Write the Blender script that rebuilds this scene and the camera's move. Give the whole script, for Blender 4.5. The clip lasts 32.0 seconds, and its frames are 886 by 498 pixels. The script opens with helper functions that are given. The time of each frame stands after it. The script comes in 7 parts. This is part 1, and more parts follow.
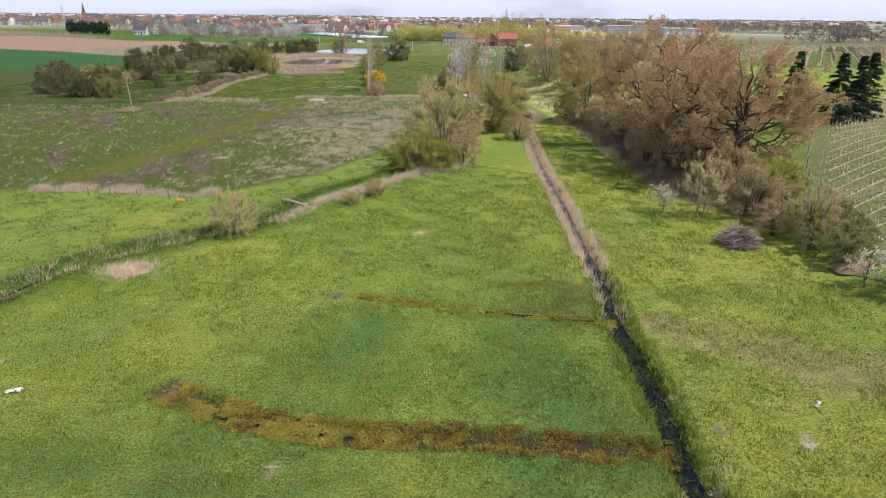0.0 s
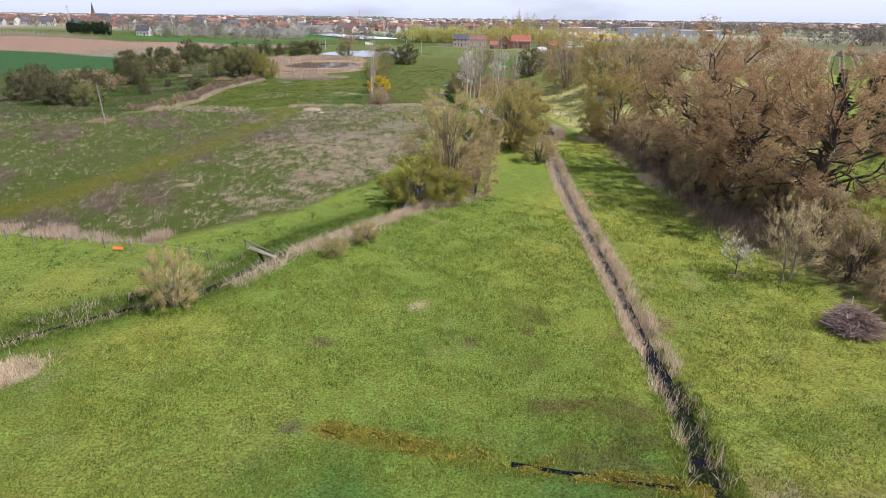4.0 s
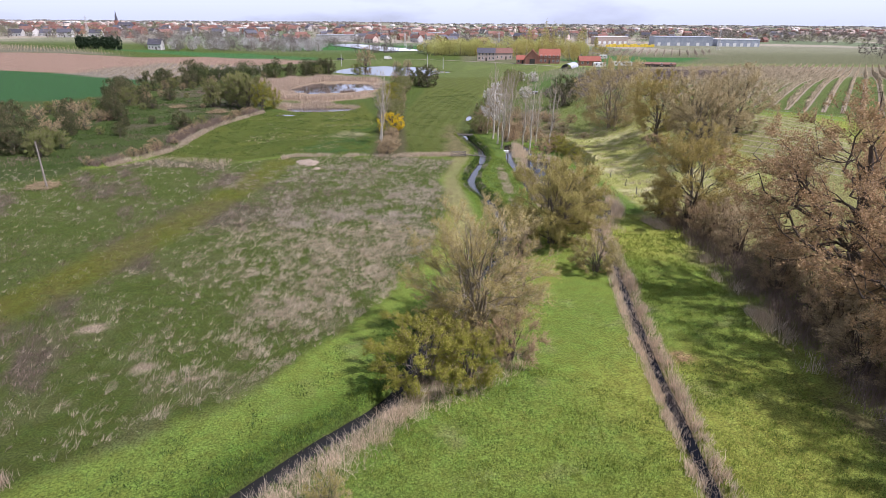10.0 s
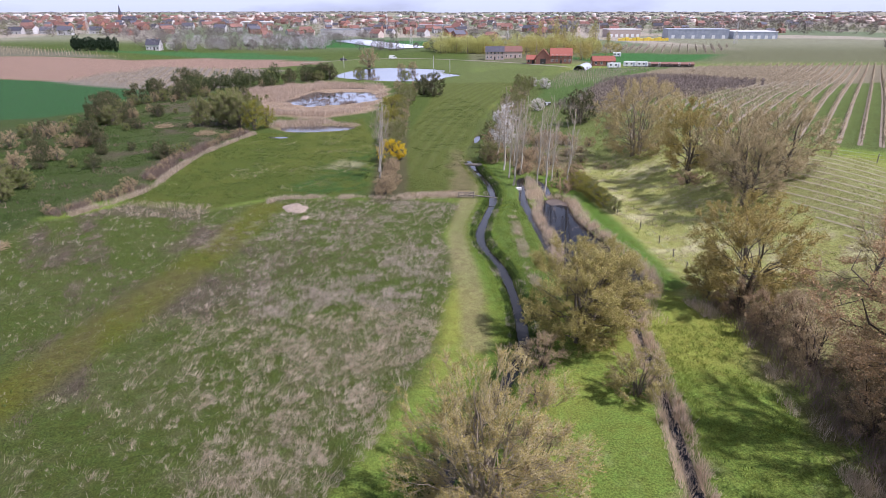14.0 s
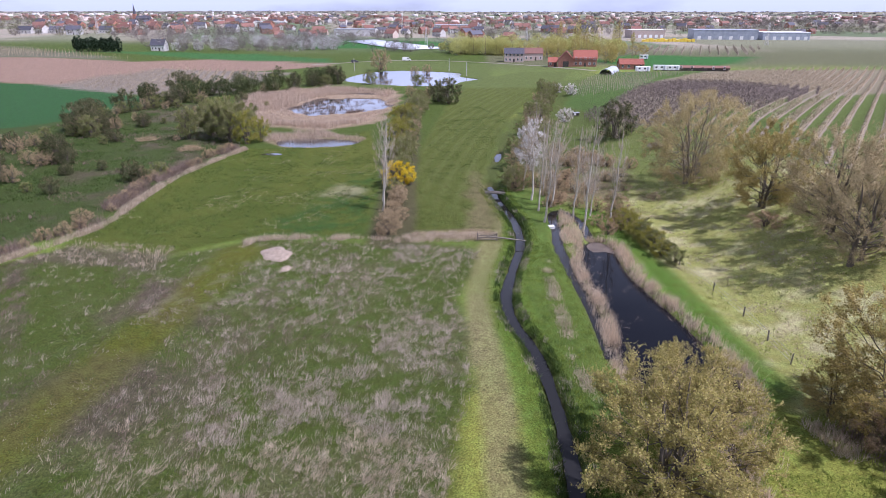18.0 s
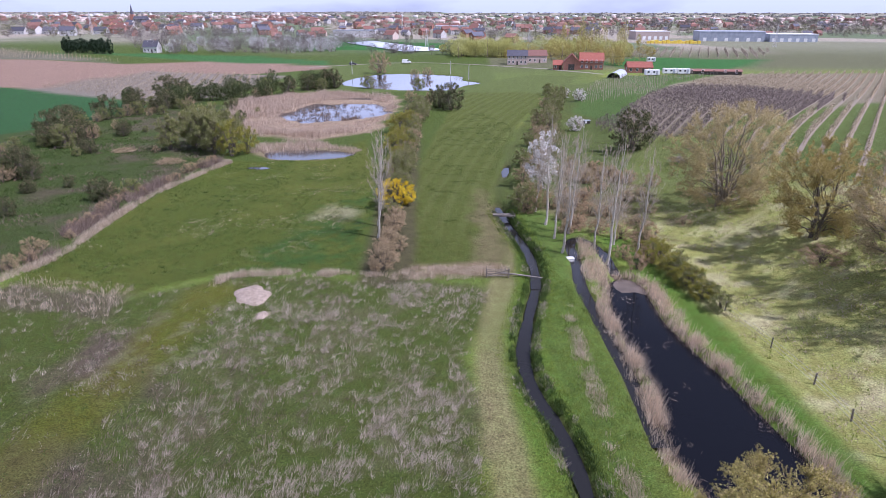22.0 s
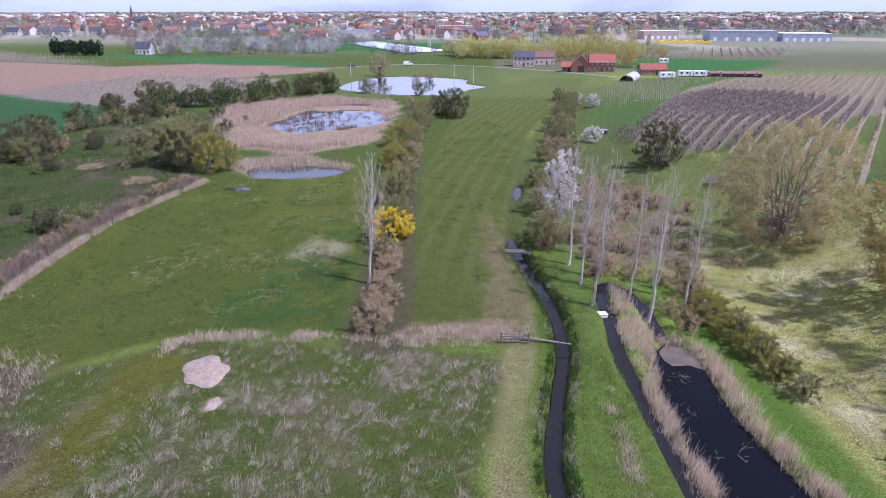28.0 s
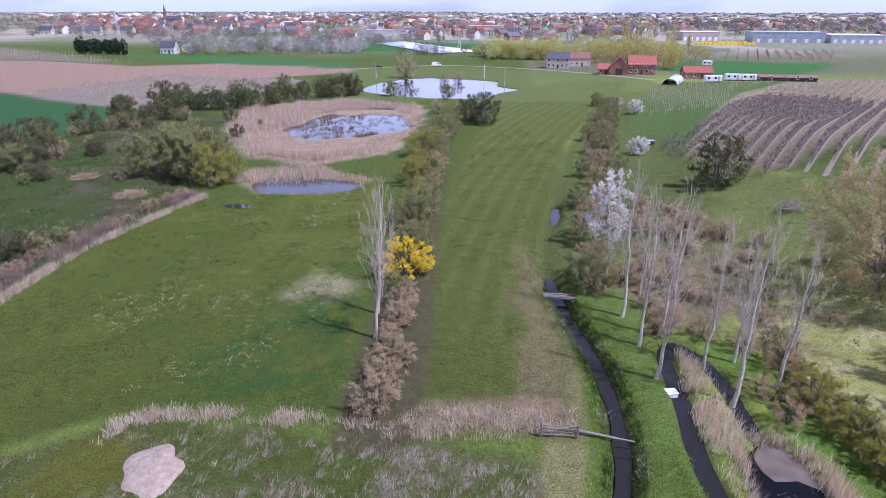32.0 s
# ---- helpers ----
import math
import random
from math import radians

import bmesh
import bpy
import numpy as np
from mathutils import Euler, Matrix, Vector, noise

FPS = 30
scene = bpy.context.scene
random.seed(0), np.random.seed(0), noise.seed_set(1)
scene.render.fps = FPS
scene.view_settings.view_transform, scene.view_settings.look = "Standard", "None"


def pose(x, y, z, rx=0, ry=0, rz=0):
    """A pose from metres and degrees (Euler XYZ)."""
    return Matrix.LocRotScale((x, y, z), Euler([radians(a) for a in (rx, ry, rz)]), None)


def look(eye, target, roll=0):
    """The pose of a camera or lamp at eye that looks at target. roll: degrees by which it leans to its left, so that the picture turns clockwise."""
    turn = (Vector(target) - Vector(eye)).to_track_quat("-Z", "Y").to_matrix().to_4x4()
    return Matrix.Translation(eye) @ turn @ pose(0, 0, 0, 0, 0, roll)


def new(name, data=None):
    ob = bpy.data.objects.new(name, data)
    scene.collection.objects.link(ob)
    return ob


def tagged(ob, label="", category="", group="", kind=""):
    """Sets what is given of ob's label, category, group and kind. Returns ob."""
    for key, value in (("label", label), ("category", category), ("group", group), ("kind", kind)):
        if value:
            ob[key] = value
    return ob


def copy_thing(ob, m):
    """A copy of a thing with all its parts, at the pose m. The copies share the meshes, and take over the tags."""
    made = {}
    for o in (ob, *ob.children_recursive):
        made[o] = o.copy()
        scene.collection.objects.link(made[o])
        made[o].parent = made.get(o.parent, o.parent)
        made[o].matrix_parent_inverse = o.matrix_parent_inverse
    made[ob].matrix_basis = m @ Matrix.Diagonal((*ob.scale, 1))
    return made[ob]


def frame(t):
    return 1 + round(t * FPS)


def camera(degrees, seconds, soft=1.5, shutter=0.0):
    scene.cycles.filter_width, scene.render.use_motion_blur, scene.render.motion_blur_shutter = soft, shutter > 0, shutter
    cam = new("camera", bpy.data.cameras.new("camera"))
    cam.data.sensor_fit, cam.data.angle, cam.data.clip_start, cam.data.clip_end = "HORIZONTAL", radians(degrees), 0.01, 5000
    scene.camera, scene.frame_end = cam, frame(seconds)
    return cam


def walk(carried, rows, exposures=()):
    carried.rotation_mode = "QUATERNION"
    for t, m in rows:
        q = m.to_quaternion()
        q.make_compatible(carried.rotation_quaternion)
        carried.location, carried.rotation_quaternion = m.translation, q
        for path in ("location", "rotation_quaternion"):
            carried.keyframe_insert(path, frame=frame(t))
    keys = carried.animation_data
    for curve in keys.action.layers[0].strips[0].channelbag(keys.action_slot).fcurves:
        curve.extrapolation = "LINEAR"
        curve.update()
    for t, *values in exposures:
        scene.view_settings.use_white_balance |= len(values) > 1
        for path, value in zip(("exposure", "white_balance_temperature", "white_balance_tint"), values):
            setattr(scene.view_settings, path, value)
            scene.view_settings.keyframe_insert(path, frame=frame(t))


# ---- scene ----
cam = camera(72.0, 32.0, soft=0.5)
PATH = [
    (0, (-0.896, 29.364, 20.701), (-0.805, 31.229, 19.984), 0.5),
    (1, (-0.724, 33.487, 20.679), (-0.635, 35.352, 19.962), 0.6),
    (2, (-0.433, 37.565, 20.747), (-0.348, 39.429, 20.028), 0.5),
    (3, (-0.206, 41.35, 20.664), (-0.126, 43.214, 19.945), 0.6),
    (6, (0.507, 56.732, 20.641), (0.52, 58.605, 19.942), 0.5),
    (8, (0.977, 67.258, 22.796), (0.975, 69.13, 22.091), 0.3),
    (9, (0.85, 71.149, 24.218), (0.846, 73.022, 23.514), 0.4),
    (10, (0.836, 74.997, 25.877), (0.827, 76.869, 25.174), 0.4),
    (11, (1.006, 78.874, 27.49), (0.985, 80.745, 26.784), 0.1),
    (12, (0.973, 82.72, 29.351), (0.947, 84.585, 28.629), 0.0),
    (13, (0.862, 86.988, 30.921), (0.832, 88.847, 30.183), -0.0),
    (14, (1.214, 91.674, 31.8), (1.178, 93.533, 31.065), -0.1),
    (16.5, (0.917, 106.316, 31.807), (0.825, 108.173, 31.07), -0.1),
    (19, (0.263, 117.573, 31.526), (0.187, 119.431, 30.791), 0.0),
    (21, (-0.236, 123.785, 31.497), (-0.316, 125.644, 30.764), -0.0),
    (23, (-0.681, 129.375, 31.642), (-0.765, 131.233, 30.907), -0.0),
    (25, (-0.883, 135.02, 31.648), (-0.973, 136.878, 30.912), -0.2),
    (28, (-1.25, 142.927, 31.545), (-1.342, 144.784, 30.81), -0.1),
    (32, (-1.856, 158.064, 30.668), (-2.035, 159.916, 29.934), -0.0),
]
walk(cam, [(t, look(eye, target, roll)) for t, eye, target, roll in PATH],
     [(0, 0.28, 6250, 18), (9, 0.28, 5970, 24), (19, 0.26, 5500, 31), (25, 0.25, 5330, 34), (32, 0.31, 5220, 36)])

# ---- world and sun ----
SUN_AZ, SUN_EL = radians(110), radians(55)
world = bpy.data.worlds.new("sky")
scene.world = world
world.use_nodes = True
wn, wl = world.node_tree.nodes, world.node_tree.links
wn.clear()
sky = wn.new("ShaderNodeTexSky")
sky.sky_type = "NISHITA"
sky.sun_disc = False
sky.sun_elevation, sky.sun_rotation = SUN_EL, SUN_AZ
sky.altitude, sky.air_density, sky.dust_density, sky.ozone_density = 50, 1.0, 1.6, 1.5
# thin broken cloud over the whole sky
wtc = wn.new("ShaderNodeTexCoord")
wmap = wn.new("ShaderNodeMapping")
wmap.inputs["Scale"].default_value = (2.0, 2.0, 7.0)
wnoise = wn.new("ShaderNodeTexNoise")
wnoise.inputs["Scale"].default_value = 1.6
wnoise.inputs["Detail"].default_value = 6.0
wramp = wn.new("ShaderNodeValToRGB")
wramp.color_ramp.elements[0].position, wramp.color_ramp.elements[1].position = 0.12, 0.50
wmix = wn.new("ShaderNodeMixRGB")
wmix.inputs["Color2"].default_value = (9.6, 10.6, 12.2, 1)
wbg = wn.new("ShaderNodeBackground")
wbg.inputs["Strength"].default_value = 0.049
wout = wn.new("ShaderNodeOutputWorld")
wl.new(wtc.outputs["Generated"], wmap.inputs["Vector"])
wl.new(wmap.outputs["Vector"], wnoise.inputs["Vector"])
wl.new(wnoise.outputs["Fac"], wramp.inputs["Fac"])
wl.new(wramp.outputs["Color"], wmix.inputs["Fac"])
wl.new(sky.outputs["Color"], wmix.inputs["Color1"])
# the cloud sheet gets a bright low band, added to whiten the ponds' reflections
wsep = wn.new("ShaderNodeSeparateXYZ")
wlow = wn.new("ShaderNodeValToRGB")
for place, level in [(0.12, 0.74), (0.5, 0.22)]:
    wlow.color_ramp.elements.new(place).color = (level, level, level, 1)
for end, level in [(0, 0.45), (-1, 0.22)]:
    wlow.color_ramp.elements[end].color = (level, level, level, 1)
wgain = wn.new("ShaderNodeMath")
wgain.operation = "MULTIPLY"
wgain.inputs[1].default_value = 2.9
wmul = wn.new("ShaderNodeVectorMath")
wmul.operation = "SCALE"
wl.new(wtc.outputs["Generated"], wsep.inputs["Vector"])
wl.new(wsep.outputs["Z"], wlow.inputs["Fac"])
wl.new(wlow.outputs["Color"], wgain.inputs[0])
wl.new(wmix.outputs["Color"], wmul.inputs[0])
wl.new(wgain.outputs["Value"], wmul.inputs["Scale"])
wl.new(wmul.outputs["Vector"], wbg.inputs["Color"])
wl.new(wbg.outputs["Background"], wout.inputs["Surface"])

sun = new("sun", bpy.data.lights.new("sun", "SUN"))
sun.data.energy, sun.data.angle, sun.data.color = 5.0, radians(1.2), (1.0, 0.95, 0.88)
sun.matrix_world = look((0, 0, 0), (-math.sin(SUN_AZ) * math.cos(SUN_EL), -math.cos(SUN_AZ) * math.cos(SUN_EL), -math.sin(SUN_EL)))

# ---- materials ----


def material(name, tones, rough=0.85, scale=3.0, detail=4.0, bump=0.0, bump_scale=30.0, metal=0.0, spread=0.0, island=0.0, spec=0.3, coarse=0.0):
    """A surface of two or more tones mixed by noise at two scales, with relief, varied from piece to piece."""
    m = bpy.data.materials.new(name)
    m.use_nodes = True
    n, l = m.node_tree.nodes, m.node_tree.links
    p = n["Principled BSDF"]
    p.inputs["Roughness"].default_value, p.inputs["Metallic"].default_value = rough, metal
    p.inputs["Specular IOR Level"].default_value = spec
    tc = n.new("ShaderNodeTexCoord")
    geo = n.new("ShaderNodeNewGeometry")
    nz = n.new("ShaderNodeTexNoise")
    nz.inputs["Scale"].default_value, nz.inputs["Detail"].default_value = scale, detail
    l.new(geo.outputs["Position"], nz.inputs["Vector"])
    ramp = n.new("ShaderNodeValToRGB")
    e = ramp.color_ramp.elements
    while len(e) < len(tones):
        e.new(0.5)
    for i, c in enumerate(tones):
        e[i].position = 0.3 + 0.4 * i / max(1, len(tones) - 1)
        e[i].color = (*c, 1)
    l.new(nz.outputs["Fac"], ramp.inputs["Fac"])
    hsv = n.new("ShaderNodeHueSaturation")
    l.new(ramp.outputs["Color"], hsv.inputs["Color"])
    src = None
    if spread:
        oi = n.new("ShaderNodeObjectInfo")
        src, amount = oi.outputs["Random"], spread
    if island:
        src, amount = geo.outputs["Random Per Island"], island
    if coarse:
        big = n.new("ShaderNodeTexNoise")
        big.inputs["Scale"].default_value, big.inputs["Detail"].default_value = scale * 0.13, 2.0
        l.new(geo.outputs["Position"], big.inputs["Vector"])
        if not src:
            src, amount = big.outputs["Fac"], coarse
    if src:
        mr = n.new("ShaderNodeMapRange")
        mr.inputs["To Min"].default_value, mr.inputs["To Max"].default_value = 1 - amount, 1 + amount
        l.new(src, mr.inputs["Value"])
        l.new(mr.outputs["Result"], hsv.inputs["Value"])
    l.new(hsv.outputs["Color"], p.inputs["Base Color"])
    if bump:
        bn = n.new("ShaderNodeTexNoise")
        bn.inputs["Scale"].default_value, bn.inputs["Detail"].default_value = bump_scale, 5.0
        l.new(geo.outputs["Position"], bn.inputs["Vector"])
        bp = n.new("ShaderNodeBump")
        bp.inputs["Strength"].default_value, bp.inputs["Distance"].default_value = bump, 0.1
        l.new(bn.outputs["Fac"], bp.inputs["Height"])
        l.new(bp.outputs["Normal"], p.inputs["Normal"])
    return m


def leaf_material(name, tones, rough=0.7, trans=0.25):
    """Leaves, buds and petals: varied from one to the next, letting some light through."""
    m = material(name, tones, rough, scale=0.8, island=0.35, spec=0.2)
    n, l = m.node_tree.nodes, m.node_tree.links
    p, out = n["Principled BSDF"], n["Material Output"]
    tr = n.new("ShaderNodeBsdfTranslucent")
    l.new(p.inputs["Base Color"].links[0].from_socket, tr.inputs["Color"])
    mx = n.new("ShaderNodeMixShader")
    mx.inputs["Fac"].default_value = trans
    l.new(p.outputs["BSDF"], mx.inputs[1])
    l.new(tr.outputs["BSDF"], mx.inputs[2])
    l.new(mx.outputs["Shader"], out.inputs["Surface"])
    return m


BARK = material("grey_bark", [(0.09, 0.075, 0.055), (0.17, 0.145, 0.11)], 0.95, 5, bump=0.6, bump_scale=14)
BARK_DARK = material("oak_bark", [(0.06, 0.045, 0.035), (0.12, 0.095, 0.075)], 0.95, 5, bump=0.8, bump_scale=10)
BARK_TAN = material("tan_bark", [(0.20, 0.165, 0.115), (0.32, 0.27, 0.195)], 0.92, 4, bump=0.5, bump_scale=14)
TWIG_PINK = material("cut_branches", [(0.20, 0.14, 0.115), (0.36, 0.28, 0.24)], 0.9, 0.9, island=0.35)
BARK_PALE = material("poplar_bark", [(0.33, 0.30, 0.24), (0.50, 0.46, 0.38), (0.23, 0.21, 0.165)], 0.85, 2.5, bump=0.4, bump_scale=12)
TWIG_BROWN = material("brown_twigs", [(0.24, 0.18, 0.105), (0.38, 0.295, 0.18)], 0.9, 0.9, island=0.3)
TWIG_RUSSET = material("russet_twigs", [(0.26, 0.17, 0.10), (0.40, 0.275, 0.165)], 0.9, 0.9, island=0.3)
# brown orchard twigs, darkened to carry cloud shade on the dense block
TWIG_SHADED = material("shaded_orchard_twigs", [(0.12, 0.095, 0.08), (0.20, 0.165, 0.14)], 0.9, 0.9, island=0.3)
TWIG_TOWN = material("grey_garden_twigs", [(0.13, 0.115, 0.10), (0.23, 0.205, 0.18)], 0.9, 0.01, island=0.35)
TWIG_GREY = material("grey_twigs", [(0.25, 0.20, 0.125), (0.40, 0.335, 0.225)], 0.9, 0.9, island=0.3)
TWIG_YELLOW = material("yellow_twigs", [(0.28, 0.21, 0.09), (0.42, 0.34, 0.16)], 0.9, 0.9, island=0.3)
TWIG_TAN = material("tan_twigs", [(0.29, 0.235, 0.115), (0.43, 0.36, 0.19)], 0.9, 0.9, island=0.3)
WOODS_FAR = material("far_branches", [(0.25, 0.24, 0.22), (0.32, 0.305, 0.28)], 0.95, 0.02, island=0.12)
TWIG_PALE = material("pale_twigs", [(0.22, 0.185, 0.135), (0.36, 0.315, 0.24)], 0.9, 0.9, island=0.3)
LEAF_OAK = leaf_material("russet_buds", [(0.35, 0.23, 0.12), (0.47, 0.32, 0.17), (0.39, 0.285, 0.14)])
LEAF_BUD = leaf_material("green_buds", [(0.34, 0.30, 0.09), (0.46, 0.41, 0.14)], trans=0.4)
LEAF_YGREEN = leaf_material("yellow_green_leaves", [(0.22, 0.23, 0.03), (0.33, 0.32, 0.05)])
LEAF_SPRING = leaf_material("grey_green_leaves", [(0.15, 0.18, 0.05), (0.25, 0.28, 0.085)], trans=0.35)
LEAF_DARK = leaf_material("dull_green_leaves", [(0.05, 0.07, 0.022), (0.10, 0.12, 0.045)])
LEAF_WILLOW = leaf_material("willow_leaves", [(0.17, 0.195, 0.055), (0.27, 0.29, 0.09)])
LEAF_TAN = leaf_material("tan_buds", [(0.42, 0.34, 0.14), (0.55, 0.45, 0.20)], trans=0.4)
LEAF_GROVE = leaf_material("pale_willow_leaves", [(0.40, 0.40, 0.12), (0.55, 0.54, 0.20)], trans=0.4)
LEAF_OLIVE = leaf_material("olive_buds", [(0.33, 0.27, 0.08), (0.46, 0.375, 0.12)], trans=0.4)
LEAF_DULL = leaf_material("garden_green", [(0.12, 0.125, 0.06), (0.20, 0.20, 0.10)])
LEAF_BROWN = leaf_material("brown_buds", [(0.32, 0.245, 0.13), (0.45, 0.355, 0.20)])
PETAL_YELLOW = leaf_material("forsythia_petals", [(0.66, 0.50, 0.015), (0.80, 0.63, 0.03)])
PETAL_GREY = leaf_material("greyish_petals", [(0.40, 0.385, 0.37), (0.58, 0.56, 0.54)])
PETAL_WHITE = leaf_material("white_petals", [(0.66, 0.64, 0.60), (0.80, 0.78, 0.74)])
NEEDLE = leaf_material("spruce_needles", [(0.018, 0.035, 0.018), (0.04, 0.065, 0.03)], trans=0.05)
REED = leaf_material("dead_reed", [(0.60, 0.48, 0.34), (0.78, 0.66, 0.50)], 0.9, 0.45)
REED_PINK = leaf_material("reedbed_straw", [(0.45, 0.355, 0.265), (0.60, 0.49, 0.38)], 0.9, 0.35)
STRAW = leaf_material("dead_grass", [(0.42, 0.345, 0.24), (0.65, 0.555, 0.415)], 0.9, 0.35)
STRAW_GREY = leaf_material("grey_dead_grass", [(0.33, 0.28, 0.21), (0.52, 0.45, 0.36)], 0.9, 0.3)
STRAW_DARK = material("dead_stalks", [(0.15, 0.11, 0.085), (0.26, 0.20, 0.155)], 0.9, 0.4, island=0.35)
GRASS_BLADE = leaf_material("grass_blades", [(0.15, 0.215, 0.032), (0.24, 0.30, 0.05)], trans=0.25)
GRASS_DEEP = leaf_material("deep_green_blades", [(0.065, 0.115, 0.022), (0.11, 0.165, 0.035)], trans=0.2)
GRASS_PALE = leaf_material("yellowed_blades", [(0.26, 0.25, 0.06), (0.40, 0.37, 0.14)], trans=0.2)
WEED = leaf_material("dark_weeds", [(0.045, 0.085, 0.018), (0.085, 0.13, 0.03)], trans=0.2)
WATER_WEED = leaf_material("ditch_weed_leaves", [(0.022, 0.034, 0.016), (0.06, 0.085, 0.03)], trans=0.1)
RILL_YELLOW = leaf_material("yellow_rill_weed", [(0.20, 0.185, 0.03), (0.33, 0.29, 0.05)])
RILL_WEED = leaf_material("rill_weed_leaves", [(0.10, 0.065, 0.025), (0.24, 0.19, 0.03), (0.13, 0.09, 0.03)])
WOOD = material("weathered_wood", [(0.16, 0.14, 0.12), (0.30, 0.27, 0.23)], 0.9, 6, bump=0.5, bump_scale=30, spread=0.25)
SAND = material("pale_sand", [(0.25, 0.20, 0.15), (0.36, 0.295, 0.235)], 0.95, 2.2, bump=0.8, bump_scale=5, coarse=0.15)
EARTH = material("bare_earth", [(0.14, 0.09, 0.055), (0.24, 0.16, 0.10)], 0.95, 2.5, bump=0.8, bump_scale=6)
BRICK = material("red_brick", [(0.26, 0.12, 0.085), (0.38, 0.19, 0.14)], 0.9, 1.5, bump=0.3, bump_scale=12, spread=0.2)
BRICK_PALE = material("pale_brick", [(0.45, 0.36, 0.31), (0.58, 0.48, 0.42)], 0.9, 1.5, bump=0.3, bump_scale=12, spread=0.15)
RENDER_WHITE = material("white_render", [(0.42, 0.41, 0.39), (0.58, 0.57, 0.55)], 0.85, 1.0, spread=0.12)
TILE_RED = material("red_roof_tiles", [(0.21, 0.068, 0.048), (0.32, 0.115, 0.08)], 0.8, 1.8, bump=0.5, bump_scale=8, spread=0.18)
# red tiles dulled for the far town: haze and cloud shade in the colour
TILE_HAZED = material("hazed_red_tiles", [(0.15, 0.072, 0.056), (0.24, 0.12, 0.095)], 0.85, 1.8, bump=0.5, bump_scale=8, spread=0.25)
TILE_DARK = material("slate_roof", [(0.06, 0.06, 0.075), (0.12, 0.12, 0.145)], 0.7, 1.8, bump=0.5, bump_scale=8, spread=0.3)
TILE_BROWN = material("brown_roof_tiles", [(0.17, 0.085, 0.065), (0.28, 0.15, 0.12)], 0.8, 1.8, bump=0.5, bump_scale=8, spread=0.25)
METAL_GREY = material("grey_sheet_metal", [(0.33, 0.36, 0.41), (0.45, 0.48, 0.53)], 0.5, 0.3, metal=0.3, spread=0.1)
WHITE_PAINT = material("white_paint", [(0.72, 0.72, 0.70), (0.84, 0.84, 0.82)], 0.5, 1.0)
CONCRETE = material("pale_concrete", [(0.45, 0.44, 0.42), (0.60, 0.59, 0.57)], 0.85, 1.5, bump=0.2, bump_scale=12)
LANE_DIRT = material("pale_dirt_lane", [(0.20, 0.18, 0.14), (0.30, 0.27, 0.22)], 0.9, 0.8, bump=0.2, bump_scale=8)
DARK_TRIM = material("dark_timber", [(0.04, 0.035, 0.03), (0.09, 0.08, 0.07)], 0.8, 2)
PLASTIC_SHEET = material("plastic_sheet", [(0.60, 0.65, 0.74), (0.74, 0.78, 0.85)], 0.35, 0.05)
TUNNEL_FILM = material("tunnel_film", [(0.34, 0.38, 0.43), (0.48, 0.52, 0.57)], 0.3, 0.4)
YELLOW_PAINT = material("yellow_paint", [(0.72, 0.52, 0.05), (0.80, 0.62, 0.10)], 0.5, 0.5)
ORANGE_NET = material("orange_netting", [(0.70, 0.16, 0.04), (0.80, 0.24, 0.07)], 0.8, 2)


def glass(name, colour, rough):
    m = bpy.data.materials.new(name)
    m.use_nodes = True
    p = m.node_tree.nodes["Principled BSDF"]
    p.inputs["Base Color"].default_value = (*colour, 1)
    p.inputs["Roughness"].default_value = rough
    p.inputs["Specular IOR Level"].default_value = 0.6
    return m


PANE = glass("window_glass", (0.02, 0.025, 0.03), 0.08)


def water_material(name, deep, ripple, rough=0.04):
    m = glass(name, deep, rough)
    n, l = m.node_tree.nodes, m.node_tree.links
    geo = n.new("ShaderNodeNewGeometry")
    nz = n.new("ShaderNodeTexNoise")
    nz.inputs["Scale"].default_value, nz.inputs["Detail"].default_value = 2.2, 3.0
    bp = n.new("ShaderNodeBump")
    bp.inputs["Strength"].default_value, bp.inputs["Distance"].default_value = ripple, 0.05
    l.new(geo.outputs["Position"], nz.inputs["Vector"])
    l.new(nz.outputs["Fac"], bp.inputs["Height"])
    l.new(bp.outputs["Normal"], n["Principled BSDF"].inputs["Normal"])
    n["Principled BSDF"].inputs["IOR"].default_value = 1.33
    n["Principled BSDF"].inputs["Specular IOR Level"].default_value = 0.32
    return m


POND_SCUM = material("pond_film", [(0.09, 0.075, 0.06), (0.16, 0.13, 0.105)], 0.5, 0.8)
STRAW_MULCH = material("straw_mulch", [(0.26, 0.235, 0.135), (0.36, 0.325, 0.20)], 0.95, 1.6)
ORCHARD_SOIL = material("orchard_soil", [(0.19, 0.155, 0.11), (0.27, 0.225, 0.165)], 0.95, 0.8)
WATER = water_material("stream_water", (0.018, 0.018, 0.018), 0.2)
for wet in (WATER,):
    wet.node_tree.nodes["Principled BSDF"].inputs["Specular IOR Level"].default_value = 0.5
WATER_POND = water_material("pond_water", (0.006, 0.007, 0.010), 0.06)
WATER_POND.node_tree.nodes["Principled BSDF"].inputs["Specular IOR Level"].default_value = 0.18
WATER_LAKE = water_material("lake_water", (0.02, 0.022, 0.025), 0.02)
WATER_LAKE.node_tree.nodes["Principled BSDF"].inputs["Specular IOR Level"].default_value = 1.0
WATER_MUD = water_material("muddy_water", (0.040, 0.025, 0.014), 0.3, 0.2)

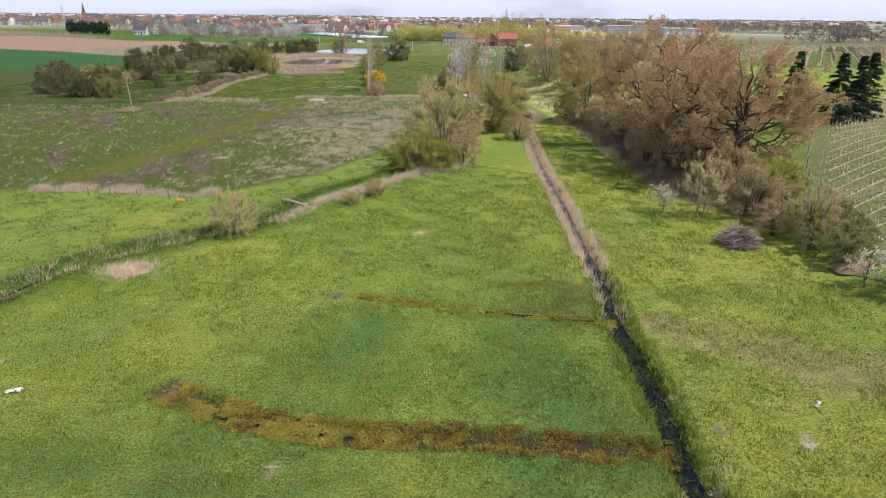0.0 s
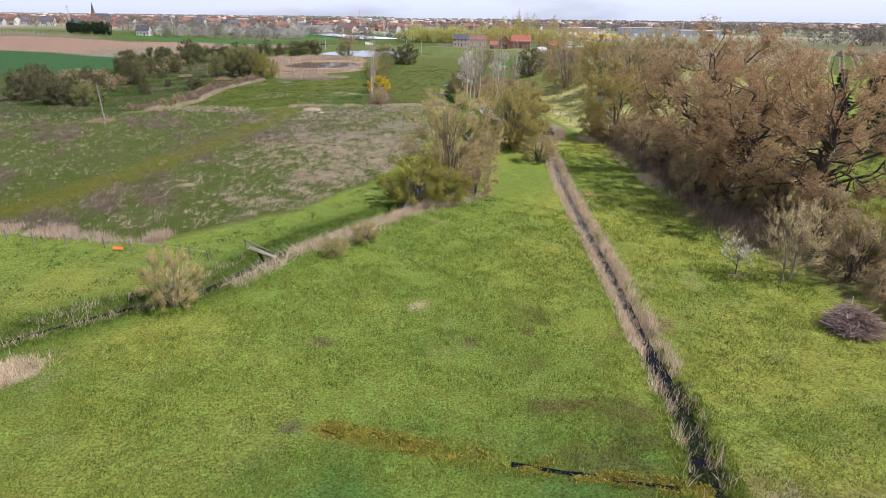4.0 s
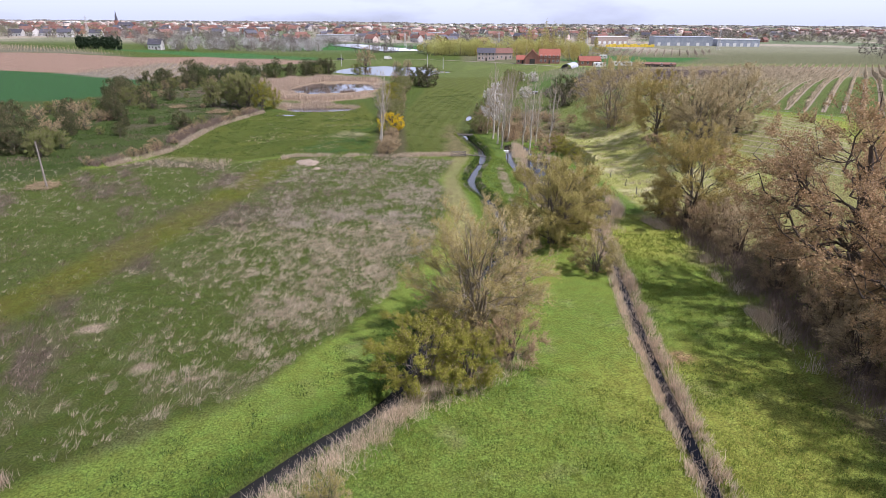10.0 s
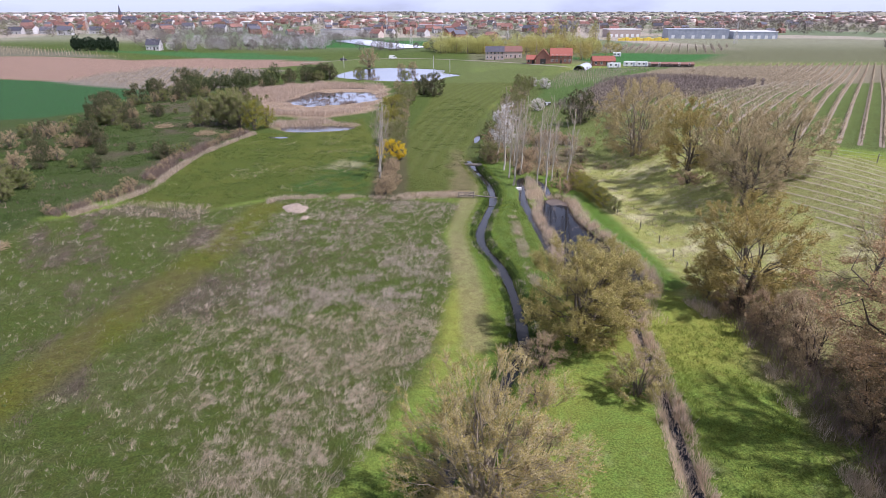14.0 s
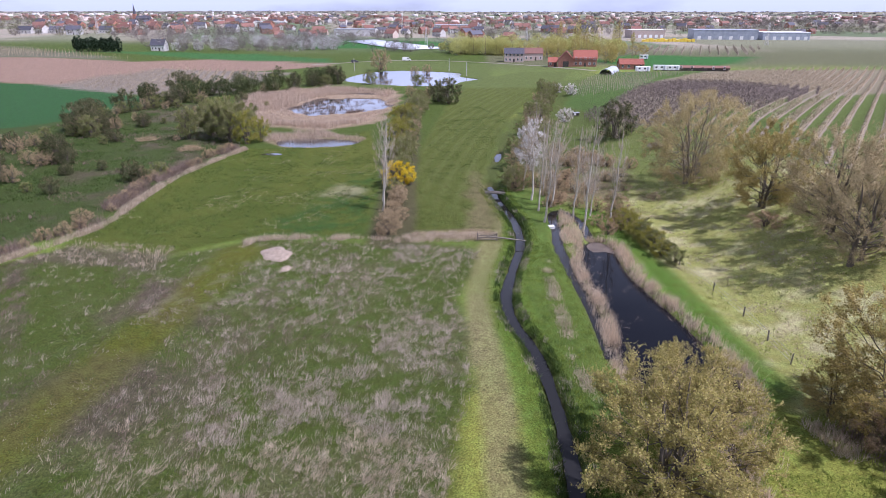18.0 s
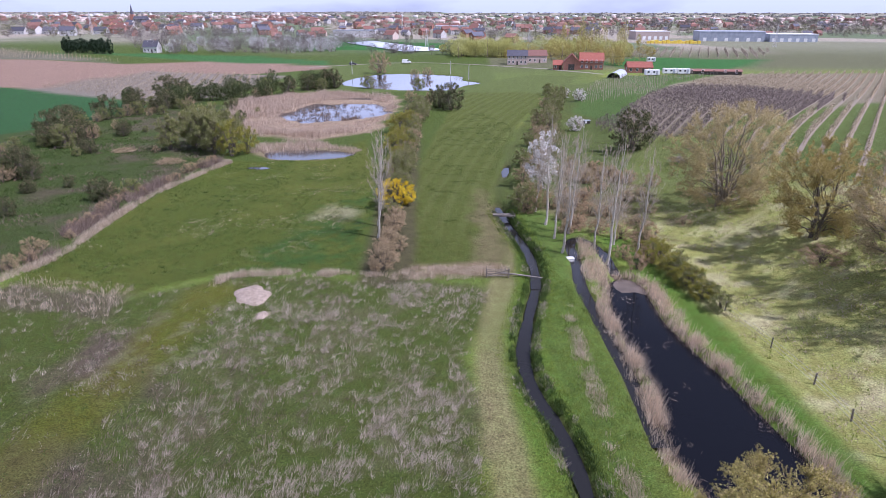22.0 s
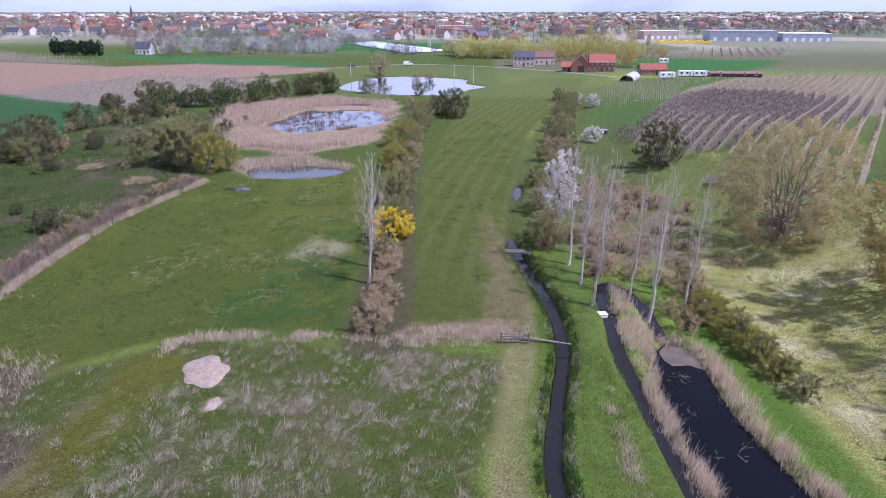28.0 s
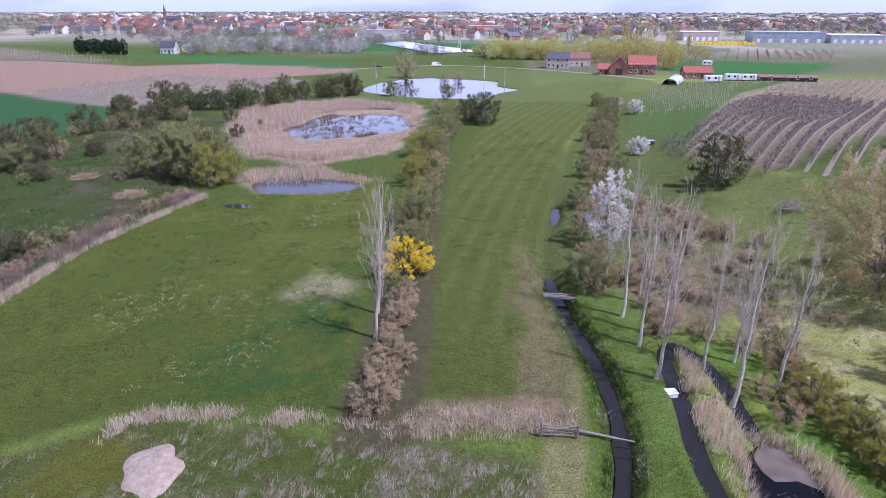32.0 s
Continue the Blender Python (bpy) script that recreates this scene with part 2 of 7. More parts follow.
# ---- plan ----
STREAM = [(-80, 40), (-50, 58), (-36, 70.5), (-31.2, 79.8), (-24.9, 86.3), (-19.7, 89.8), (-17.5, 92.0), (-14.5, 97.5), (-11.9, 102.1), (-9.0, 105.9),
          (-7.0, 108.4), (-3.9, 111.9), (-2.2, 115), (-0.8, 122), (2, 131), (6.6, 141), (8.5, 147), (8.5, 157.5), (7.5, 167), (5.8, 173), (5.2, 179.5),
          (6.5, 188), (8.1, 196.4), (8.2, 205), (6.8, 214), (5.5, 221), (4.5, 229), (5, 240), (6.7, 249.3), (7.6, 257), (11, 280), (14.6, 304),
          (21.8, 331), (28, 365), (38, 400), (50, 440)]
DITCH = [(12, 30), (12.1, 45), (12.2, 52), (13, 58), (13.4, 63), (13.6, 68), (14.4, 73), (15.2, 82), (16.2, 94), (17.3, 110), (18.3, 123),
         (19.4, 133), (20.2, 141), (20.6, 147), (21.4, 154), (22, 161)]
CHANNEL = [(14.8, 166), (14.7, 178), (14.0, 188), (13.6, 196), (14.2, 204), (14.3, 210), (15.8, 212.6), (17.6, 209.8), (18.5, 205.6), (18.6, 199)]
RILL_1 = [(13.5, 68), (10, 68.8), (6, 69.8), (1.8, 70.9), (-2.5, 72.2), (-5.3, 73.1)]
RILL_2 = [(12.2, 54), (8.1, 54.5), (5.6, 55), (1.5, 55.6), (-2, 55.8), (-6.2, 56.5), (-10.5, 57.9), (-13.4, 59.4), (-15.7, 60.6)]
POND = [(21.5, 156.5), (17.4, 159.5), (15.8, 164.4), (16.3, 170), (16.8, 175), (16.2, 182), (15.9, 187), (16.4, 192.5), (17.4, 196.6), (19.3, 198), (20.9, 196), (21.0, 190), (21.1, 185.5), (22.2, 180), (23.4, 175.5), (24.7, 168.5), (25.4, 164.4), (24.8, 159.5)]
BIG_POND = [(-59, 410), (-45, 394), (-27, 387), (-10, 388), (-4, 403), (4, 416), (-5, 427), (-7, 446), (-37, 457), (-53, 445)]
MARSH = [(-60, 324), (-52, 309), (-36, 312), (-28, 334), (-38, 349), (-54, 345)]
MARSH_STRIP = [(-53, 359), (-37, 358), (-37, 363), (-53, 364)]
SMALL_POND = [(-48, 265), (-43, 260.5), (-31, 262), (-28, 268), (-38, 271), (-47, 270)]
REEDBED = [(-84, 336), (-72, 303), (-57, 286), (-41, 281), (-27, 292), (-25, 336), (-30, 366), (-56, 378), (-88, 362)]
SMALL_REEDS = [(-52, 267), (-45, 259), (-30, 260), (-26, 270), (-38, 277.5), (-51, 276)]


def dense(points, step=0.8):
    """A smooth line through the points, cut into even steps."""
    p = np.array(points, float)
    t = np.arange(len(p))
    out = []
    for i in range(len(p) - 1):
        p0, p1, p2, p3 = p[max(i - 1, 0)], p[i], p[i + 1], p[min(i + 2, len(p) - 1)]
        n = max(1, int(np.linalg.norm(p2 - p1) / step))
        for k in range(n):
            u = k / n
            out.append(0.5 * (2 * p1 + (p2 - p0) * u + (2 * p0 - 5 * p1 + 4 * p2 - p3) * u * u + (3 * p1 - p0 - 3 * p2 + p3) * u ** 3))
    out.append(p[-1])
    return np.array(out)


def ring(points, step=0.8):
    p = list(points)
    d = dense([p[-1]] + p + [p[0], p[1]], step)
    a = np.argmin(np.linalg.norm(d - np.array(p[0]), axis=1))
    b = len(d) - 1 - np.argmin(np.linalg.norm(d[::-1] - np.array(p[0]), axis=1))
    return d[a:b] if b > a + 3 else np.array(p, float)


def line_distance(x, y, line):
    """How far each place lies from a line."""
    best = np.full(x.shape, 1e9)
    lo, hi = line.min(0) - 14, line.max(0) + 14
    m = (x > lo[0]) & (x < hi[0]) & (y > lo[1]) & (y < hi[1])
    px_, py_ = x[m], y[m]
    d = np.full(px_.shape, 1e9)
    for a, b in zip(line[:-1], line[1:]):
        ab = b - a
        u = np.clip(((px_ - a[0]) * ab[0] + (py_ - a[1]) * ab[1]) / max(ab @ ab, 1e-9), 0, 1)
        d = np.minimum(d, np.hypot(px_ - a[0] - u * ab[0], py_ - a[1] - u * ab[1]))
    best[m] = d
    return best


def inside(x, y, poly):
    """Signed distance to an outline: positive inside."""
    poly = np.array(poly, float)
    c = np.zeros(x.shape, bool)
    d = np.full(x.shape, 1e9)
    for a, b in zip(poly, np.roll(poly, -1, 0)):
        ab = b - a
        u = np.clip(((x - a[0]) * ab[0] + (y - a[1]) * ab[1]) / max(ab @ ab, 1e-9), 0, 1)
        d = np.minimum(d, np.hypot(x - a[0] - u * ab[0], y - a[1] - u * ab[1]))
        c ^= ((a[1] > y) != (b[1] > y)) & (x < (b[0] - a[0]) * (y - a[1]) / (b[1] - a[1] + 1e-12) + a[0])
    return np.where(c, d, -d)


def smooth(v, a=0.0, b=1.0):
    v = np.clip((np.asarray(v, float) - a) / (b - a), 0, 1)
    return v * v * (3 - 2 * v)


def hashed(i, j, seed):
    v = np.sin(i * 127.1 + j * 311.7 + seed * 74.7) * 43758.5453
    return v - np.floor(v)


def vnoise(x, y, seed=0):
    x, y = np.asarray(x, float), np.asarray(y, float)
    i, j = np.floor(x), np.floor(y)
    u, v = x - i, y - j
    u, v = u * u * (3 - 2 * u), v * v * (3 - 2 * v)
    a, b, c, d = hashed(i, j, seed), hashed(i + 1, j, seed), hashed(i, j + 1, seed), hashed(i + 1, j + 1, seed)
    return (a * (1 - u) + b * u) * (1 - v) + (c * (1 - u) + d * u) * v


def fbm(x, y, size, seed=0, octaves=4):
    """Cloudy noise from 0 to 1 about 0.5, with features of about that size in metres."""
    total, weight, amp = 0, 0, 1.0
    for k in range(octaves):
        total = total + amp * vnoise(x / size * 2 ** k + 17.3 * k, y / size * 2 ** k - 9.1 * k, seed + k)
        weight += amp
        amp *= 0.55
    return total / weight


stream_line, ditch_line, channel_line = dense(STREAM), dense(DITCH), dense(CHANNEL)
rill_1, rill_2 = dense(RILL_1), dense(RILL_2)
pond_ring, big_ring, marsh_ring, small_ring = ring(POND), ring(BIG_POND, 3), ring(MARSH, 2), ring(SMALL_POND, 1.5)
marsh_ring = marsh_ring + (marsh_ring - marsh_ring.mean(0)) * 0.5 * (vnoise(marsh_ring[:, 0] / 5, marsh_ring[:, 1] / 5, 6) - 0.55)[:, None]
strip_ring = np.array(MARSH_STRIP, float)


def base_height(x, y):
    x, y = np.asarray(x, float), np.asarray(y, float)
    z = (6 + 3.5 * smooth(y, 120, 190)) * smooth(x, 30, 64) * (1 - 0.9 * smooth(y, 230, 430))
    z = z + 6 * smooth(-x, 130, 260) * smooth(y, 280, 480)
    return z + 0.35 * (fbm(x, y, 14, 3) - 0.5) * smooth(np.hypot(x, y - 150), 900, 200)


def open_water(y):
    """Where the stream lies open: beyond the footbridge it is overgrown but for one bend."""
    return 1 - 0.88 * smooth(y, 226, 232) * (1 - np.exp(-((np.asarray(y, float) - 253) / 6) ** 2))


def land_height(x, y):
    x, y = np.atleast_1d(np.asarray(x, float)), np.atleast_1d(np.asarray(y, float))
    z = base_height(x, y)
    z = z - 1.05 * open_water(y) * (1 - smooth(line_distance(x, y, stream_line), 0.5, 1.4))
    z = z - 0.62 * (1 - smooth(line_distance(x, y, ditch_line), 0.3, 1.2))
    z = z - 0.75 * (1 - smooth(line_distance(x, y, channel_line), 0.3, 1.2))
    z = z - 0.27 * (1 - smooth(line_distance(x, y, rill_2), 0.25, 1.0)) - 0.25 * (1 - smooth(line_distance(x, y, rill_1), 0.15, 0.8))
    for outline in (pond_ring, big_ring, marsh_ring, small_ring, strip_ring):
        lo, hi = outline.min(0) - 3, outline.max(0) + 3
        m = (x > lo[0]) & (x < hi[0]) & (y > lo[1]) & (y < hi[1])
        if m.any():
            z[m] -= 0.9 * smooth(inside(x[m], y[m], outline), -1.2, 0.8)
    return z


def at_ground(x, y):
    return float(land_height(x, y)[0])


def spaced(knots):
    """Coordinates with the spacing asked for between knots: (from, to, step) rows."""
    out = []
    for a, b, s in knots:
        out += list(np.arange(a, b, s))
    return np.array(out + [knots[-1][1]])


gx = spaced([(-5000, -1000, 400), (-1000, -300, 35), (-300, -140, 8), (-140, -64, 2.5), (-64, -36, 1.0), (-36, 36, 0.5), (36, 64, 1.0), (64, 140, 2.5), (140, 300, 8), (300, 1000, 35), (1000, 5000, 400)])
gy = spaced([(-400, 0, 40), (0, 40, 4), (40, 215, 0.55), (215, 275, 0.9), (275, 470, 2.2), (470, 900, 12), (900, 2000, 60), (2000, 5000, 300)])
GX, GY = np.meshgrid(gx, gy)
FX, FY = GX.ravel(), GY.ravel()
FZ = land_height(FX, FY)
MEADOW, DEEP, YELLOWISH, DRY = (0.168, 0.232, 0.040), (0.105, 0.178, 0.036), (0.275, 0.28, 0.055), (0.33, 0.28, 0.155)


def zone(colour, other, amount):
    a = np.clip(amount, 0, 1)[:, None]
    return colour * (1 - a) + np.array(other, float) * a


def polygon(points, soft=1.5, wobble=2.0, seed=5):
    """Cover inside an outline, with a wandering soft edge."""
    pts = np.array(points, float)
    lo, hi = pts.min(0) - 8 - soft, pts.max(0) + 8 + soft
    m = (FX > lo[0]) & (FX < hi[0]) & (FY > lo[1]) & (FY < hi[1])
    out = np.zeros(FX.shape)
    if m.any():
        d = inside(FX[m], FY[m], pts) + wobble * (fbm(FX[m], FY[m], 5, seed) - 0.5) * 2
        out[m] = smooth(d, -soft, soft)
    return out


def strip(line, half, soft=0.8):
    return 1 - smooth(line_distance(FX, FY, line) + 0.8 * (fbm(FX, FY, 3, 8) - 0.5), half, half + soft)


n_big, n_mid, n_small = fbm(FX, FY, 22, 11), fbm(FX, FY, 6, 21), fbm(FX, FY, 1.6, 31)
col = np.tile(np.array(MEADOW), (len(FX), 1))
col = zone(col, YELLOWISH, smooth(n_big, 0.46, 0.72) * 0.65)
col = zone(col, DEEP, smooth(n_mid, 0.46, 0.8) * 0.35)
col = zone(col, DRY, smooth(n_small * 0.6 + n_mid * 0.4, 0.60, 0.78) * 0.28)
col = zone(col, (0.12, 0.125, 0.065), smooth(FY, 430, 500))
col = zone(col, (0.068, 0.098, 0.020), smooth(FY, 192, 200) * (1 - smooth(FX, 8, 14)))
# lusher wet grass round the rills
col = zone(col, (0.060, 0.138, 0.030), (polygon([(-30, 40), (12, 40), (12.5, 70), (5, 73), (-10, 68), (-22, 56)], 3, 4) * smooth(n_mid, 0.2, 0.7)) * 0.75)
col = zone(col, (0.10, 0.085, 0.03), polygon([(6, 70), (12.5, 64), (13, 92), (7, 92)], 2, 3) * smooth(fbm(FX, FY, 2.2, 41), 0.5, 0.7) * 0.8)
# the trodden crossing east of the ditch
col = zone(col, (0.24, 0.195, 0.095), polygon([(14, 69), (15, 65.5), (26, 57), (34, 52), (36, 58), (24, 67), (16, 69.5)], 1.5, 2) * (0.3 + 0.6 * n_mid))
# rough meadow of dead grass
rough = polygon([(-120, 108), (-38, 104.5), (-32, 102.3), (-26, 101.6), (-23.6, 104.6), (-19.5, 108.5), (-14.7, 112), (-10, 118.7), (-5, 129), (-1, 144), (1.5, 160), (0, 178), (2.5, 194), (-10, 196), (-30, 197), (-40, 190), (-56, 192), (-62, 185), (-120, 178)], 1.2, 1.5)
col = zone(col, (0.066, 0.092, 0.016), rough)
col = zone(col, (0.18, 0.15, 0.095), rough * (0.03 + 0.3 * smooth(n_small * 0.5 + n_mid * 0.5, 0.4, 0.62)) * (0.35 + 0.65 * smooth(FX + 6 * (n_big - 0.5), -44, -8)))
col = zone(col, (0.10, 0.075, 0.06), rough * smooth(fbm(FX + 0.5 * FY, FY * 0.4, 7, 61), 0.56, 0.7) * smooth(-FX, 12, 34) * 0.7)
track = dense([(-46, 112), (-39.5, 131), (-37, 142), (-34.5, 157), (-32, 176), (-31, 191)])
col = zone(col, (0.115, 0.118, 0.014), strip(track, 1.2, 3.6) * (0.35 + 0.6 * n_mid))
col = zone(col, (0.115, 0.085, 0.065), polygon([(-58, 186), (-40, 184), (-39, 192), (-56, 193)], 1, 2) * 0.6 + polygon([(-38, 168), (-34, 178), (-36, 181), (-41, 172)], 1, 2) * 0.5)
# path west of the stream and green bank
bank = 1 - smooth(line_distance(FX, FY, stream_line), 2.2, 5.5)
col = zone(col, (0.085, 0.15, 0.020), bank * (FY < 225) * 0.75)
col = zone(col, (0.045, 0.075, 0.016), (1 - smooth(line_distance(FX, FY, stream_line), 1.2, 3.0)) * (FY < 112) * 0.45)
col = zone(col, (0.235, 0.205, 0.10), strip(dense([(3.6, 146), (3.2, 158), (2.2, 170), (1.8, 180), (3.0, 190), (4.2, 198), (4.5, 208), (2.5, 214)]), 0.9, 1.2) * (0.45 + 0.5 * n_mid))
# mown fields
west = polygon([(-57, 193), (-40, 190), (-30, 198), (-15, 198.5), (-16, 230), (-23, 262), (-27, 282), (-45, 258), (-53, 257), (-57, 240), (-57.5, 214)], 1.0, 0.8)
col = zone(col, (0.074, 0.098, 0.016), west)
col = zone(col, (0.105, 0.12, 0.022), west * smooth(n_big * 0.7 + n_mid * 0.3, 0.45, 0.68) * 0.7)
col = zone(col, (0.035, 0.085, 0.018), west * polygon([(-30, 198), (-14, 198), (-16, 240), (-24, 235)], 3, 4) * smooth(n_small, 0.3, 0.7) * 0.8)
col = zone(col, (0.33, 0.30, 0.17), polygon([(-26, 219), (-19, 218.5), (-18, 224), (-24, 226.5)], 1.5, 2) * (0.3 + 0.5 * n_small))
lane = polygon([(-9, 197), (5, 197), (5.5, 222), (4, 232), (6, 256), (13, 302), (20, 332), (40, 395), (52, 440), (30, 452), (8, 420), (-2, 380), (-7, 340), (-11, 262), (-11, 235)], 1.0, 0.6)
stripes = 0.5 + 0.5 * np.sin((FX - 0.052 * (FY - 200) - 0.0009 * (FY - 200) ** 2) * 2 * math.pi / 3.4)
col = zone(col, (0.082, 0.102, 0.021), lane)
col = zone(col, (0.135, 0.155, 0.05), lane * smooth(stripes, 0.45, 0.85) * (0.12 + 0.25 * n_mid) * smooth(FY, 206, 222))
col = zone(col, (0.22, 0.17, 0.10), polygon([(-9, 197), (5, 197.5), (4.5, 202), (-8, 201)], 0.8, 1.5) * 0.7 + polygon([(1, 200), (5.5, 200), (4, 226), (1.5, 236), (0.5, 214)], 1.5, 2) * 0.5)
col = zone(col, (0.085, 0.075, 0.04), strip(dense([(-10.9, 197), (-11.5, 210), (-13, 228), (-14.5, 250), (-16, 275), (-19, 320), (-20, 345)]), 2.6, 1.6) * 0.85)
# hillside pasture and orchard ground
hillside = polygon([(29, 158), (48, 150), (66, 166), (58, 205), (48, 262), (40, 280), (24, 290), (15, 262), (24, 212), (27, 186)], 1.5, 2)
col = zone(col, (0.29, 0.30, 0.09), hillside)
col = zone(col, (0.52, 0.47, 0.28), hillside * smooth(fbm(FX, FY, 2.2, 71) * 0.7 + 0.3 * n_big, 0.45, 0.66) * 0.6 * (1 - 0.75 * smooth(FY, 208, 236)))
col = zone(col, (0.10, 0.135, 0.035), hillside * smooth(FY, 206, 240) * 0.8)
col = zone(col, (0.15, 0.115, 0.075), polygon([(20, 212), (30, 212), (34, 250), (20, 262), (14, 240), (12, 224)], 3, 4) * smooth(n_mid, 0.3, 0.55) * 0.8)
col = zone(col, (0.075, 0.15, 0.02), polygon([(22, 212), (27, 186), (30, 160), (24, 158), (25, 175), (22.5, 196), (18, 214)], 1, 1) * 0.8)
col = zone(col, (0.075, 0.098, 0.028), polygon([(10, 240), (26, 236), (34, 262), (40, 292), (44, 330), (40, 390), (26, 340), (16, 290)], 3, 3) * 0.9)
under = polygon([(32, 88), (44, 88), (62, 160), (46, 152), (30, 150), (29, 112)], 1.5, 3)
col = zone(col, (0.27, 0.26, 0.10), polygon([(38, 118), (60, 122), (66, 166), (48, 158), (32, 160), (34, 146)], 2, 3) * 0.9)
col = zone(col, (0.16, 0.125, 0.07), under * smooth(n_mid, 0.3, 0.6) * 0.75 * (FX < 40) * (FY < 148))
orchard = polygon([(57, 205), (80, 186), (260, 150), (330, 470), (130, 452), (84, 425), (48, 330), (38, 292), (49, 262)], 1, 1)
ROW_DIR = np.array([0.545, 0.838])
col = zone(col, (0.10, 0.135, 0.035), orchard)
col = zone(col, (0.23, 0.19, 0.135), orchard * polygon([(36, 296), (46, 268), (60, 275), (150, 330), (320, 420), (330, 470), (130, 452), (84, 425), (48, 330)], 4, 4) * 0.8)
col = zone(col, (0.075, 0.125, 0.03), polygon([(30, 340), (40, 300), (86, 400), (122, 447), (68, 440), (48, 398)], 1, 1))
CROP = [(49.5, 187), (57, 198), (67, 186), (61, 163), (54, 153), (50, 163)]
col = zone(col, (0.24, 0.25, 0.09), polygon(CROP, 1, 1) * 0.85)
col = zone(col, (0.080, 0.102, 0.026), polygon([(4.5, 226), (13, 226), (20, 258), (26, 300), (36, 345), (52, 404), (40, 404), (20, 332), (12.5, 302), (5.5, 256)], 1.5, 1.5) * 0.9)
vine = polygon([(39, 50), (92, 30), (160, 110), (96, 150), (60, 121), (45, 98), (40.5, 84)], 1, 1)
col = zone(col, (0.16, 0.185, 0.075), vine)
col = zone(col, (0.26, 0.235, 0.155), vine * smooth(n_mid, 0.5, 0.7) * 0.4)
# marsh, far fields
col = zone(col, (0.30, 0.225, 0.155), polygon(REEDBED, 2, 4) * 0.9 + polygon(SMALL_REEDS, 1, 1) * 0.6)
# dark scrub grass, lowered further for cloud shade over the west side
scrub = polygon([(-260, 150), (-66, 176), (-59, 214), (-58, 250), (-62, 290), (-84, 336), (-100, 352), (-118, 330), (-128, 290), (-260, 260)], 2, 3)
col = zone(col, (0.05, 0.072, 0.018), scrub)
col = zone(col, (0.10, 0.078, 0.055), scrub * smooth(n_mid * 0.5 + n_big * 0.5, 0.5, 0.66) * 0.7)
col = zone(col, (0.105, 0.135, 0.04), polygon([(-75, 380), (70, 380), (60, 480), (-45, 522), (-85, 495), (-80, 440)], 3, 4) * 0.8)
col = zone(col, (0.032, 0.090, 0.028), polygon([(-420, 180), (-128, 282), (-113, 310), (-112, 338), (-165, 374), (-420, 380)], 0.8, 0.5))
col = zone(col, (0.19, 0.165, 0.13), polygon([(-185, 375), (-115, 346), (-95, 362), (-92, 440), (-113, 446), (-164, 453)], 1, 1))
col = zone(col, (0.24, 0.165, 0.12), polygon([(-420, 380), (-178, 376), (-166, 450), (-113, 448), (-80, 478), (-86, 502), (-164, 516), (-190, 470), (-420, 438)], 1, 1))
col = zone(col, (0.045, 0.12, 0.035), polygon([(-260, 505), (-164, 517), (-86, 503), (-92, 530), (-150, 570), (-235, 520)], 2, 2))
col = zone(col, (0.14, 0.135, 0.09), polygon([(-420, 440), (-192, 472), (-262, 506), (-470, 640), (-600, 560)], 3, 3))
col = zone(col, (0.04, 0.125, 0.03), polygon([(88, 470), (130, 458), (190, 545), (110, 560), (75, 510)], 2, 2) + polygon([(-150, 640), (20, 640), (0, 740), (-130, 800), (-170, 730)], 4, 4))
# far fields paled: distance haze is put into their base colours
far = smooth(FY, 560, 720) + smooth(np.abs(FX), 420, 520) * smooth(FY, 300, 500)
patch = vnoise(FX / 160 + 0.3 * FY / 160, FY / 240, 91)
far_haze_col = np.where(patch[:, None] < 0.4, (0.19, 0.195, 0.125), np.where(patch[:, None] < 0.68, (0.30, 0.27, 0.21), (0.13, 0.165, 0.09)))
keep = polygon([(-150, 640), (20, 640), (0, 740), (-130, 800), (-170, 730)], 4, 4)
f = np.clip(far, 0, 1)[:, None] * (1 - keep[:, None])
col = col * (1 - f) + far_haze_col * f
# grass between stream and pond lowered a little, cloud shade put into its colour
col = zone(col, (0.098, 0.150, 0.030), polygon([(9, 148), (15, 158), (14, 200), (17, 214), (12, 224), (8, 224), (9.5, 205), (7.5, 182), (9, 165)], 1, 1) * 0.85)
# muddy banks and bare spots
mud = open_water(FY) * (1 - smooth(line_distance(FX, FY, stream_line), 0.5, 1.1)) * 0.85 + (1 - smooth(line_distance(FX, FY, ditch_line), 0.4, 0.9)) * (0.75 - 0.4 * smooth(FY, 74, 92)) + (1 - smooth(line_distance(FX, FY, channel_line), 0.5, 1.1)) * 0.6
col = zone(col, (0.075, 0.06, 0.035), mud)
col = zone(col, (0.17, 0.14, 0.02), (1 - smooth(line_distance(FX, FY, rill_1), 0.5, 1.1)) * smooth(-FX, -9, 2) * 0.8)
col = zone(col, (0.060, 0.042, 0.020), (1 - smooth(line_distance(FX, FY, rill_2) + 0.9 * (fbm(FX, FY, 1.6, 55) - 0.5), 0.75, 1.15)) * 0.92)
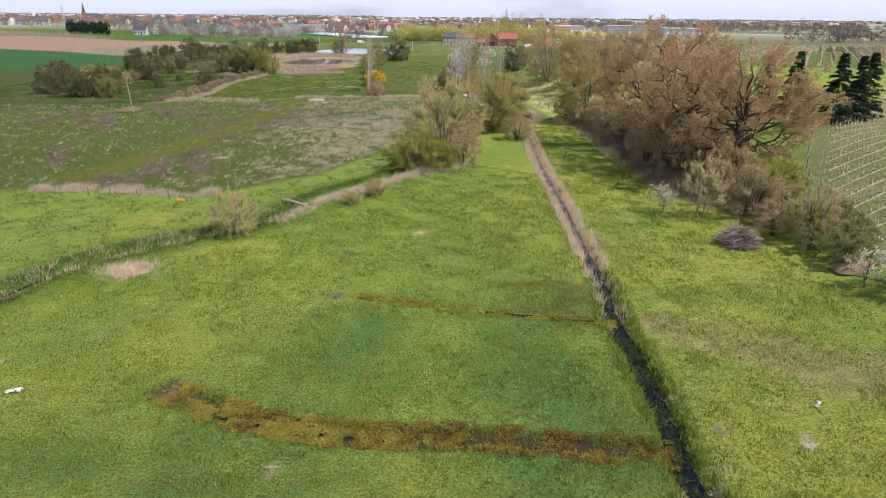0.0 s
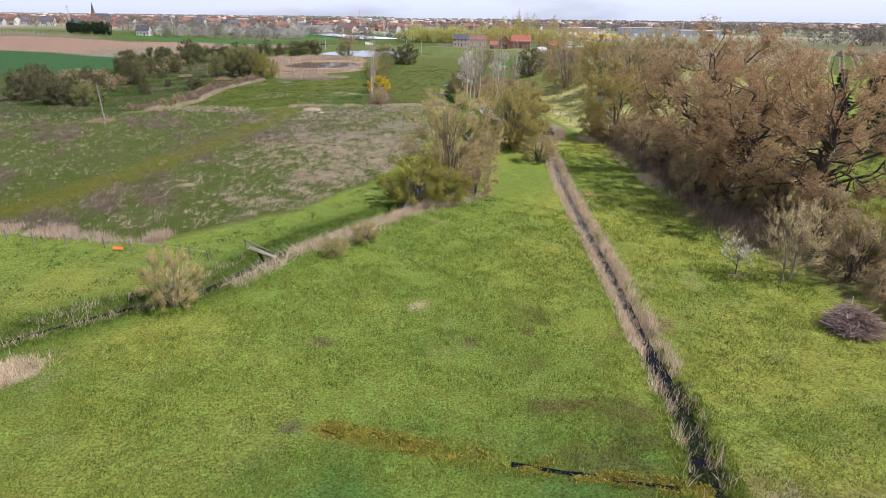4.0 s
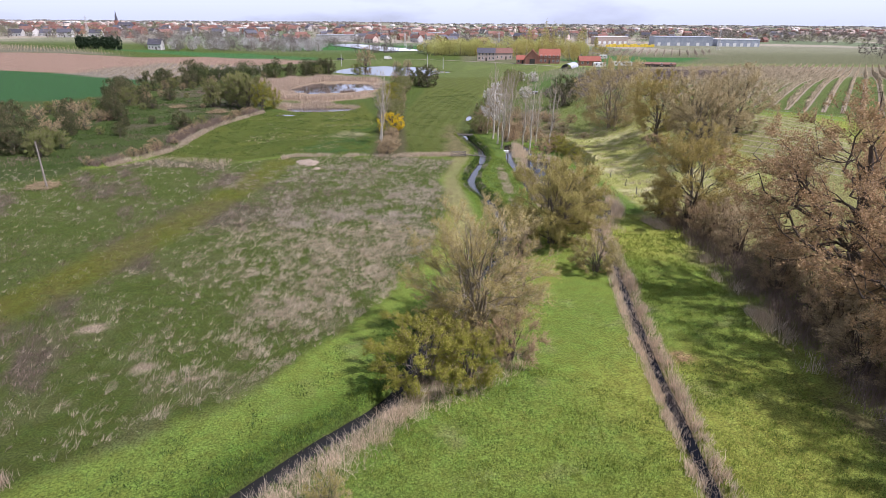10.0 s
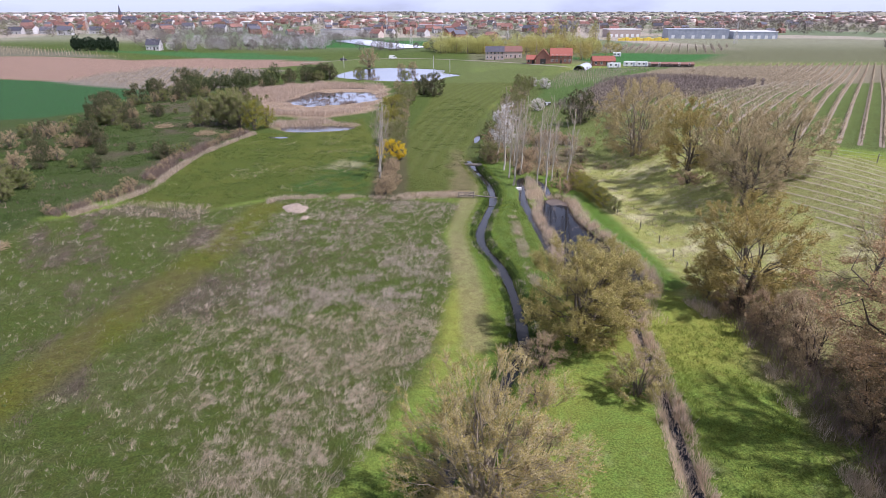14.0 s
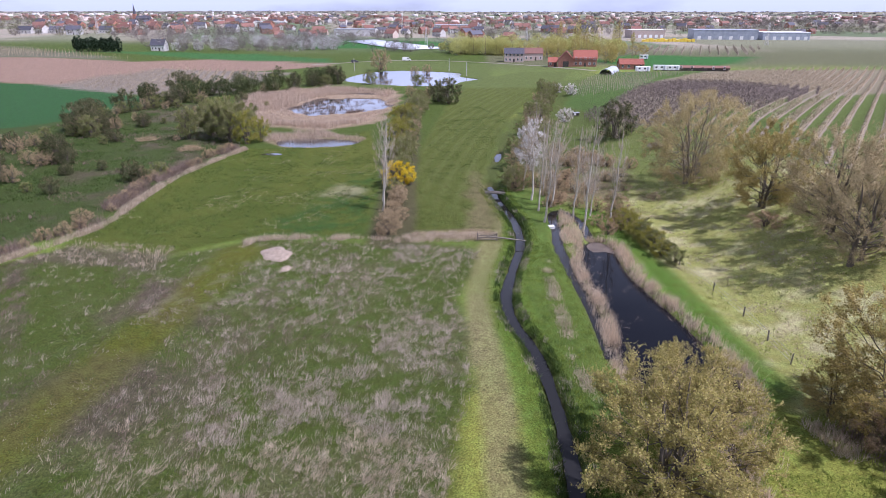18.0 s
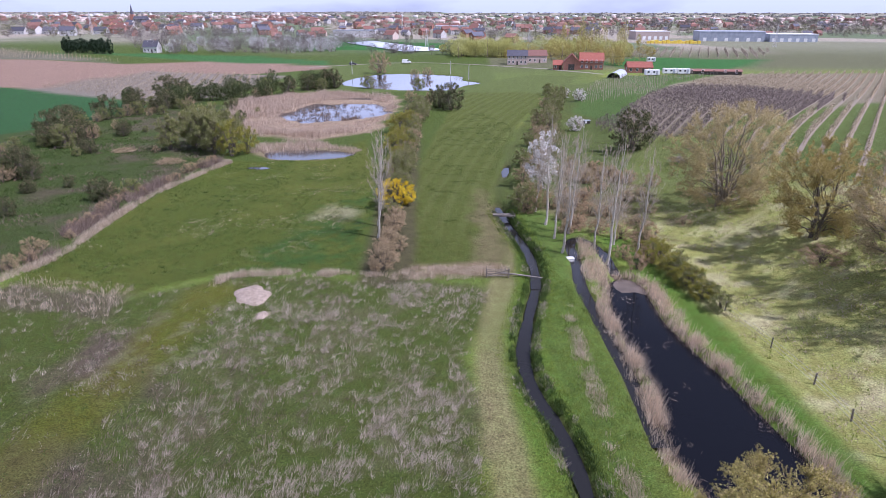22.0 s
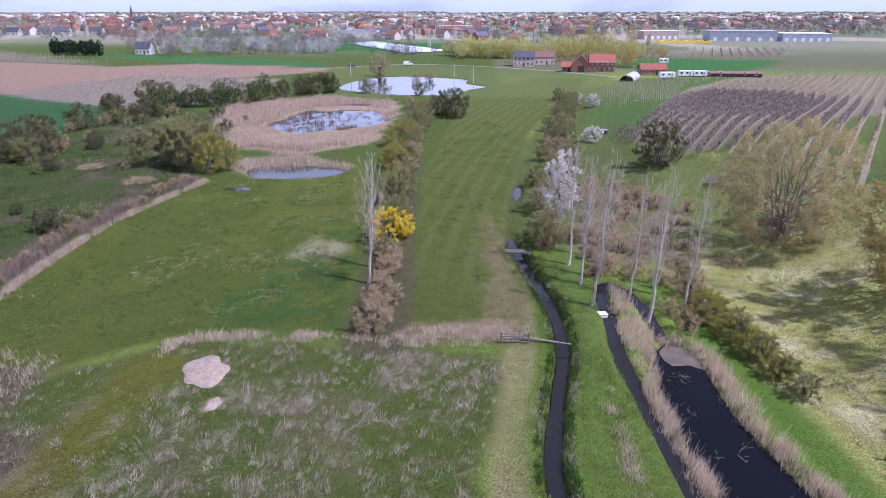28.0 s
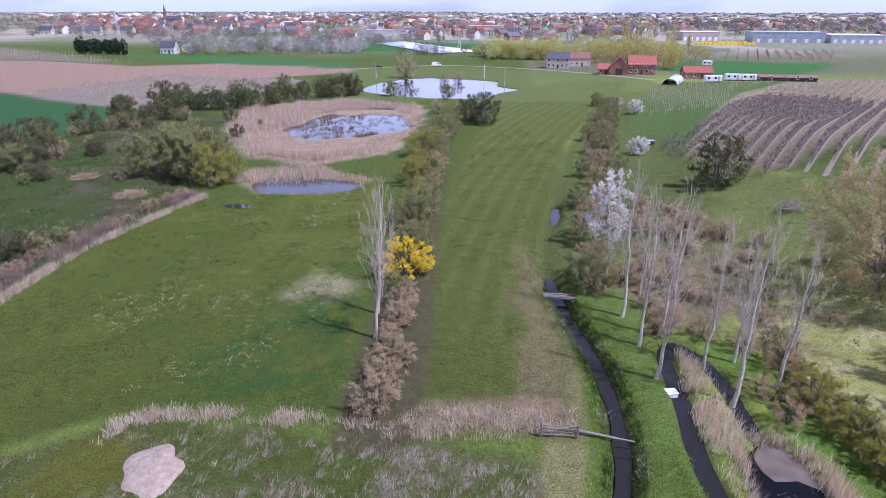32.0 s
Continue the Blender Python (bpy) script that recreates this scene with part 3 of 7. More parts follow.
for sx, sy, sr, sc in [(16.3, 67.5, 0.6, DRY), (-0.5, 87.8, 0.9, DRY), (3.1, 82.3, 0.7, (0.14, 0.10, 0.06)), (-7, 82.4, 0.9, (0.14, 0.10, 0.06)), (20.3, 119, 1.3, (0.28, 0.17, 0.10)),
                       (27, 93.2, 1.0, DRY), (-14.8, 60.6, 1.5, (0.2, 0.16, 0.09)), (14, 52.5, 0.5, DRY), (3.3, 55.2, 0.8, (0.06, 0.04, 0.025)), (6.3, 54.8, 0.9, (0.06, 0.04, 0.025)),
                       (22.5, 60, 0.6, DRY), (-8, 53.5, 0.5, DRY), (19.5, 54.5, 0.5, (0.5, 0.46, 0.4)), (-30.5, 122.9, 1.2, (0.34, 0.27, 0.19)), (-23, 116.5, 1.0, (0.3, 0.24, 0.17)),
                       (-23.1, 185.7, 1.1, (0.3, 0.26, 0.18)), (-7.2, 73.2, 0.8, (0.12, 0.09, 0.06)), (-27, 64, 0.6, DRY), (16.7, 84.5, 1.6, (0.21, 0.17, 0.08)), (-3.3, 108.2, 0.8, DRY)]:
    d = np.hypot(FX - sx, (FY - sy) * 1.2) + 0.5 * sr * (fbm(FX, FY, 0.9, 15) - 0.5) * 2
    col = zone(col, sc, (1 - smooth(d, sr * 0.5, sr * 1.1)) * 0.9)
speckle = fbm(FX, FY, 0.7, 95, 2)
col = zone(col, (0.21, 0.17, 0.025), (1 - smooth(line_distance(FX, FY, rill_2), 0.5, 1.0)) * smooth(speckle, 0.5, 0.6) * 0.5)
col = zone(col, (0.40, 0.33, 0.22), polygon([(-28.4, 78.6), (-24, 80.7), (-23.4, 78.6), (-25, 76.8)], 0.4, 0.5))
col = zone(col, (0.055, 0.04, 0.022), (1 - smooth(line_distance(FX, FY, rill_2), 0.3, 0.8)) * smooth(FX, -12, -2) * smooth(fbm(FX, FY, 1.2, 97), 0.35, 0.55))
# worn light patches of dry weeds among the rough meadow
col = zone(col, (0.22, 0.21, 0.12), polygon([(-34, 172), (-20, 176), (-19, 188), (-28, 190), (-36, 182)], 3, 4) * smooth(fbm(FX, FY, 1.8, 77), 0.58, 0.7) * 0.35)

ground_mesh = bpy.data.meshes.new("ground")
nx, ny = len(gx), len(gy)
idx = np.arange(nx * ny).reshape(ny, nx)
quads = np.stack([idx[:-1, :-1], idx[:-1, 1:], idx[1:, 1:], idx[1:, :-1]], -1).reshape(-1, 4)
ground_mesh.vertices.add(nx * ny)
ground_mesh.vertices.foreach_set("co", np.stack([FX, FY, FZ], -1).ravel())
ground_mesh.loops.add(quads.size)
ground_mesh.loops.foreach_set("vertex_index", quads.ravel())
ground_mesh.polygons.add(len(quads))
ground_mesh.polygons.foreach_set("loop_start", np.arange(len(quads)) * 4)
ground_mesh.polygons.foreach_set("use_smooth", np.ones(len(quads), bool))
ground_mesh.update()
cover = ground_mesh.attributes.new("cover", "FLOAT_COLOR", "POINT")
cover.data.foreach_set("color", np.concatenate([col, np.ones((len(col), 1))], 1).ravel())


def ground_material():
    m = bpy.data.materials.new("meadow_ground")
    m.use_nodes = True
    n, l = m.node_tree.nodes, m.node_tree.links
    p = n["Principled BSDF"]
    p.inputs["Roughness"].default_value, p.inputs["Specular IOR Level"].default_value = 0.95, 0.1
    at = n.new("ShaderNodeAttribute")
    at.attribute_name = "cover"
    geo = n.new("ShaderNodeNewGeometry")
    fine = n.new("ShaderNodeTexNoise")
    fine.inputs["Scale"].default_value, fine.inputs["Detail"].default_value, fine.inputs["Roughness"].default_value = 6.5, 5.0, 0.8
    l.new(geo.outputs["Position"], fine.inputs["Vector"])
    mid = n.new("ShaderNodeTexNoise")
    mid.inputs["Scale"].default_value, mid.inputs["Detail"].default_value, mid.inputs["Roughness"].default_value = 0.9, 6.0, 0.7
    l.new(geo.outputs["Position"], mid.inputs["Vector"])
    hsv = n.new("ShaderNodeHueSaturation")
    l.new(at.outputs["Color"], hsv.inputs["Color"])
    mr = n.new("ShaderNodeMapRange")
    mr.inputs["From Min"].default_value, mr.inputs["From Max"].default_value = 0.34, 0.66
    mr.inputs["To Min"].default_value, mr.inputs["To Max"].default_value = 0.34, 1.66
    l.new(fine.outputs["Fac"], mr.inputs["Value"])
    tuft = n.new("ShaderNodeMapRange")
    tuft.inputs["From Min"].default_value, tuft.inputs["From Max"].default_value = 0.33, 0.67
    tuft.inputs["To Min"].default_value, tuft.inputs["To Max"].default_value = 0.8, 1.2
    l.new(mid.outputs["Fac"], tuft.inputs["Value"])
    both = n.new("ShaderNodeMath")
    both.operation = "MULTIPLY"
    l.new(mr.outputs["Result"], both.inputs[0])
    l.new(tuft.outputs["Result"], both.inputs[1])
    l.new(both.outputs["Value"], hsv.inputs["Value"])
    hue = n.new("ShaderNodeMapRange")
    hue.inputs["From Min"].default_value, hue.inputs["From Max"].default_value = 0.3, 0.7
    hue.inputs["To Min"].default_value, hue.inputs["To Max"].default_value = 0.48, 0.52
    l.new(mid.outputs["Fac"], hue.inputs["Value"])
    l.new(hue.outputs["Result"], hsv.inputs["Hue"])
    l.new(hsv.outputs["Color"], p.inputs["Base Color"])
    bn = n.new("ShaderNodeTexNoise")
    bn.inputs["Scale"].default_value, bn.inputs["Detail"].default_value, bn.inputs["Roughness"].default_value = 3.5, 8.0, 0.8
    l.new(geo.outputs["Position"], bn.inputs["Vector"])
    bp = n.new("ShaderNodeBump")
    bp.inputs["Strength"].default_value, bp.inputs["Distance"].default_value = 0.9, 0.35
    l.new(bn.outputs["Fac"], bp.inputs["Height"])
    l.new(bp.outputs["Normal"], p.inputs["Normal"])
    return m


ground_mesh.materials.append(ground_material())
tagged(new("ground", ground_mesh), "green spring meadows, rough grassland, orchard and crop fields", "ground", kind="structure")

# ---- mesh helpers ----


def mesh_of(name, verts, tris, mat, smooth_faces=False):
    """A mesh from arrays of points and triangles (or quads)."""
    verts, tris = np.asarray(verts, float), np.asarray(tris, int)
    k = tris.shape[1]
    me = bpy.data.meshes.new(name)
    me.vertices.add(len(verts))
    me.vertices.foreach_set("co", verts.ravel())
    me.loops.add(tris.size)
    me.loops.foreach_set("vertex_index", tris.ravel())
    me.polygons.add(len(tris))
    me.polygons.foreach_set("loop_start", np.arange(len(tris)) * k)
    if smooth_faces:
        me.polygons.foreach_set("use_smooth", np.ones(len(tris), bool))
    me.update()
    me.materials.append(mat)
    return me


def piece(name, me, parent=None, label="", m=None):
    ob = new(name, me)
    if parent:
        ob.parent = parent
    if m is not None:
        ob.matrix_basis = m
    return tagged(ob, label) if label else ob


def bm_mesh(name, build, mat):
    bm = bmesh.new()
    build(bm)
    me = bpy.data.meshes.new(name)
    bm.to_mesh(me)
    bm.free()
    me.materials.append(mat)
    return me


def box_bm(bm, x0, x1, y0, y1, z0, z1, bevel=0.0):
    r = bmesh.ops.create_cube(bm, size=1, matrix=Matrix.LocRotScale(((x0 + x1) / 2, (y0 + y1) / 2, (z0 + z1) / 2), None, (x1 - x0, y1 - y0, z1 - z0)))
    if bevel:
        es = {e for v in r["verts"] for e in v.link_edges}
        bmesh.ops.bevel(bm, geom=list(es), offset=bevel, segments=1, affect="EDGES")


def part(name, build, mat, parent, label="", m=None):
    return piece(name, bm_mesh(name, build, mat), parent, label, m)


def tubes(paths, radii, sides):
    """Tapered tubes along many paths at once: paths (n, k, 3), radii (n, k)."""
    paths, radii = np.asarray(paths, float), np.asarray(radii, float)
    n, k, _ = paths.shape
    d = np.gradient(paths, axis=1)
    d /= np.linalg.norm(d, axis=2, keepdims=True) + 1e-9
    ref = np.where(np.abs(d[..., 2:3]) > 0.9, np.array([1.0, 0, 0]), np.array([0, 0, 1.0]))
    u = np.cross(d, ref)
    u /= np.linalg.norm(u, axis=2, keepdims=True) + 1e-9
    v = np.cross(d, u)
    a = np.arange(sides) * 2 * math.pi / sides
    pts = paths[:, :, None] + radii[:, :, None, None] * (u[:, :, None] * np.cos(a)[:, None] + v[:, :, None] * np.sin(a)[:, None])
    i = np.arange(n)[:, None, None] * k * sides + np.arange(k - 1)[None, :, None] * sides
    s, s2 = np.arange(sides), (np.arange(sides) + 1) % sides
    q = np.stack([i + s, i + s2, i + sides + s2, i + sides + s], -1).reshape(-1, 4)
    return pts.reshape(-1, 3), q


def spikes(base, tip, width):
    """Thin three-sided spikes from base to tip."""
    base, tip = np.asarray(base, float), np.asarray(tip, float)
    n = len(base)
    d = tip - base
    d /= np.linalg.norm(d, axis=1, keepdims=True) + 1e-9
    ref = np.where(np.abs(d[:, 2:3]) > 0.9, np.array([1.0, 0, 0]), np.array([0, 0, 1.0]))
    u = np.cross(d, ref)
    u /= np.linalg.norm(u, axis=1, keepdims=True) + 1e-9
    v = np.cross(d, u)
    w = np.broadcast_to(np.asarray(width, float), (n,))[:, None]
    pts = np.stack([base + u * w, base - 0.5 * u * w + 0.87 * v * w, base - 0.5 * u * w - 0.87 * v * w, tip], 1).reshape(-1, 3)
    i = np.arange(n)[:, None] * 4
    t = np.concatenate([i + [0, 1, 3], i + [1, 2, 3], i + [2, 0, 3]], 0)
    return pts, t


def flakes(centre, size, rng):
    """Small four-cornered leaves turned every way."""
    n = len(centre)
    u = rng.normal(size=(n, 3))
    u /= np.linalg.norm(u, axis=1, keepdims=True)
    v = np.cross(u, rng.normal(size=(n, 3)))
    v /= np.linalg.norm(v, axis=1, keepdims=True)
    s = np.broadcast_to(np.asarray(size, float), (n,))[:, None]
    pts = np.stack([centre - u * s, centre - v * s * 0.6, centre + u * s, centre + v * s * 0.6], 1).reshape(-1, 3)
    return pts, np.arange(4 * n).reshape(n, 4)


def blades(base, tip, width, rng):
    """Flat grass blades, each a narrow triangle."""
    n = len(base)
    a = rng.uniform(0, math.pi, n)
    s = np.stack([np.cos(a), np.sin(a), np.zeros(n)], 1) * np.broadcast_to(np.asarray(width, float), (n,))[:, None]
    pts = np.stack([base - s, base + s, tip], 1).reshape(-1, 3)
    return pts, np.arange(3 * n).reshape(n, 3)


def bezier(a, b, c, k):
    t = np.linspace(0, 1, k)[None, :, None]
    return (1 - t) ** 2 * a[:, None] + 2 * t * (1 - t) * b[:, None] + t ** 2 * c[:, None]


def unit(v):
    return v / (np.linalg.norm(v, axis=-1, keepdims=True) + 1e-9)


def branch_paths(start, end, bow, k, gnarl, rng):
    """Bowed, knotted lines from start to end."""
    n = len(start)
    length = np.linalg.norm(end - start, axis=1)
    p = bezier(start, bow, end, k)
    knots = np.cumsum(rng.normal(size=(n, k, 3)), axis=1)
    t = np.linspace(0, 1, k)[None, :, None]
    knots = knots - knots[:, :1] * (1 - t) - knots[:, -1:] * t
    return p + knots * (gnarl * length)[:, None, None]


def point_on(paths, row, t):
    """Points and directions at the fraction t along chosen paths."""
    k = paths.shape[1] - 1
    j = np.minimum((t * k).astype(int), k - 1)
    a, b = paths[row, j], paths[row, j + 1]
    return a + (b - a) * (t * k - j)[:, None], unit(b - a)


def grow(name, label, category, seed, height, radius, base=0.25, trunk=0.25, stems=1, limbs=14, subs=7, twigs=6, twig=1.0, twig_w=0.012,
         leaves=4000, leaf=0.1, bark=None, twig_mat=None, leaf_mat=None, up=0.35, squash=1.0, lean=(0, 0), ragged=0.3, hollow=0.35, limb_r=0.42,
         branches=6, gnarl=0.05, reach=0.42, low=0.85):
    """A tree or shrub: trunks, bowed limbs, branches off the limbs, branchlets, fine twigs, and leaves or buds on them."""
    rng = np.random.default_rng(seed)
    root = new(name)
    tagged(root, label, category)
    cz, rz = height * (base + 1) / 2, height * (1 - base) / 2 * squash
    lean3 = np.array([lean[0], lean[1], 0.0]) * height
    # trunks
    az = rng.uniform(0, 2 * math.pi) + np.arange(stems) * 2 * math.pi / stems + rng.uniform(-0.3, 0.3, stems)
    side = np.stack([np.cos(az), np.sin(az), np.zeros(stems)], 1)
    foot = side * (0 if stems == 1 else 0.12 * radius * rng.uniform(0.3, 1, (stems, 1)))
    top = side * radius * 0.4 * rng.uniform(0.5, 1.2, (stems, 1)) + np.array([0, 0, height * 0.9]) * rng.uniform(0.8, 1.02, (stems, 1)) + lean3
    if stems == 1:
        top = np.array([[0, 0, height * 0.93]]) + lean3
    stem = branch_paths(foot - [0, 0, 0.3], top, (foot + top) / 2 - side * 0.08 * radius, 11, gnarl * 0.2, rng)
    s_r = trunk * (1 - np.linspace(0, 1, 11)) ** 0.85 + 0.012
    s_r[0] *= 1.35
    wv, wq = tubes(stem, np.tile(s_r, (stems, 1)), 7)
    # limbs end near the crown's outer shape
    n = limbs
    k = np.arange(n) % stems
    z = np.linspace(-low, 0.97, n) + rng.uniform(-0.06, 0.06, n)
    z = np.clip(z, -0.95, 0.985)
    a = np.arange(n) * 2.39996 + rng.uniform(0, 0.8, n)
    rr = np.sqrt(np.maximum(0.02, 1 - z * z)) * radius * (1 - ragged * rng.uniform(0, 1, n))
    end = np.stack([rr * np.cos(a), rr * np.sin(a), cz + rz * z * (1 - 0.6 * ragged * rng.uniform(0, 1, n))], 1) + lean3 * ((cz + rz * z) / height)[:, None]
    f = np.clip((end[:, 2] / height) * rng.uniform(0.42, 0.72, n), 0.05, 0.88)
    f = np.maximum(f, base * rng.uniform(0.6, 0.95, n))
    st, _ = point_on(stem, k, f)
    span = np.linalg.norm((end - st)[:, :2], axis=1)
    bow = st + (end - st) * 0.45 + np.array([0, 0, 1.0]) * (up * span * 0.45)[:, None] + rng.normal(size=(n, 3)) * 0.06 * radius
    limb = branch_paths(st, end, bow, 8, gnarl, rng)
    r0 = limb_r * trunk * (1 - f) + 0.012
    v, q = tubes(limb, r0[:, None] * (1 - np.linspace(0, 0.9, 8))[None], 5)
    wv, wq = np.concatenate([wv, v]), np.concatenate([wq, q + len(wv)])
    # branches off the limbs and off the stems' upper part
    b = n * branches
    li = np.repeat(np.arange(n), branches)
    t = rng.uniform(hollow, 0.98, b)
    s0, tan = point_on(limb, li, t)
    centre = np.array([0, 0, cz * 0.85]) + lean3 * 0.5
    out = unit(s0 - centre)
    way = unit(0.55 * tan + 0.45 * out + 0.62 * unit(rng.normal(size=(b, 3))) + np.array([0, 0, up * 0.7]))
    ln = reach * radius * rng.uniform(0.45, 1.1, b) * (1.2 - 0.55 * t)
    e0 = s0 + way * ln[:, None]
    shell = np.linalg.norm((e0 - [0, 0, cz] - lean3 * 0.5) / [radius, radius, rz], axis=1)
    pull = np.clip(1.06 * rng.uniform(0.9, 1.06, b) / np.maximum(shell, 1e-6), 0.4, 1)[:, None]
    e0 = (e0 - [0, 0, cz] - lean3 * 0.5) * pull + [0, 0, cz] + lean3 * 0.5
    e0[:, 2] = np.maximum(e0[:, 2], 0.2)
    mid = (s0 + e0) / 2 + np.array([0, 0, 1.0]) * (0.12 * up * ln)[:, None] + rng.normal(size=(b, 3)) * (0.06 * ln)[:, None]
    bough = branch_paths(s0, e0, mid, 5, gnarl, rng)
    rb = np.maximum(r0[li] * (1 - 0.8 * t) * 0.5, twig_w * 1.2)
    v, q = tubes(bough, rb[:, None] * (1 - np.linspace(0, 0.8, 5))[None], 3)
    wv, wq = np.concatenate([wv, v]), np.concatenate([wq, q + len(wv)])
    piece("trunk", mesh_of("trunk", wv, wq, bark, True), root)
    # branchlets
    m = b * subs
    bi = np.repeat(np.arange(b), subs)
    t = rng.uniform(0.15, 1.0, m)
    s1, tan = point_on(bough, bi, t)
    d1 = unit(0.6 * tan + 0.35 * unit(s1 - centre) + 0.6 * unit(rng.normal(size=(m, 3))) + np.array([0, 0, up * 0.7]))
    e1 = s1 + d1 * (twig * rng.uniform(0.5, 1.2, m))[:, None]
    e1[:, 2] = np.maximum(e1[:, 2], 0.12)
    v1, t1 = spikes(s1, e1, twig_w * 1.2)
    # twigs
    mm = m * twigs
    ti = np.repeat(np.arange(m), twigs)
    u = rng.uniform(0.15, 1.0, (mm, 1))
    s2 = s1[ti] + (e1 - s1)[ti] * u
    d2 = unit(0.75 * d1[ti] + 0.65 * unit(rng.normal(size=(mm, 3))) + np.array([0, 0, up * 0.6]))
    e2 = s2 + d2 * (twig * rng.uniform(0.25, 0.75, mm))[:, None]
    e2[:, 2] = np.maximum(e2[:, 2], 0.1)
    v2, t2 = spikes(s2, e2, twig_w * 0.85)
    piece("crown", mesh_of("crown", np.concatenate([v1, v2]), np.concatenate([t1, t2 + len(v1)]), twig_mat or bark), root, "fine bare twigs")
    if leaves:
        pick = rng.integers(0, mm, leaves)
        c = s2[pick] + (e2 - s2)[pick] * rng.uniform(0.2, 1.05, leaves)[:, None] + rng.normal(size=(leaves, 3)) * leaf * 0.8
        c[:, 2] = np.maximum(c[:, 2], 0.1)
        v3, q3 = flakes(c, leaf * rng.uniform(0.6, 1.3, leaves), rng)
        piece("foliage", mesh_of("foliage", v3, q3, leaf_mat), root, "small young leaves and buds")
    return root


used = set()


GROUPS = {"poplar_tree": "poplars round the pond", "oak_tree": "oaks on the slope", "bare_shrub": "leafless shrubs of the thicket", "budding_tree": "budding trees on the slope",
          "hedge_shrub": "shrubs of the field hedge", "scrub_tree": "scrub on the rough ground", "spruce_tree": "spruces at the vineyard edge", "willow_scrub": "willows at the field corner",
          "budding_shrub": "yellow-green shrubs", "spreading_tree": "spreading trees on the slope", "round_bush": "small round bushes", "yellow_willow": "yellow willows at the field corner",
          "blossom_tree": "white-blossoming trees", "blossom_sapling": "blossoming saplings", "willow_tree": "willows beside the pond"}


def plant(proto, x, y, size=1.0, turn=0.0, tall=1.0, label="", sink=0.05):
    """Stand a tree on the land: the first planting is the tree itself, later ones are copies."""
    m = Matrix.LocRotScale((x, y, at_ground(x, y) - sink), Euler((0, 0, turn)), (size, size, size * tall))
    if proto.name in used:
        ob = copy_thing(proto, m)
    else:
        used.add(proto.name)
        ob = proto
        ob.matrix_basis = m
    return tagged(ob, label, group=GROUPS.get(proto.name.split(".")[0], ""))


def stuff(name, verts, faces, mat, label, category):
    return tagged(new(name, mesh_of(name, verts, faces, mat)), label, category, kind="stuff")


def scatter(n, poly, rng, density=None):
    """Random places inside an outline, thinned by a density."""
    p = np.array(poly, float)
    lo, hi = p.min(0), p.max(0)
    xy = rng.uniform(lo, hi, (n, 2))
    ok = inside(xy[:, 0], xy[:, 1], p) > 0
    if density is not None:
        ok &= rng.uniform(0, 1, n) < density(xy[:, 0], xy[:, 1])
    return xy[ok]


def along(line, n, half, rng, inner=0.0):
    """Random places beside a line, on either side, from inner to half metres off it."""
    seg = rng.integers(0, len(line) - 1, n)
    u = rng.uniform(0, 1, (n, 1))
    p = line[seg] * (1 - u) + line[seg + 1] * u
    d = unit(line[seg + 1] - line[seg])
    off = rng.uniform(inner, half, n) * rng.choice([-1, 1], n)
    return p + np.stack([-d[:, 1], d[:, 0]], 1) * off[:, None]


def stalks(xy, height, per, spread, width, rng, lean=0.25, wind=(0, 0)):
    """Clumps of dead or green stalks standing on the land."""
    n = len(xy)
    c = np.repeat(xy, per, 0) + rng.normal(size=(n * per, 2)) * spread
    z = np.repeat(land_height(xy[:, 0], xy[:, 1]), per)
    h = np.repeat(np.broadcast_to(np.asarray(height, float), (n,)), per) * rng.uniform(0.55, 1.15, n * per)
    base = np.column_stack([c, z - 0.05])
    a = rng.uniform(0, 2 * math.pi, n * per)
    r = h * lean * np.abs(rng.normal(size=n * per))
    tip = base + np.column_stack([np.cos(a) * r + wind[0] * h, np.sin(a) * r + wind[1] * h, h])
    return blades(base, tip, width, rng)


def ribbon(name, line, half, level, mat, label, category="water", ragged=0.95):
    """A band of water along a line."""
    d = unit(np.gradient(line, axis=0))
    nrm = np.stack([-d[:, 1], d[:, 0]], 1)
    hw = np.asarray(half).reshape(-1, 1) * np.ones((len(line), 1)) * np.maximum(0.06, 1.02 - ragged / 2 + ragged * fbm(line[:, 0], line[:, 1], 2.6, 4))[:, None]
    lv = level if np.ndim(level) else np.full(len(line), level)
    a, b = np.column_stack([line - nrm * hw, lv]), np.column_stack([line + nrm * hw, lv])
    v = np.concatenate([a, b])
    i = np.arange(len(line) - 1)
    q = np.stack([i, i + len(line), i + len(line) + 1, i + 1], 1)[:, ::-1]
    return tagged(new(name, mesh_of(name, v, q, mat)), label, category, kind="structure")


def pool(name, outline, level, mat, label):
    c = outline.mean(0)
    v = np.concatenate([[[*c, level]], np.column_stack([outline, np.full(len(outline), level)])])
    n = len(outline)
    t = np.array([[0, 1 + i, 1 + (i + 1) % n] for i in range(n)])
    return tagged(new(name, mesh_of(name, v, t, mat)), label, "water", kind="structure")


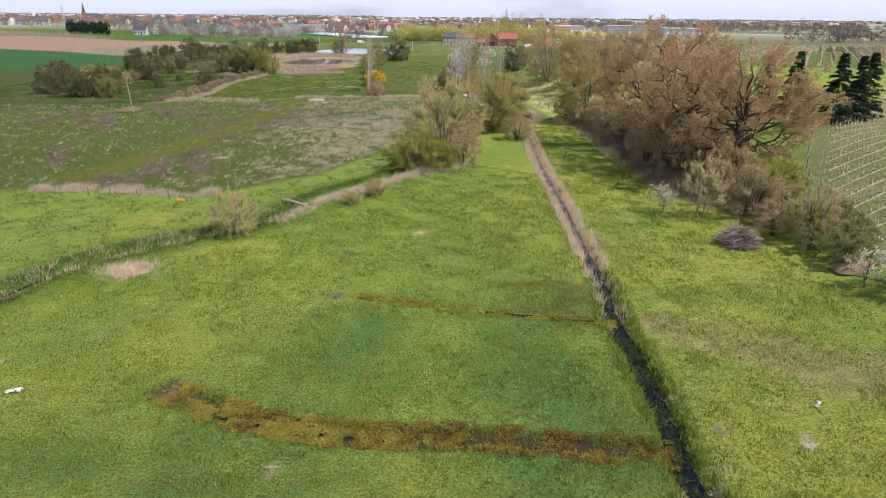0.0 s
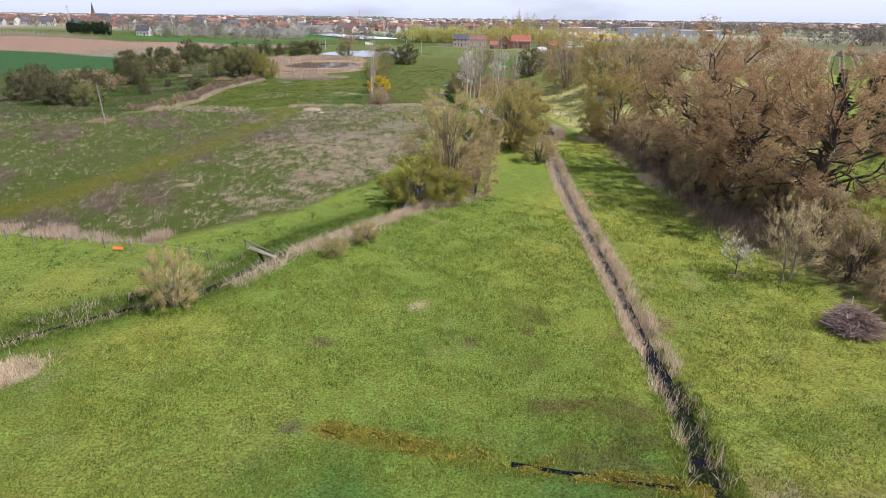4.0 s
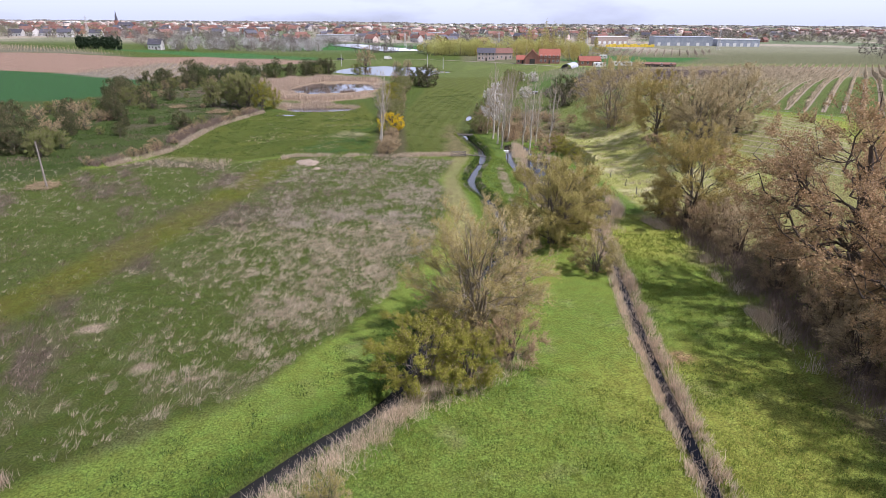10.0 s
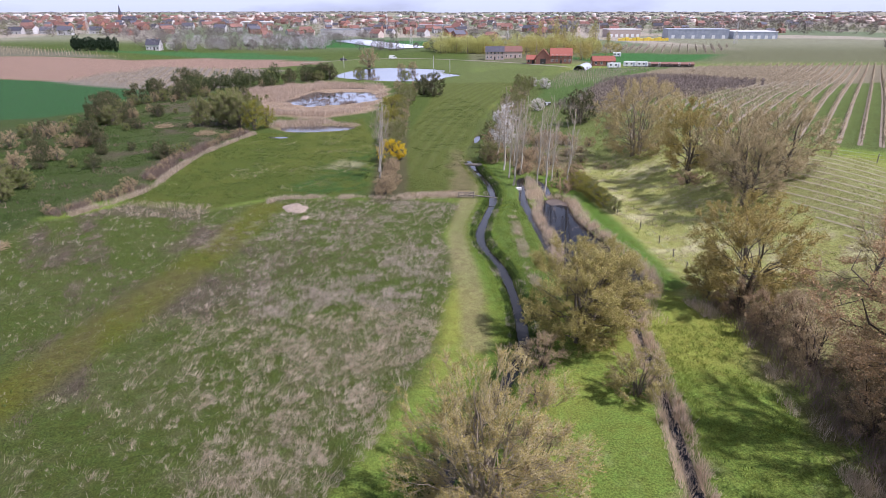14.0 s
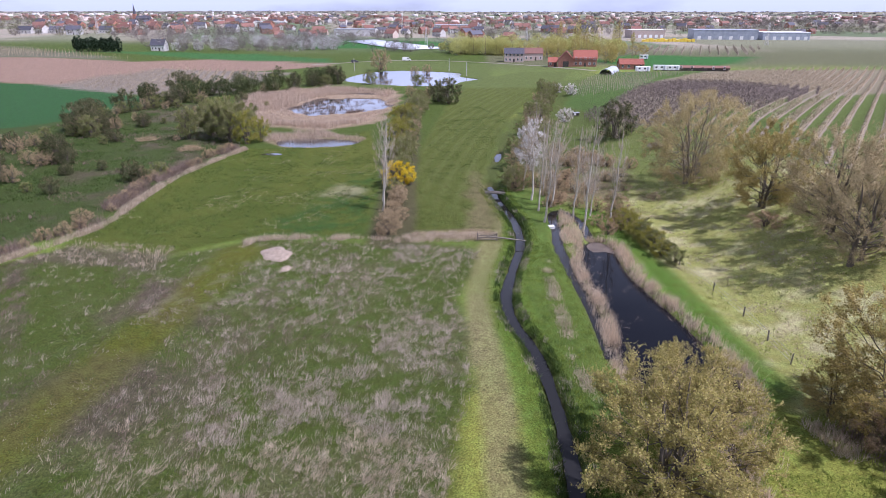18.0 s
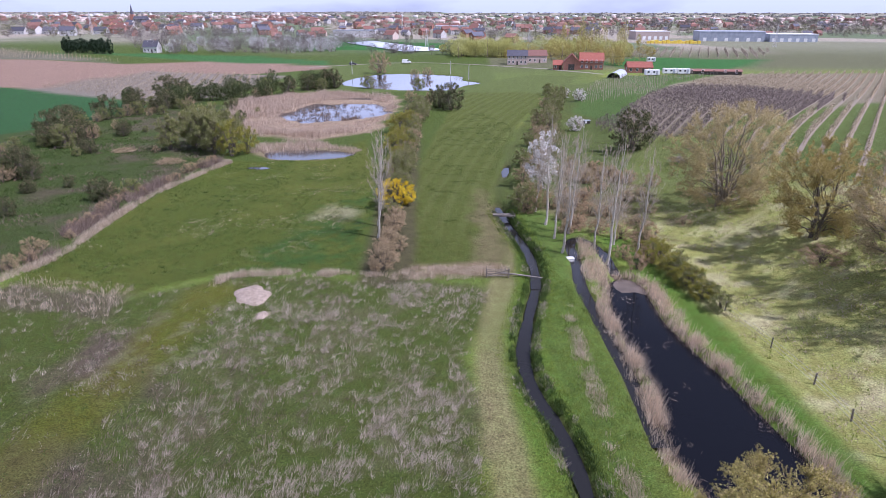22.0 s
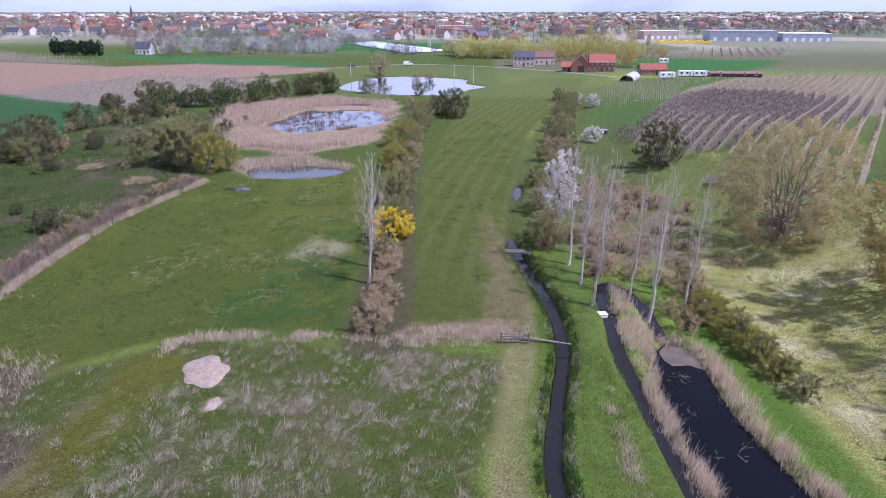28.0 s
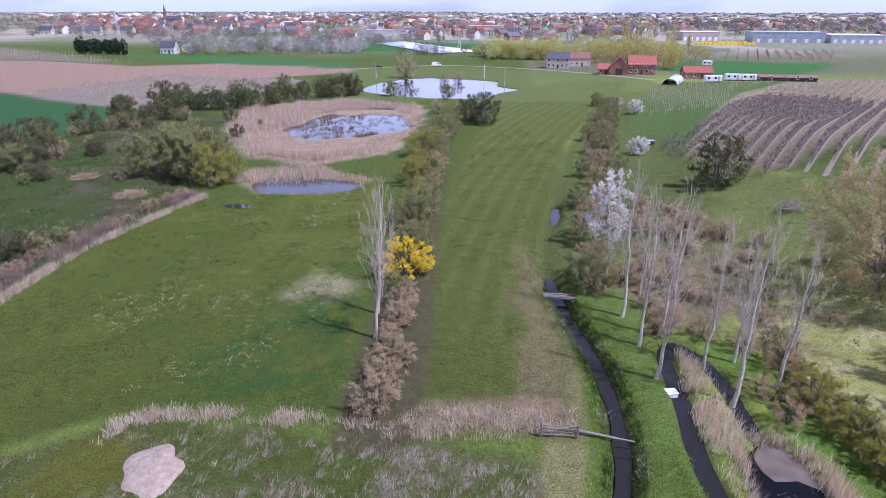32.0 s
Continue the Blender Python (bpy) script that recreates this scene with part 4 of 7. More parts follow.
def soil_strips(name, label, poly, row_dir, gap, width, mat):
    """Narrow bands of bare soil along planted rows, following the land."""
    d = np.array(row_dir) / np.linalg.norm(row_dir)
    nrm = np.array([d[1], -d[0]])
    p = np.array(poly, float)
    s, t = p @ nrm, p @ d
    vs, qs, count = [], [], 0
    for r in np.arange(math.ceil(s.min() / gap), math.floor(s.max() / gap) + 1) * gap:
        a = np.arange(t.min(), t.max(), 3.0)
        xy = r * nrm + a[:, None] * d
        ok = inside(xy[:, 0], xy[:, 1], p) > 0
        if ok.sum() < 2:
            continue
        xy = xy[ok]
        w = width / 2 * (0.8 + 0.4 * vnoise(xy[:, 0], xy[:, 1], 3))[:, None]
        l, rr = xy - nrm * w, xy + nrm * w
        vs += [np.column_stack([l, land_height(*l.T) + 0.05]), np.column_stack([rr, land_height(*rr.T) + 0.05])]
        i, n = np.arange(len(xy) - 1), len(xy)
        qs.append(np.stack([i, i + n, i + n + 1, i + 1], 1) + count)
        count += 2 * n
    return stuff(name, np.concatenate(vs), np.concatenate(qs), mat, label, "soil")

# ---- water ----
ribbon("water_stream", stream_line[stream_line[:, 1] < 345], (0.62 + 0.3 * (1 - smooth(stream_line[:, 1], 118, 130)) - 0.3 * smooth(stream_line[:, 1], 222, 232) + 0.3 * np.exp(-((stream_line[:, 1] - 253) / 3.5) ** 2))[stream_line[:, 1] < 345], -0.7, WATER, "narrow dark stream winding between grassy banks")
ribbon("water_ditch", ditch_line, 0.42 + 0.22 * (1 - smooth(ditch_line[:, 1], 62, 72)), -0.34, WATER_POND, "dark ditch water among dead reeds")
ribbon("water_channel", channel_line, 0.75, -0.45, WATER, "narrow dark water channel round a reedy islet")
ribbon("water_rill", rill_2[:int(len(rill_2) * 0.62)], 0.34, land_height(*rill_2[:int(len(rill_2) * 0.62)].T) + 0.06, WATER_MUD, "shallow muddy rill across the meadow")
ribbon("water_rill", rill_1[:int(len(rill_1) * 0.55)], 0.2, land_height(*rill_1[:int(len(rill_1) * 0.55)].T) + 0.09, WATER_POND, "thin dark wet rill across the meadow", ragged=3.2)


def grown(outline, d):
    c = outline.mean(0)
    return outline + unit(outline - c) * d


pool("water_pond", grown(pond_ring, 0.8), -0.45, WATER_POND, "long dark pond fringed by dead reeds")
scum = ring([(17.6, 196.4), (19.2, 198.4), (21.2, 196.6), (21.6, 193.5), (19.8, 194.4), (18.2, 194.2)], 0.8)
pool("pond_scum", scum, -0.43, POND_SCUM, "brown floating film at the end of the pond")
pool("water_lake", grown(big_ring, 0.5), -0.35, WATER_LAKE, "wide pale pond reflecting the sky")
pool("water_marsh", grown(marsh_ring, 0.5), -0.35, WATER_LAKE, "open water in the reed marsh")
pool("water_strip", grown(strip_ring, 0.3), -0.35, WATER_LAKE, "narrow strip of marsh water")
pool("water_pool", grown(small_ring, 0.3), -0.35, WATER_LAKE, "small pool edged with straw-coloured reeds")

pool("water_puddle", ring([(-48, 251.2), (-45, 250.2), (-42.6, 251), (-44, 252.4), (-47, 252.3)], 0.8), 0.035, WATER_LAKE, "small puddle in the wet corner of the field")

# ---- trees and shrubs ----
big_bare = grow("bare_tree", "large grey-brown leafless tree with many stems beside the stream", "tree", 11, 12.2, 6.2, 0.02, 0.17, 9, 60, 8, 6, 0.75, 0.013, 42000, 0.05, BARK_TAN, TWIG_TAN, LEAF_OLIVE, up=0.45, ragged=0.05, hollow=0.12, limb_r=0.4, branches=9, gnarl=0.05, reach=0.36)
shrub_yg = grow("budding_shrub", "yellow-green budding shrub beside the stream", "shrub", 12, 5.2, 4.2, 0.02, 0.08, 6, 28, 7, 5, 0.65, 0.012, 34000, 0.055, BARK, TWIG_YELLOW, LEAF_YGREEN, up=0.4, ragged=0.22, branches=6)
willow = grow("willow_tree", "broad willow with yellow-green buds beside the pond", "tree", 13, 10.6, 6.4, 0.02, 0.22, 6, 44, 8, 6, 0.9, 0.014, 56000, 0.075, BARK, TWIG_YELLOW, LEAF_BUD, up=0.3, ragged=0.25, hollow=0.2, branches=7, gnarl=0.06)
bush_round = grow("round_bush", "small rounded twiggy bush by the ditch", "shrub", 14, 3.4, 2.5, 0.02, 0.05, 7, 26, 6, 6, 0.5, 0.012, 12000, 0.05, BARK, TWIG_GREY, LEAF_BUD, up=0.35, branches=5)
osier = grow("osier_bush", "tan-twigged budding osier leaning over the stream", "shrub", 15, 4.9, 3.2, 0.0, 0.08, 8, 34, 7, 6, 0.65, 0.013, 9000, 0.05, BARK_TAN, TWIG_TAN, LEAF_OLIVE, up=0.55, ragged=0.1, branches=5)
oaks = [grow("oak_tree", "broad oak with russet budding crown on the slope", "tree", 20 + i, 14.0, 9.2, 0.14, 0.45, 1, 32, 9, 6, 0.95, 0.013, 84000, 0.062, BARK_DARK, TWIG_RUSSET, LEAF_OAK, up=0.12, ragged=0.24, hollow=0.25, limb_r=0.5, branches=9, gnarl=0.1, reach=0.4, low=0.75) for i in range(2)]
thicket = [grow("bare_shrub", "tangled grey-brown leafless shrub at the meadow edge", "shrub", 30 + i, 5.6, 3.7, 0.0, 0.075, 8, 26, 7, 5, 0.75, 0.014, 8000, 0.06, BARK_DARK, (TWIG_BROWN, TWIG_RUSSET)[i], LEAF_BROWN, up=0.3, ragged=0.3, branches=5, gnarl=0.07) for i in range(2)]
green_tree = [grow("budding_tree", "rounded tree with fresh yellow-green buds on the slope", "tree", 40 + i, 11.5, 5.8, 0.06, 0.22, 2 + i, 44, 7, 6, 0.75, 0.013, 44000, 0.07, BARK, TWIG_YELLOW, LEAF_OLIVE, up=0.4, ragged=0.16, limb_r=0.34, branches=7) for i in range(2)]
brown_tree = grow("hornbeam_tree", "wide domed tree with brown-green budding twigs", "tree", 44, 12.5, 8.4, 0.0, 0.2, 7, 70, 8, 6, 0.9, 0.014, 44000, 0.07, BARK_TAN, TWIG_TAN, LEAF_TAN, up=0.25, ragged=0.06, limb_r=0.4, branches=7, gnarl=0.06)
poplars = [grow("poplar_tree", "slender pale-barked poplar, nearly leafless, by the pond", "tree", 50 + i, 17.5, 2.3, 0.3, 0.17, 1, 26, 4, 3, 0.7, 0.011, 700, 0.05, BARK_PALE, TWIG_PALE, LEAF_BROWN, up=0.75, lean=(0.06, 0.01), ragged=0.5, hollow=0.25, limb_r=0.1, branches=4, gnarl=0.035, reach=0.4) for i in range(3)]
blossom = [grow("blossom_tree", "white-blossoming tree beside the stream", "tree", 60 + i, (10.5, 3.6)[i], (3.0, 2.2)[i], 0.08, 0.12, 3, 26, 5, 4, (0.7, 0.5)[i], 0.009, (9500, 5000)[i], (0.09, 0.07)[i], BARK, TWIG_GREY, PETAL_WHITE, up=0.4, branches=5) for i in range(2)]
sapling = grow("blossom_sapling", "young tree in sparse white blossom on the meadow", "tree", 63, 5.0, 2.2, 0.25, 0.07, 1, 20, 4, 4, 0.5, 0.008, 1500, 0.06, BARK, TWIG_GREY, PETAL_WHITE, up=0.5, branches=4)
slender = grow("slender_tree", "slender leafless young tree at the thicket's edge", "tree", 64, 7.4, 2.8, 0.12, 0.09, 2, 30, 5, 5, 0.6, 0.012, 900, 0.05, BARK_TAN, TWIG_TAN, LEAF_BROWN, up=0.7, ragged=0.3, branches=5)
forsythia = grow("forsythia_bush", "bright yellow flowering forsythia in the hedge", "shrub", 65, 4.0, 2.6, 0.02, 0.06, 8, 30, 5, 4, 0.35, 0.009, 34000, 0.05, BARK, TWIG_YELLOW, PETAL_YELLOW, up=0.2, ragged=0.08, branches=6)
hedge_green = [grow("hedge_shrub", ("dull green budding shrub in the field hedge", "brown twiggy leafless shrub in the field hedge")[i], "shrub", 70 + i, 4.6, 2.9, 0.0, 0.07, 6, 24, 6, 5, 0.6, 0.016, (12000, 3500)[i], 0.07, BARK, (TWIG_GREY, TWIG_BROWN)[i], (LEAF_SPRING, LEAF_BROWN)[i], up=0.35, branches=5) for i in range(2)]
scrub_tree = [grow("scrub_tree", ("grey-green scrub willow on the rough ground", "bare brown scrub tree on the rough ground", "dark green scrub bush on the rough ground")[i], "tree", 80 + i, 7.0, 3.9, 0.02, 0.12, 5, 26, 5, 5, 0.8, 0.02, (13000, 3500, 12000)[i], 0.1, BARK, (TWIG_GREY, TWIG_BROWN, TWIG_BROWN)[i], (LEAF_SPRING, LEAF_BROWN, LEAF_DARK)[i], up=0.4, branches=5, ragged=0.22) for i in range(3)]
yellow_willow = grow("yellow_willow", "bright yellow-green willow at the corner of the mown field", "tree", 85, 8.5, 3.8, 0.02, 0.14, 5, 26, 5, 4, 0.8, 0.012, 15000, 0.08, BARK, TWIG_YELLOW, LEAF_YGREEN, up=0.5, branches=5)


def spruce(name, label, seed, height, radius):
    """A spruce in tiers of drooping boughs with gaps between them."""
    rng = np.random.default_rng(seed)
    root = tagged(new(name), label, "tree")
    st = np.stack([np.zeros(6), np.zeros(6), np.linspace(-0.2, height, 6)], 1)[None]
    v, q = tubes(st, np.linspace(0.22, 0.02, 6)[None], 7)
    piece("trunk", mesh_of("trunk", v, q, BARK_DARK, True), root)
    tiers, per = 21, 9
    n = tiers * per
    h = np.repeat(np.linspace(0.05, 0.97, tiers), per) + rng.uniform(-0.015, 0.015, n)
    a = rng.uniform(0, 2 * math.pi, n)
    r = radius * (1 - h) ** 0.85 * rng.uniform(0.55, 1.15, n) + 0.12
    s = np.stack([np.zeros(n), np.zeros(n), h * height], 1)
    e = s + np.stack([np.cos(a) * r, np.sin(a) * r, -0.3 * r + 0.15], 1)
    k = 60
    t = np.sqrt(rng.uniform(0.04, 1, (n, k, 1)))
    side = np.stack([-np.sin(a), np.cos(a), np.zeros(n)], 1)[:, None] * rng.normal(size=(n, k, 1)) * 0.16 * (1.25 - t) * r[:, None, None]
    c = (s[:, None] * (1 - t) + e[:, None] * t + side - np.array([0, 0, 0.25]) * t * (1 - t) * r[:, None, None]).reshape(-1, 3) + rng.normal(size=(n * k, 3)) * 0.06
    tip = c + np.stack([np.cos(np.repeat(a, k)), np.sin(np.repeat(a, k)), np.full(n * k, -0.75)], 1) * 0.28 + rng.normal(size=(n * k, 3)) * 0.13
    v, t = spikes(c, tip, 0.05)
    piece("crown", mesh_of("crown", v, t, NEEDLE), root, "drooping dark green needles")
    return root


spruce_tree = spruce("spruce_tree", "dark green pointed spruce at the vineyard edge", 90, 11, 3.6)

plant(big_bare, 3.4, 122.5, 1.0, 0.3)
plant(shrub_yg, -0.9, 115.2, 1.0, 1.0)
plant(shrub_yg, 2.6, 115.5, 0.75, 2.4)
plant(thicket[1], 6.2, 118.5, 0.7, 1.9)
plant(thicket[0], 7.0, 127.0, 0.8, 0.5)
plant(willow, 14.3, 146.5, 1.0, 0.0)
plant(willow, 17.6, 153.5, 0.72, 2.1)
plant(thicket[0], 9.6, 141.5, 0.75, 0.9)
plant(thicket[1], 8.4, 136.0, 0.6, 3.0)
plant(bush_round, 17.4, 137.2, 1.15, 0.0)
plant(osier, -18.9, 88.0, 0.72, 0.6, 1.2)
plant(bush_round, -5.7, 101.9, 0.5, 1.0, label="small grey-green bush beside the stream")
plant(bush_round, -8.2, 98.0, 0.42, 2.0, label="small grey-green bush beside the stream")
for x, y, s, r in [(40.8, 106.5, 1.14, 0.4), (37.5, 114.5, 0.95, 2.2), (39.2, 128, 1.16, 4.0)]:
    plant(oaks[int(r * 2) % 2], x, y, s, r)
rng = np.random.default_rng(5)
for i in range(34):
    y = 83 + i * 2.1
    x = 33.9 + rng.uniform(-0.6, 4.4) + (1.4 if 95 < y < 112 else 0) - (0.8 if y > 140 else 0)
    plant(thicket[i % 2], x, y, rng.uniform(0.6, 1.15), rng.uniform(0, 6))
bare_spread = grow("spreading_tree", "brown-olive budding tree with a wide spreading crown on the slope", "tree", 46, 9.5, 5.2, 0.12, 0.24, 2, 40, 8, 6, 0.75, 0.014, 14000, 0.06, BARK, TWIG_TAN, LEAF_BROWN, up=0.3, ragged=0.35, limb_r=0.3)
leaning = grow("leaning_tree", "open leafless tree with a leaning trunk at the pasture edge", "tree", 47, 9.0, 4.0, 0.3, 0.2, 1, 26, 6, 5, 0.75, 0.015, 5000, 0.07, BARK, TWIG_GREY, LEAF_BUD, up=0.5, lean=(0.22, 0.05), ragged=0.45, limb_r=0.28)
for x, y, s, r, k in [(34.2, 155, 1.1, 0, 0), (30.8, 157, 0.45, 2, 1)]:
    plant(green_tree[k], x, y, s, r)
plant(leaning, 46, 152, 1.0, 0.2)
plant(green_tree[0], 44.5, 203, 1.0, 0)
plant(green_tree[1], 51, 199, 0.75, 1.2)
for x, y, s, r in [(45.5, 181, 1.25, 1.2), (47, 190, 1.1, 2.2), (52.5, 186, 1.0, 0.7)]:
    plant(bare_spread, x, y, s, r)
plant(brown_tree, 40.5, 223, 1.05, 0.5, 1.2)
plant(thicket[1], 57.5, 118.5, 1.15, 1.0, 1.2, label="purple-brown leafless bush beside the spruces")
for x, y, s, r, k in [(12.6, 206, 1.0, 0, 0), (22.6, 205.5, 0.93, 1, 1), (18.1, 203, 1.1, 2, 2), (17.5, 208.8, 0.95, 3, 0), (12.2, 211.7, 1.0, 4, 1), (11.6, 217.7, 0.95, 5, 2), (14.6, 214, 0.92, 0.6, 2),
                      (20.4, 209.5, 0.8, 2.9, 1), (14, 221, 0.85, 3.5, 0), (10.6, 224, 0.8, 2.2, 1)]:
    plant(poplars[k], x, y, s, r * 0.25)
plant(poplars[1], -13.8, 210.6, 1.05, 0.1, label="slender leafless poplar in the hedge")
plant(poplars[2], -14.6, 216.0, 0.85, 0.2, label="slender leafless poplar in the hedge")
plant(blossom[0], 13.1, 238, 1.05, 0)
plant(blossom[1], 38.6, 352, 1.1, 2.0, label="white-blossoming bush on the stream bank")
plant(blossom[1], 34.5, 362, 0.9, 1.0, label="white-blossoming bush on the stream bank")
plant(blossom[1], 28.6, 297, 0.95, 0, label="small white-blossoming tree at the orchard edge")
plant(sapling, 26.9, 93.6, 0.72, 0)
plant(shrub_yg, 39.6, 94.3, 0.85, 0.5, label="yellow-green budding shrub at the thicket")
plant(slender, 30.6, 92, 1.0, 0.5)
plant(sapling, 35.2, 72.5, 1.05, 2, label="young tree in sparse white blossom by the hedge")
plant(blossom[1], 38, 71, 1.1, 1, label="white-blossoming shrub by the vineyard")
plant(forsythia, -13.2, 226.6, 1.3, 0, 0.85)
for i in range(40):
    y = 199 + i * 3.7
    x = -10.8 - 4.2 * smooth(y, 200, 262) - 0.02 * (y - 262) * (y > 262) + rng.uniform(-1.0, 1.0)
    if abs(y - 226) < 5.5:
        continue
    k = 1 if y < 226 else int(rng.uniform() < 0.3)
    plant(hedge_green[k], float(x), y, rng.uniform(0.65, 1.0) * (0.85 if y < 232 else 1.12), rng.uniform(0, 6))
for i in range(10):
    plant(hedge_green[1], -11.2 - 0.1 * i + rng.uniform(-1.2, 1.2), 198.5 + 2.4 * i, rng.uniform(0.45, 0.75), rng.uniform(0, 6))
plant(hedge_green[0], -13.2, 220.8, 0.6, 1.0)
plant(shrub_yg, -17.5, 268, 0.9, 2.0, label="yellow-green budding shrub in the field hedge")
plant(shrub_yg, -19, 291, 1.0, 4.0, label="yellow-green budding shrub in the field hedge")
for x, y, k in [(-13.6, 236, 0.5), (-15.2, 247, 0.6), (-15.8, 257, 0.65), (-17.4, 276, 0.75), (-18.2, 305, 0.7)]:
    plant(shrub_yg, x, y, k, rng.uniform(0, 6), 1.1, label="yellow-green budding shrub in the field hedge")
for x, y, s in [(10, 243, 1.0), (12, 250, 1.1), (9.5, 233, 0.8), (14.5, 259, 1.2), (16, 270, 1.2), (18, 283, 1.3), (19, 298, 1.4), (24, 318, 1.3), (27, 332, 1.3), (30, 352, 1.2), (8.6, 224, 0.9), (9.2, 228, 0.8),
                (21, 296, 1.2), (30, 372, 1.0), (13.5, 247, 0.9), (11, 256, 0.8), (17.5, 264, 1.0), (14.5, 276, 0.8), (20, 276, 1.0), (21.5, 290, 0.9), (17, 291, 0.8), (23, 308, 1.1), (19.5, 312, 0.8), (26, 324, 1.1), (25, 341, 1.1), (33, 360, 1.0)]:
    plant(hedge_green[1 if int(y) % 4 else 0], x, y, s * 0.95, rng.uniform(0, 6), label="bare twiggy shrub on the stream bank")
for x, y, s in [(24.5, 203, 0.6), (25.6, 199, 0.5), (26.3, 195.5, 0.5), (26.9, 192, 0.4)]:
    plant(shrub_yg, x, y, s, rng.uniform(0, 6), label="yellow-green shrub along the pasture fence")
plant(scrub_tree[2], 37, 269, 1.25, 0.4, label="dark rounded bush at the orchard corner")
for x, y, s in [(21.5, 200.5, 0.55), (23.3, 203, 0.6), (20.6, 204.2, 0.5), (24.2, 208.5, 0.7), (22, 212, 0.6), (26, 213, 0.6), (9.2, 223.5, 0.7), (9.8, 228.5, 0.75), (11, 233, 0.7), (16, 216, 0.6), (19, 214, 0.6), (13, 226, 0.7), (18, 226, 0.6), (22, 222, 0.55)]:
    plant(thicket[1], x, y, s, rng.uniform(0, 6), label="leafless brown shrub among the poplars")
for x, y, s in [(26, 218, 0.6), (29, 224, 0.55), (27, 231, 0.6), (31, 235, 0.5), (24, 238, 0.6), (28, 244, 0.55), (22, 247, 0.6), (33, 218, 0.45), (20, 232, 0.55), (25, 254, 0.55)]:
    plant(thicket[0], x, y, s, rng.uniform(0, 6), 0.6, label="low brown bramble between the poplars and the pasture")
for i in range(34):
    u, w = rng.uniform(0, 1), rng.uniform(0, 1)
    plant(thicket[i % 2], 13.5 + 5.5 * u + (3 + 10 * u) * w, 214 + 40 * u + rng.uniform(-3, 3), rng.uniform(0.4, 0.7), rng.uniform(0, 6), 0.8, label="leafless brown shrub among the poplars")
for i in range(9):
    plant(hedge_green[0], 27.4 - 0.35 * i + rng.uniform(-0.6, 0.6), 189 + 3.0 * i, rng.uniform(0.4, 0.65), rng.uniform(0, 6), label="grey-green budding shrub along the pasture fence")
plant(thicket[1], 42.5, 197, 1.0, 0.4, 0.5, label="low dark bramble thicket on the pasture")
plant(thicket[1], 30, 243, 0.7, 0.4)
plant(thicket[1], 34, 240, 0.6, 1.4)
for x, y, s in [(36.5, 77, 0.7), (39, 79.5, 0.6), (35.5, 80.5, 0.5), (41, 84, 0.55)]:
    plant(hedge_green[0], x, y, s, rng.uniform(0, 6), label="dull green shrub at the vineyard corner")
plant(shrub_yg, 37.5, 84.5, 0.6, 1.5, label="yellow-green budding shrub at the vineyard corner")
for x, y, s in [(62, 119.5, 0.92), (66.5, 121.5, 0.95), (70, 124, 0.98), (60.5, 128, 0.98), (57, 130, 0.9)]:
    plant(spruce_tree, x, y, s, rng.uniform(0, 6))
plant(yellow_willow, -55.0, 262.5, 0.95, 0)
plant(yellow_willow, -52.5, 266, 0.75, 2)
tall_willow = grow("willow_scrub", "upright pale green willow at the field corner", "tree", 86, 9.5, 3.6, 0.02, 0.18, 6, 36, 6, 5, 0.9, 0.016, 24000, 0.09, BARK, TWIG_GREY, LEAF_WILLOW, up=0.8, ragged=0.25)
for x, y, s in [(-60, 265, 1.0), (-64, 268, 1.05), (-68, 273, 0.95), (-58, 272, 0.9), (-66, 280, 0.95), (-72, 268, 0.8)]:
    plant(tall_willow, x, y, s, rng.uniform(0, 6))
for i in range(24):
    u = i / 23
    plant(scrub_tree[(0, 1, 0, 2)[i % 4]], -114 + 26 * abs(u - 0.5) + rng.uniform(-3, 3), 270 + 62 * u, rng.uniform(0.5, 0.85), rng.uniform(0, 6))
SCRUB_CLUMPS = [(-83.3, 194.5, 1.1), (-82.0, 199.5, 1.1), (-109.0, 230.7, 1.0), (-89.6, 215.4, 1), (-91.3, 227.2, 0.9), (-93.4, 241.2, 0.9), (-110.5, 253.2, 0.9), (-105.1, 256.5, 0.9), (-103.5, 272.7, 0.8), (-63.0, 227.7, 0.7), (-106.5, 269.3, 0.7), (-107.9, 279.9, 0.8), (-92.9, 263.5, 0.55), (-90.5, 240.4, 0.8), (-102.5, 284.2, 0.8), (-100.8, 292.4, 0.7), (-91.8, 287.7, 0.6), (-100.4, 323.0, 0.7), (-95.7, 333.0, 1.0), (-110.4, 361.8, 0.9), (-65.0, 228.2, 0.7), (-79.4, 233.3, 0.35)]
for x, y, s in SCRUB_CLUMPS:
    for k in range(3):
        plant(scrub_tree[int(rng.integers(0, 3))], x + rng.uniform(-4, 4), y + rng.uniform(-3, 3), s * rng.uniform(0.5, 0.85), rng.uniform(0, 6))
for i in range(6):
    plant(scrub_tree[(2, 1)[i % 2]], rng.uniform(-116, -86), (rng.uniform(192, 210), rng.uniform(236, 252))[i % 2], rng.uniform(0.5, 0.9), rng.uniform(0, 6))
for i in range(14):
    plant(scrub_tree[int(rng.integers(0, 3))], rng.uniform(-108, -68), rng.uniform(216, 330), rng.uniform(0.3, 0.6), rng.uniform(0, 6))
for i in range(16):
    u = rng.uniform(0, 1)
    plant(scrub_tree[int(rng.integers(0, 3))], -118 + 60 * u + rng.uniform(-4, 4), 338 + 52 * u + rng.uniform(-5, 5), rng.uniform(0.6, 1.1), rng.uniform(0, 6))
